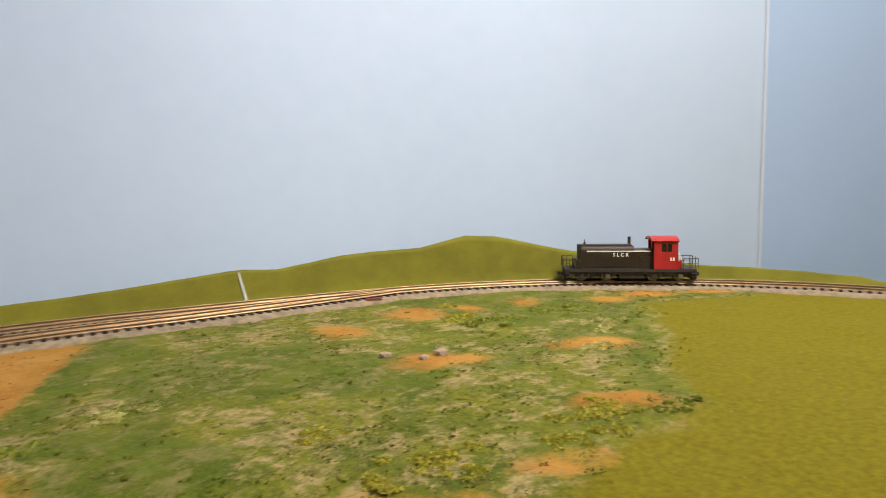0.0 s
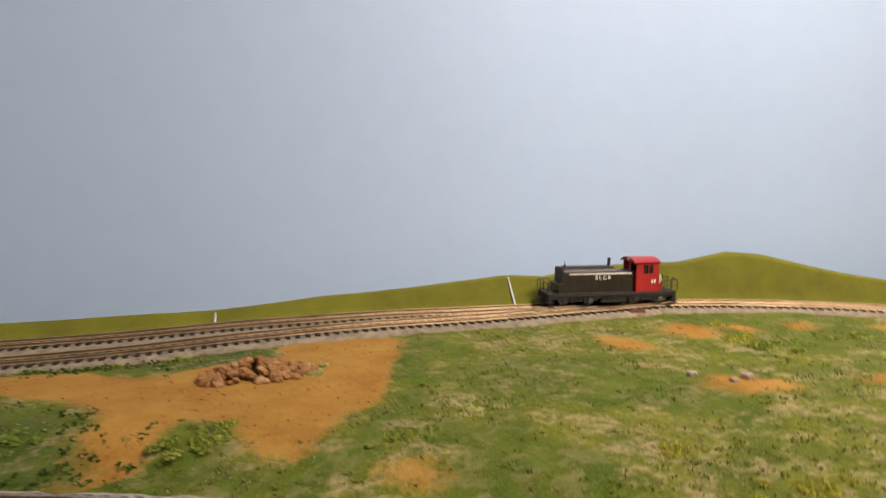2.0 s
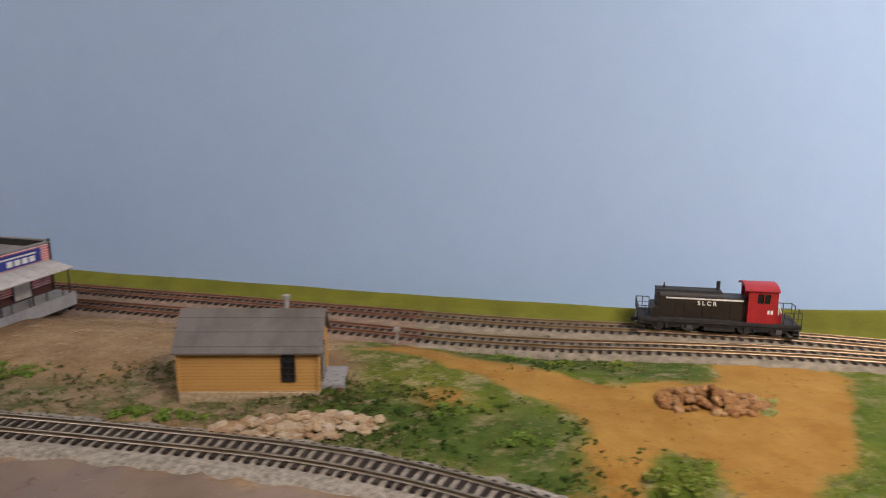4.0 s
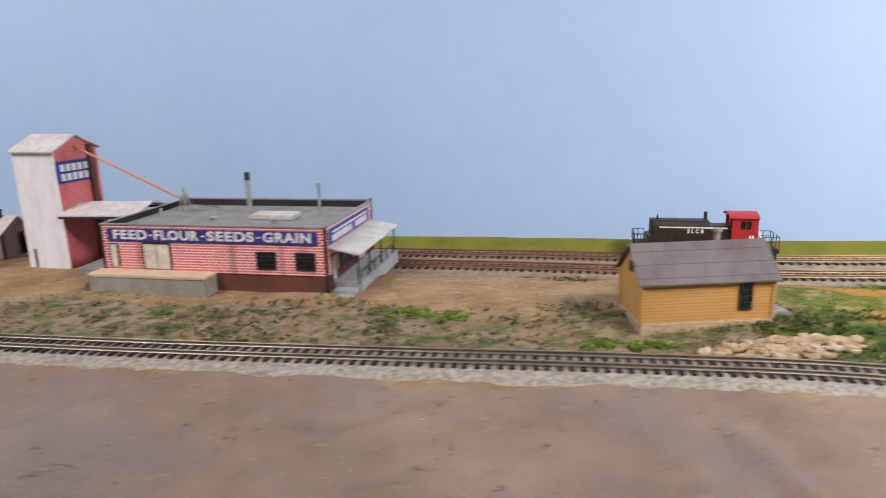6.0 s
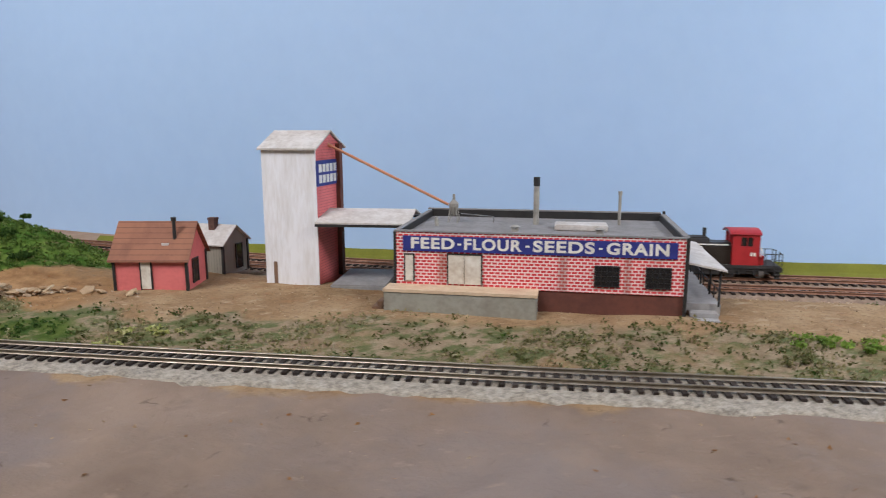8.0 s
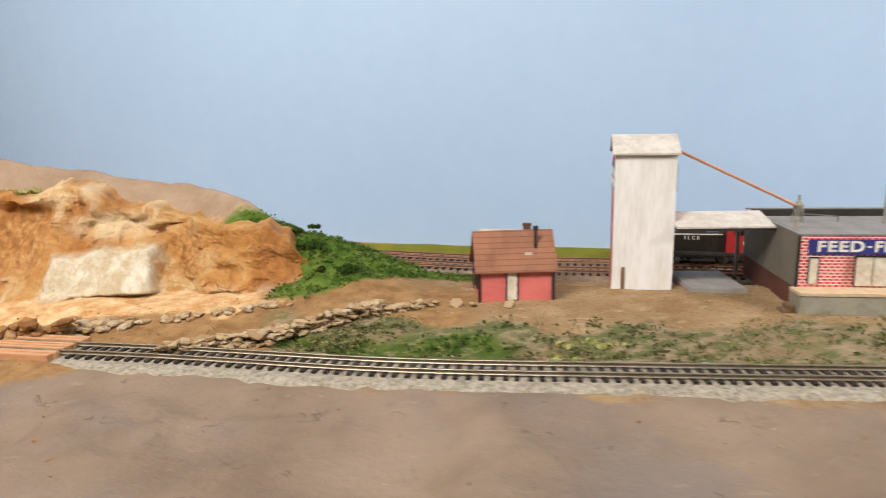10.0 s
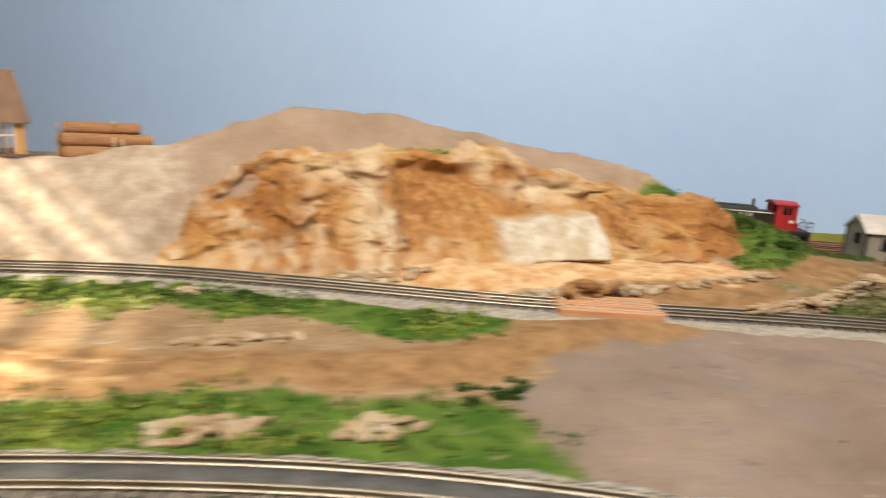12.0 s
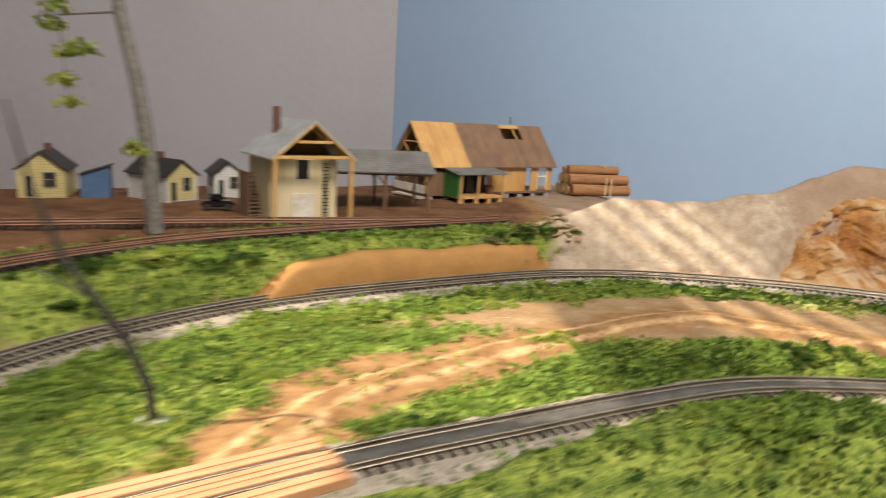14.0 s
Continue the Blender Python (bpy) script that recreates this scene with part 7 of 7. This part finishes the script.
def cabin():
    """The half-finished cabin: local x along its long front from the left end."""
    ang = math.atan2(1.028 - 0.895, -1.511 + 1.716)
    m = Matrix.Translation((-1.6855, 0.931, 0.0415)) @ Matrix.Rotation(ang, 4, "Z") @ Matrix.Scale(1.055, 4)
    W, D, E, R = 0.234, 0.080, 0.050, 0.100
    h = thing("log_cabin", m, "unfinished raw pine cabin with patched tarpaper roof and green porch", "building")
    boxes("floor_frame", WEATHERED, h, (0, W, 0, D, 0.004, 0.0075), bev=0.0004)
    for x in np.linspace(0.008, W - 0.008, 9):
        boxes("pier", CONCRETE, h, (x - 0.004, x + 0.004, 0.001, 0.007, -0.006, 0.0038), bev=0.0004)
    for x0, x1, mat in ((0.002, 0.030, WEATHERED), (0.030, 0.060, GREEN_PAINT), (0.104, 0.150, PINE_GOLD), (0.150, 0.180, PINE_GOLD), (0.190, 0.204, PINE_GOLD), (0.222, W, PINE_GOLD)):
        boxes("wall_panel", mat, h, (x0, x1 - 0.0006, 0.0, 0.0016, 0.0075, E - 0.004), label="pine sheathing panel" if mat is PINE_GOLD else "")
    boxes("back_wall", WEATHERED, h, (0, W * 0.72, D - 0.002, D, 0.0075, E))
    boxes("inner_wall", WEATHERED, h, (0.062, 0.064, 0.002, D - 0.002, 0.0075, E), (0.100, 0.102, 0.002, D - 0.002, 0.0075, E))
    for x in np.linspace(0.001, W - 0.003, 14):
        boxes("stud", RAW_PINE, h, (x, x + 0.002, 0.0018, 0.0036, 0.0075, E))
        boxes("stud", RAW_PINE, h, (x, x + 0.002, D - 0.004, D - 0.0022, 0.0075, E))
    boxes("top_plate", RAW_PINE, h, (0, W, -0.0004, 0.0036, E - 0.003, E), (0, W, D - 0.004, D, E - 0.003, E))
    k = (R - E) / (D / 2)
    for xa, xb, mat in ((-0.004, 0.070, PINE_GOLD), (0.070, 0.152, TARPAPER), (0.190, W + 0.004, TARPAPER)):
        part("roof_panel", prism(bmesh.new(), [(-0.006, E - 0.006 * k), (D / 2, R), (D / 2, R + 0.0014), (-0.006, E - 0.006 * k + 0.0014)], 0, xa, xb - 0.0005), mat, h, "pine roof sheet" if mat is PINE_GOLD else "rusty tarpaper roof sheet")
    part("roof_panel", prism(bmesh.new(), [(-0.006, E - 0.006 * k), (D * 0.30, E + D * 0.30 * k), (D * 0.30, E + D * 0.30 * k + 0.0014), (-0.006, E - 0.006 * k + 0.0014)], 0, 0.152, 0.190), TARPAPER, h)
    part("roof_panel", prism(bmesh.new(), [(D * 0.46, E + D * 0.46 * k), (D / 2, R), (D / 2, R + 0.0014), (D * 0.46, E + D * 0.46 * k + 0.0014)], 0, 0.152, 0.190), PINE_GOLD, h)
    part("rear_roof", prism(bmesh.new(), [(D + 0.006, E - 0.006 * k), (D / 2, R), (D / 2, R + 0.0014), (D + 0.006, E - 0.006 * k + 0.0014)], 0, -0.004, W + 0.004), WEATHERED, h)
    for x in (0.0005, 0.060, 0.120, 0.180, W - 0.002):
        rods("truss", RAW_PINE, h, ((x, 0, E - 0.001), (x, D / 2, R - 0.002), 0.0013), ((x, D, E - 0.001), (x, D / 2, R - 0.002), 0.0013), ((x, 0, E - 0.001), (x, D, E - 0.001), 0.0013), ((x, D / 2, E), (x, D * 0.27, E + 0.023), 0.0010), ((x, D / 2, E), (x, D * 0.73, E + 0.023), 0.0010), ((x, D * 0.27, E + 0.024), (x, D * 0.73, E + 0.024), 0.0011), seg=4)
    boxes("gable_rail", CREAM_DOOR, h, (-0.002, 0, 0.004, D - 0.004, 0.0075, 0.018), (-0.012, -0.002, 0.0, D * 0.8, 0.001, 0.0035))
    for y in np.linspace(0.008, D - 0.008, 5):
        boxes("gable_stud", WEATHERED, h, (0, 0.002, y - 0.001, y + 0.001, 0.0075, E))
    porch = boxes("porch", RAW_PINE, h, (0.030, 0.106, -0.034, 0.0, 0.004, 0.0070), bev=0.0003, label="raw pine porch deck")
    for x in (0.034, 0.060, 0.082, 0.102):
        boxes("porch_pier", RAW_PINE, h, (x - 0.003, x + 0.003, -0.033, -0.028, -0.006, 0.004))
    part("porch_roof", prism(bmesh.new(), [(-0.036, 0.036), (0.0, 0.043), (0.0, 0.0443), (-0.036, 0.0373)], 0, 0.024, 0.112), GREY_PLANK, h, "grey plank porch roof")
    for x in (0.032, 0.062, 0.106):
        boxes("porch_post", RAW_PINE, h, (x - 0.0012, x + 0.0012, -0.034, -0.0316, 0.007, 0.0362))
    boxes("porch_screen", GREEN_PAINT, h, (0.028, 0.0295, -0.032, 0.0, 0.006, 0.040), (0.044, 0.060, -0.003, -0.001, 0.007, 0.038), label="green painted porch wall")
    # no glass here: a dark sheet stands for the unlit doorway
    boxes("doorway", GLASS_DARK, h, (0.068, 0.090, 0.0, 0.0016, 0.0075, 0.040))
    rods("barrel", BROWN_BASE, h, ((0.099, -0.012, 0.007), (0.099, -0.012, 0.019), 0.0052), seg=14, label="dark red barrel")
    boxes("window_frame", CREAM_DOOR, h, (0.204, 0.2055, -0.0004, 0.0018, 0.010, E - 0.004), (0.2205, 0.222, -0.0004, 0.0018, 0.010, E - 0.004), (0.2055, 0.2205, -0.0004, 0.0018, 0.028, 0.030), (0.212, 0.2132, -0.0004, 0.0018, 0.010, E - 0.004))
    rods("stovepipe", BLACK_TRIM, h, ((0.178, D * 0.52, R - 0.004), (0.178, D * 0.52, R + 0.013), 0.0009), seg=8)
    return h


cabin()


def log_pile():
    m = Matrix.Translation((-1.444, 1.080, 0.0410)) @ Matrix.Rotation(0.15, 4, "Z") @ Matrix.Scale(1.06, 4)
    h = thing("log_pile", m, "pile of thick brown logs tied with pale rope", "log pile")
    for i, (y, z, L, r) in enumerate(((0.0, 0.009, 0.100, 0.009), (0.018, 0.009, 0.094, 0.009), (0.036, 0.009, 0.1, 0.009), (0.009, 0.0245, 0.100, 0.0085), (0.027, 0.0245, 0.096, 0.0085), (0.017, 0.0385, 0.086, 0.0075))):
        bm = bmesh.new()
        rod(bm, (rng.uniform(-0.004, 0.004), y, z), (L, y, z + rng.uniform(-0.002, 0.002)), r, 18, r * 0.92)
        lg = part("log", bm, LOG_BARK, h)
        rods("end_grain", LOG_END, lg, ((-0.0052, y, z), (-0.0040, y, z), r * 0.86), seg=18)
    boxes("rope", ROPE, h, (0.055, 0.0572, -0.0096, -0.0088, 0.0, 0.030), (0.064, 0.0662, -0.0096, -0.0088, 0.0, 0.028), (0.055, 0.0572, -0.004, 0.03, 0.0455, 0.0470))
    return h


log_pile()


def cottage(x, y, rz, w, d, e, r, wall, label, chimney=True):
    h = gable_house("cottage", pose(x, y, z_at(x, y) + 0.002, 0, 0, rz), w, d, e, r, wall, BLACK_TRIM, label, over=0.004, ridge_along="y", base=-0.004, trim=wall)
    front_window(h, w * 0.55, w * 0.80, e * 0.35, e * 0.85, frame_mat=GREYGREEN, bars=(2, 2))
    front_window(h, w * 0.15, w * 0.30, e * 0.0, e * 0.7, frame_mat=GREYGREEN, bars=None, name="door")
    side_panel(h, "side_window", GLASS_DARK, -0.0003, d * 0.3, d * 0.55, e * 0.35, e * 0.8)
    if chimney:
        boxes("chimney", CHIMNEY_BRICK, h, (w * 0.45, w * 0.6, d * 0.5, d * 0.62, r - 0.010, r + 0.008))
    return h


white = cottage(-1.992, 0.792, 58, 0.042, 0.066, 0.030, 0.046, HOUSE_WHITE, "small white clapboard cottage with yellow gable and black roof")
part("gable_panel", prism(bmesh.new(), [(0.0005, 0.0), (0.0415, 0.0), (0.0415, 0.0295), (0.021, 0.0450), (0.0005, 0.0295)], 1, -0.0004, 0.0002), HOUSE_YELLOW, white, "pale yellow gable wall")
cottage(-1.953, 0.850, 25, 0.034, 0.05, 0.028, 0.042, HOUSE_WHITE, "small white clapboard cottage with black roof", False)
cottage(-2.150, 0.780, 15, 0.046, 0.06, 0.032, 0.050, HOUSE_YELLOW, "pale yellow clapboard cottage with dark roof")
bs = thing("blue_shed", pose(-2.092, 0.80, z_at(-2.09, 0.80), 0, 0, 15), "plain blue lean-to shed between cottages", "shed")
part("wall", prism(bmesh.new(), [(0, -0.003), (0.03, -0.003), (0.03, 0.036), (0, 0.026)], 1, 0, 0.03), BLUE_SHED, bs)
part("roof", prism(bmesh.new(), [(-0.002, 0.0258), (0.032, 0.0372), (0.032, 0.0384), (-0.002, 0.027)], 1, -0.002, 0.032), BLACK_TRIM, bs)
car = thing("toy_car", pose(-1.925, 0.755, z_at(-1.925, 0.755) + 0.001, 0, 0, 20), "tiny black old-fashioned saloon car", "car")
boxes("body", CAR_BLACK, car, (-0.018, 0.018, -0.008, 0.008, 0.003, 0.010), bev=0.0022)
boxes("cabin", CAR_BLACK, car, (-0.010, 0.008, -0.007, 0.007, 0.009, 0.017), bev=0.0028)
for wx in (-0.011, 0.011):
    for wy in (-0.0078, 0.0078):
        rods("wheel", LOCO_GRIME, car, ((wx, wy - 0.0012, 0.0035), (wx, wy + 0.0012, 0.0035), 0.0036), seg=14)


# ---- the train's run: seconds, metres along the main line ----
RUN = [(-1, 0.470), (0, 0.620), (1.5, 0.845), (3.2, 1.103), (5.3, 1.44), (7.5, 1.752), (11.5, 2.306), (14, 2.656), (15, 2.796)]
RUN_SPEED = 0.1464


def motions():
    s = np.concatenate([[0], np.cumsum(np.linalg.norm(np.diff(MAIN, axis=0), axis=1))])

    def at(d):
        return np.array([np.interp(d, s, MAIN[:, 0]), np.interp(d, s, MAIN[:, 1]), np.interp(d, s, MAIN_Z) + 0.0056])
    rows = []
    for t in np.arange(0, 14.01, 0.25):
        d = np.mean([np.interp(t + k, [r[0] for r in RUN], [r[1] for r in RUN]) for k in np.linspace(-0.6, 0.6, 7)])
        a, b = at(d - 0.038), at(d + 0.038)
        c = (a + b) / 2
        rows.append((float(t), pose(c[0], c[1], c[2], 0, math.degrees(math.atan2(b[2] - a[2], 0.076)), math.degrees(math.atan2(a[1] - b[1], a[0] - b[0])))))
    walk(LOCO, rows)
    for wh in WHEELS:
        p = wh.location.copy()
        walk(wh, [(k / 30, pose(p.x, p.y, p.z, 0, -math.degrees(RUN_SPEED * k / 30 / 0.0052), 0)) for k in range(421)])


motions()
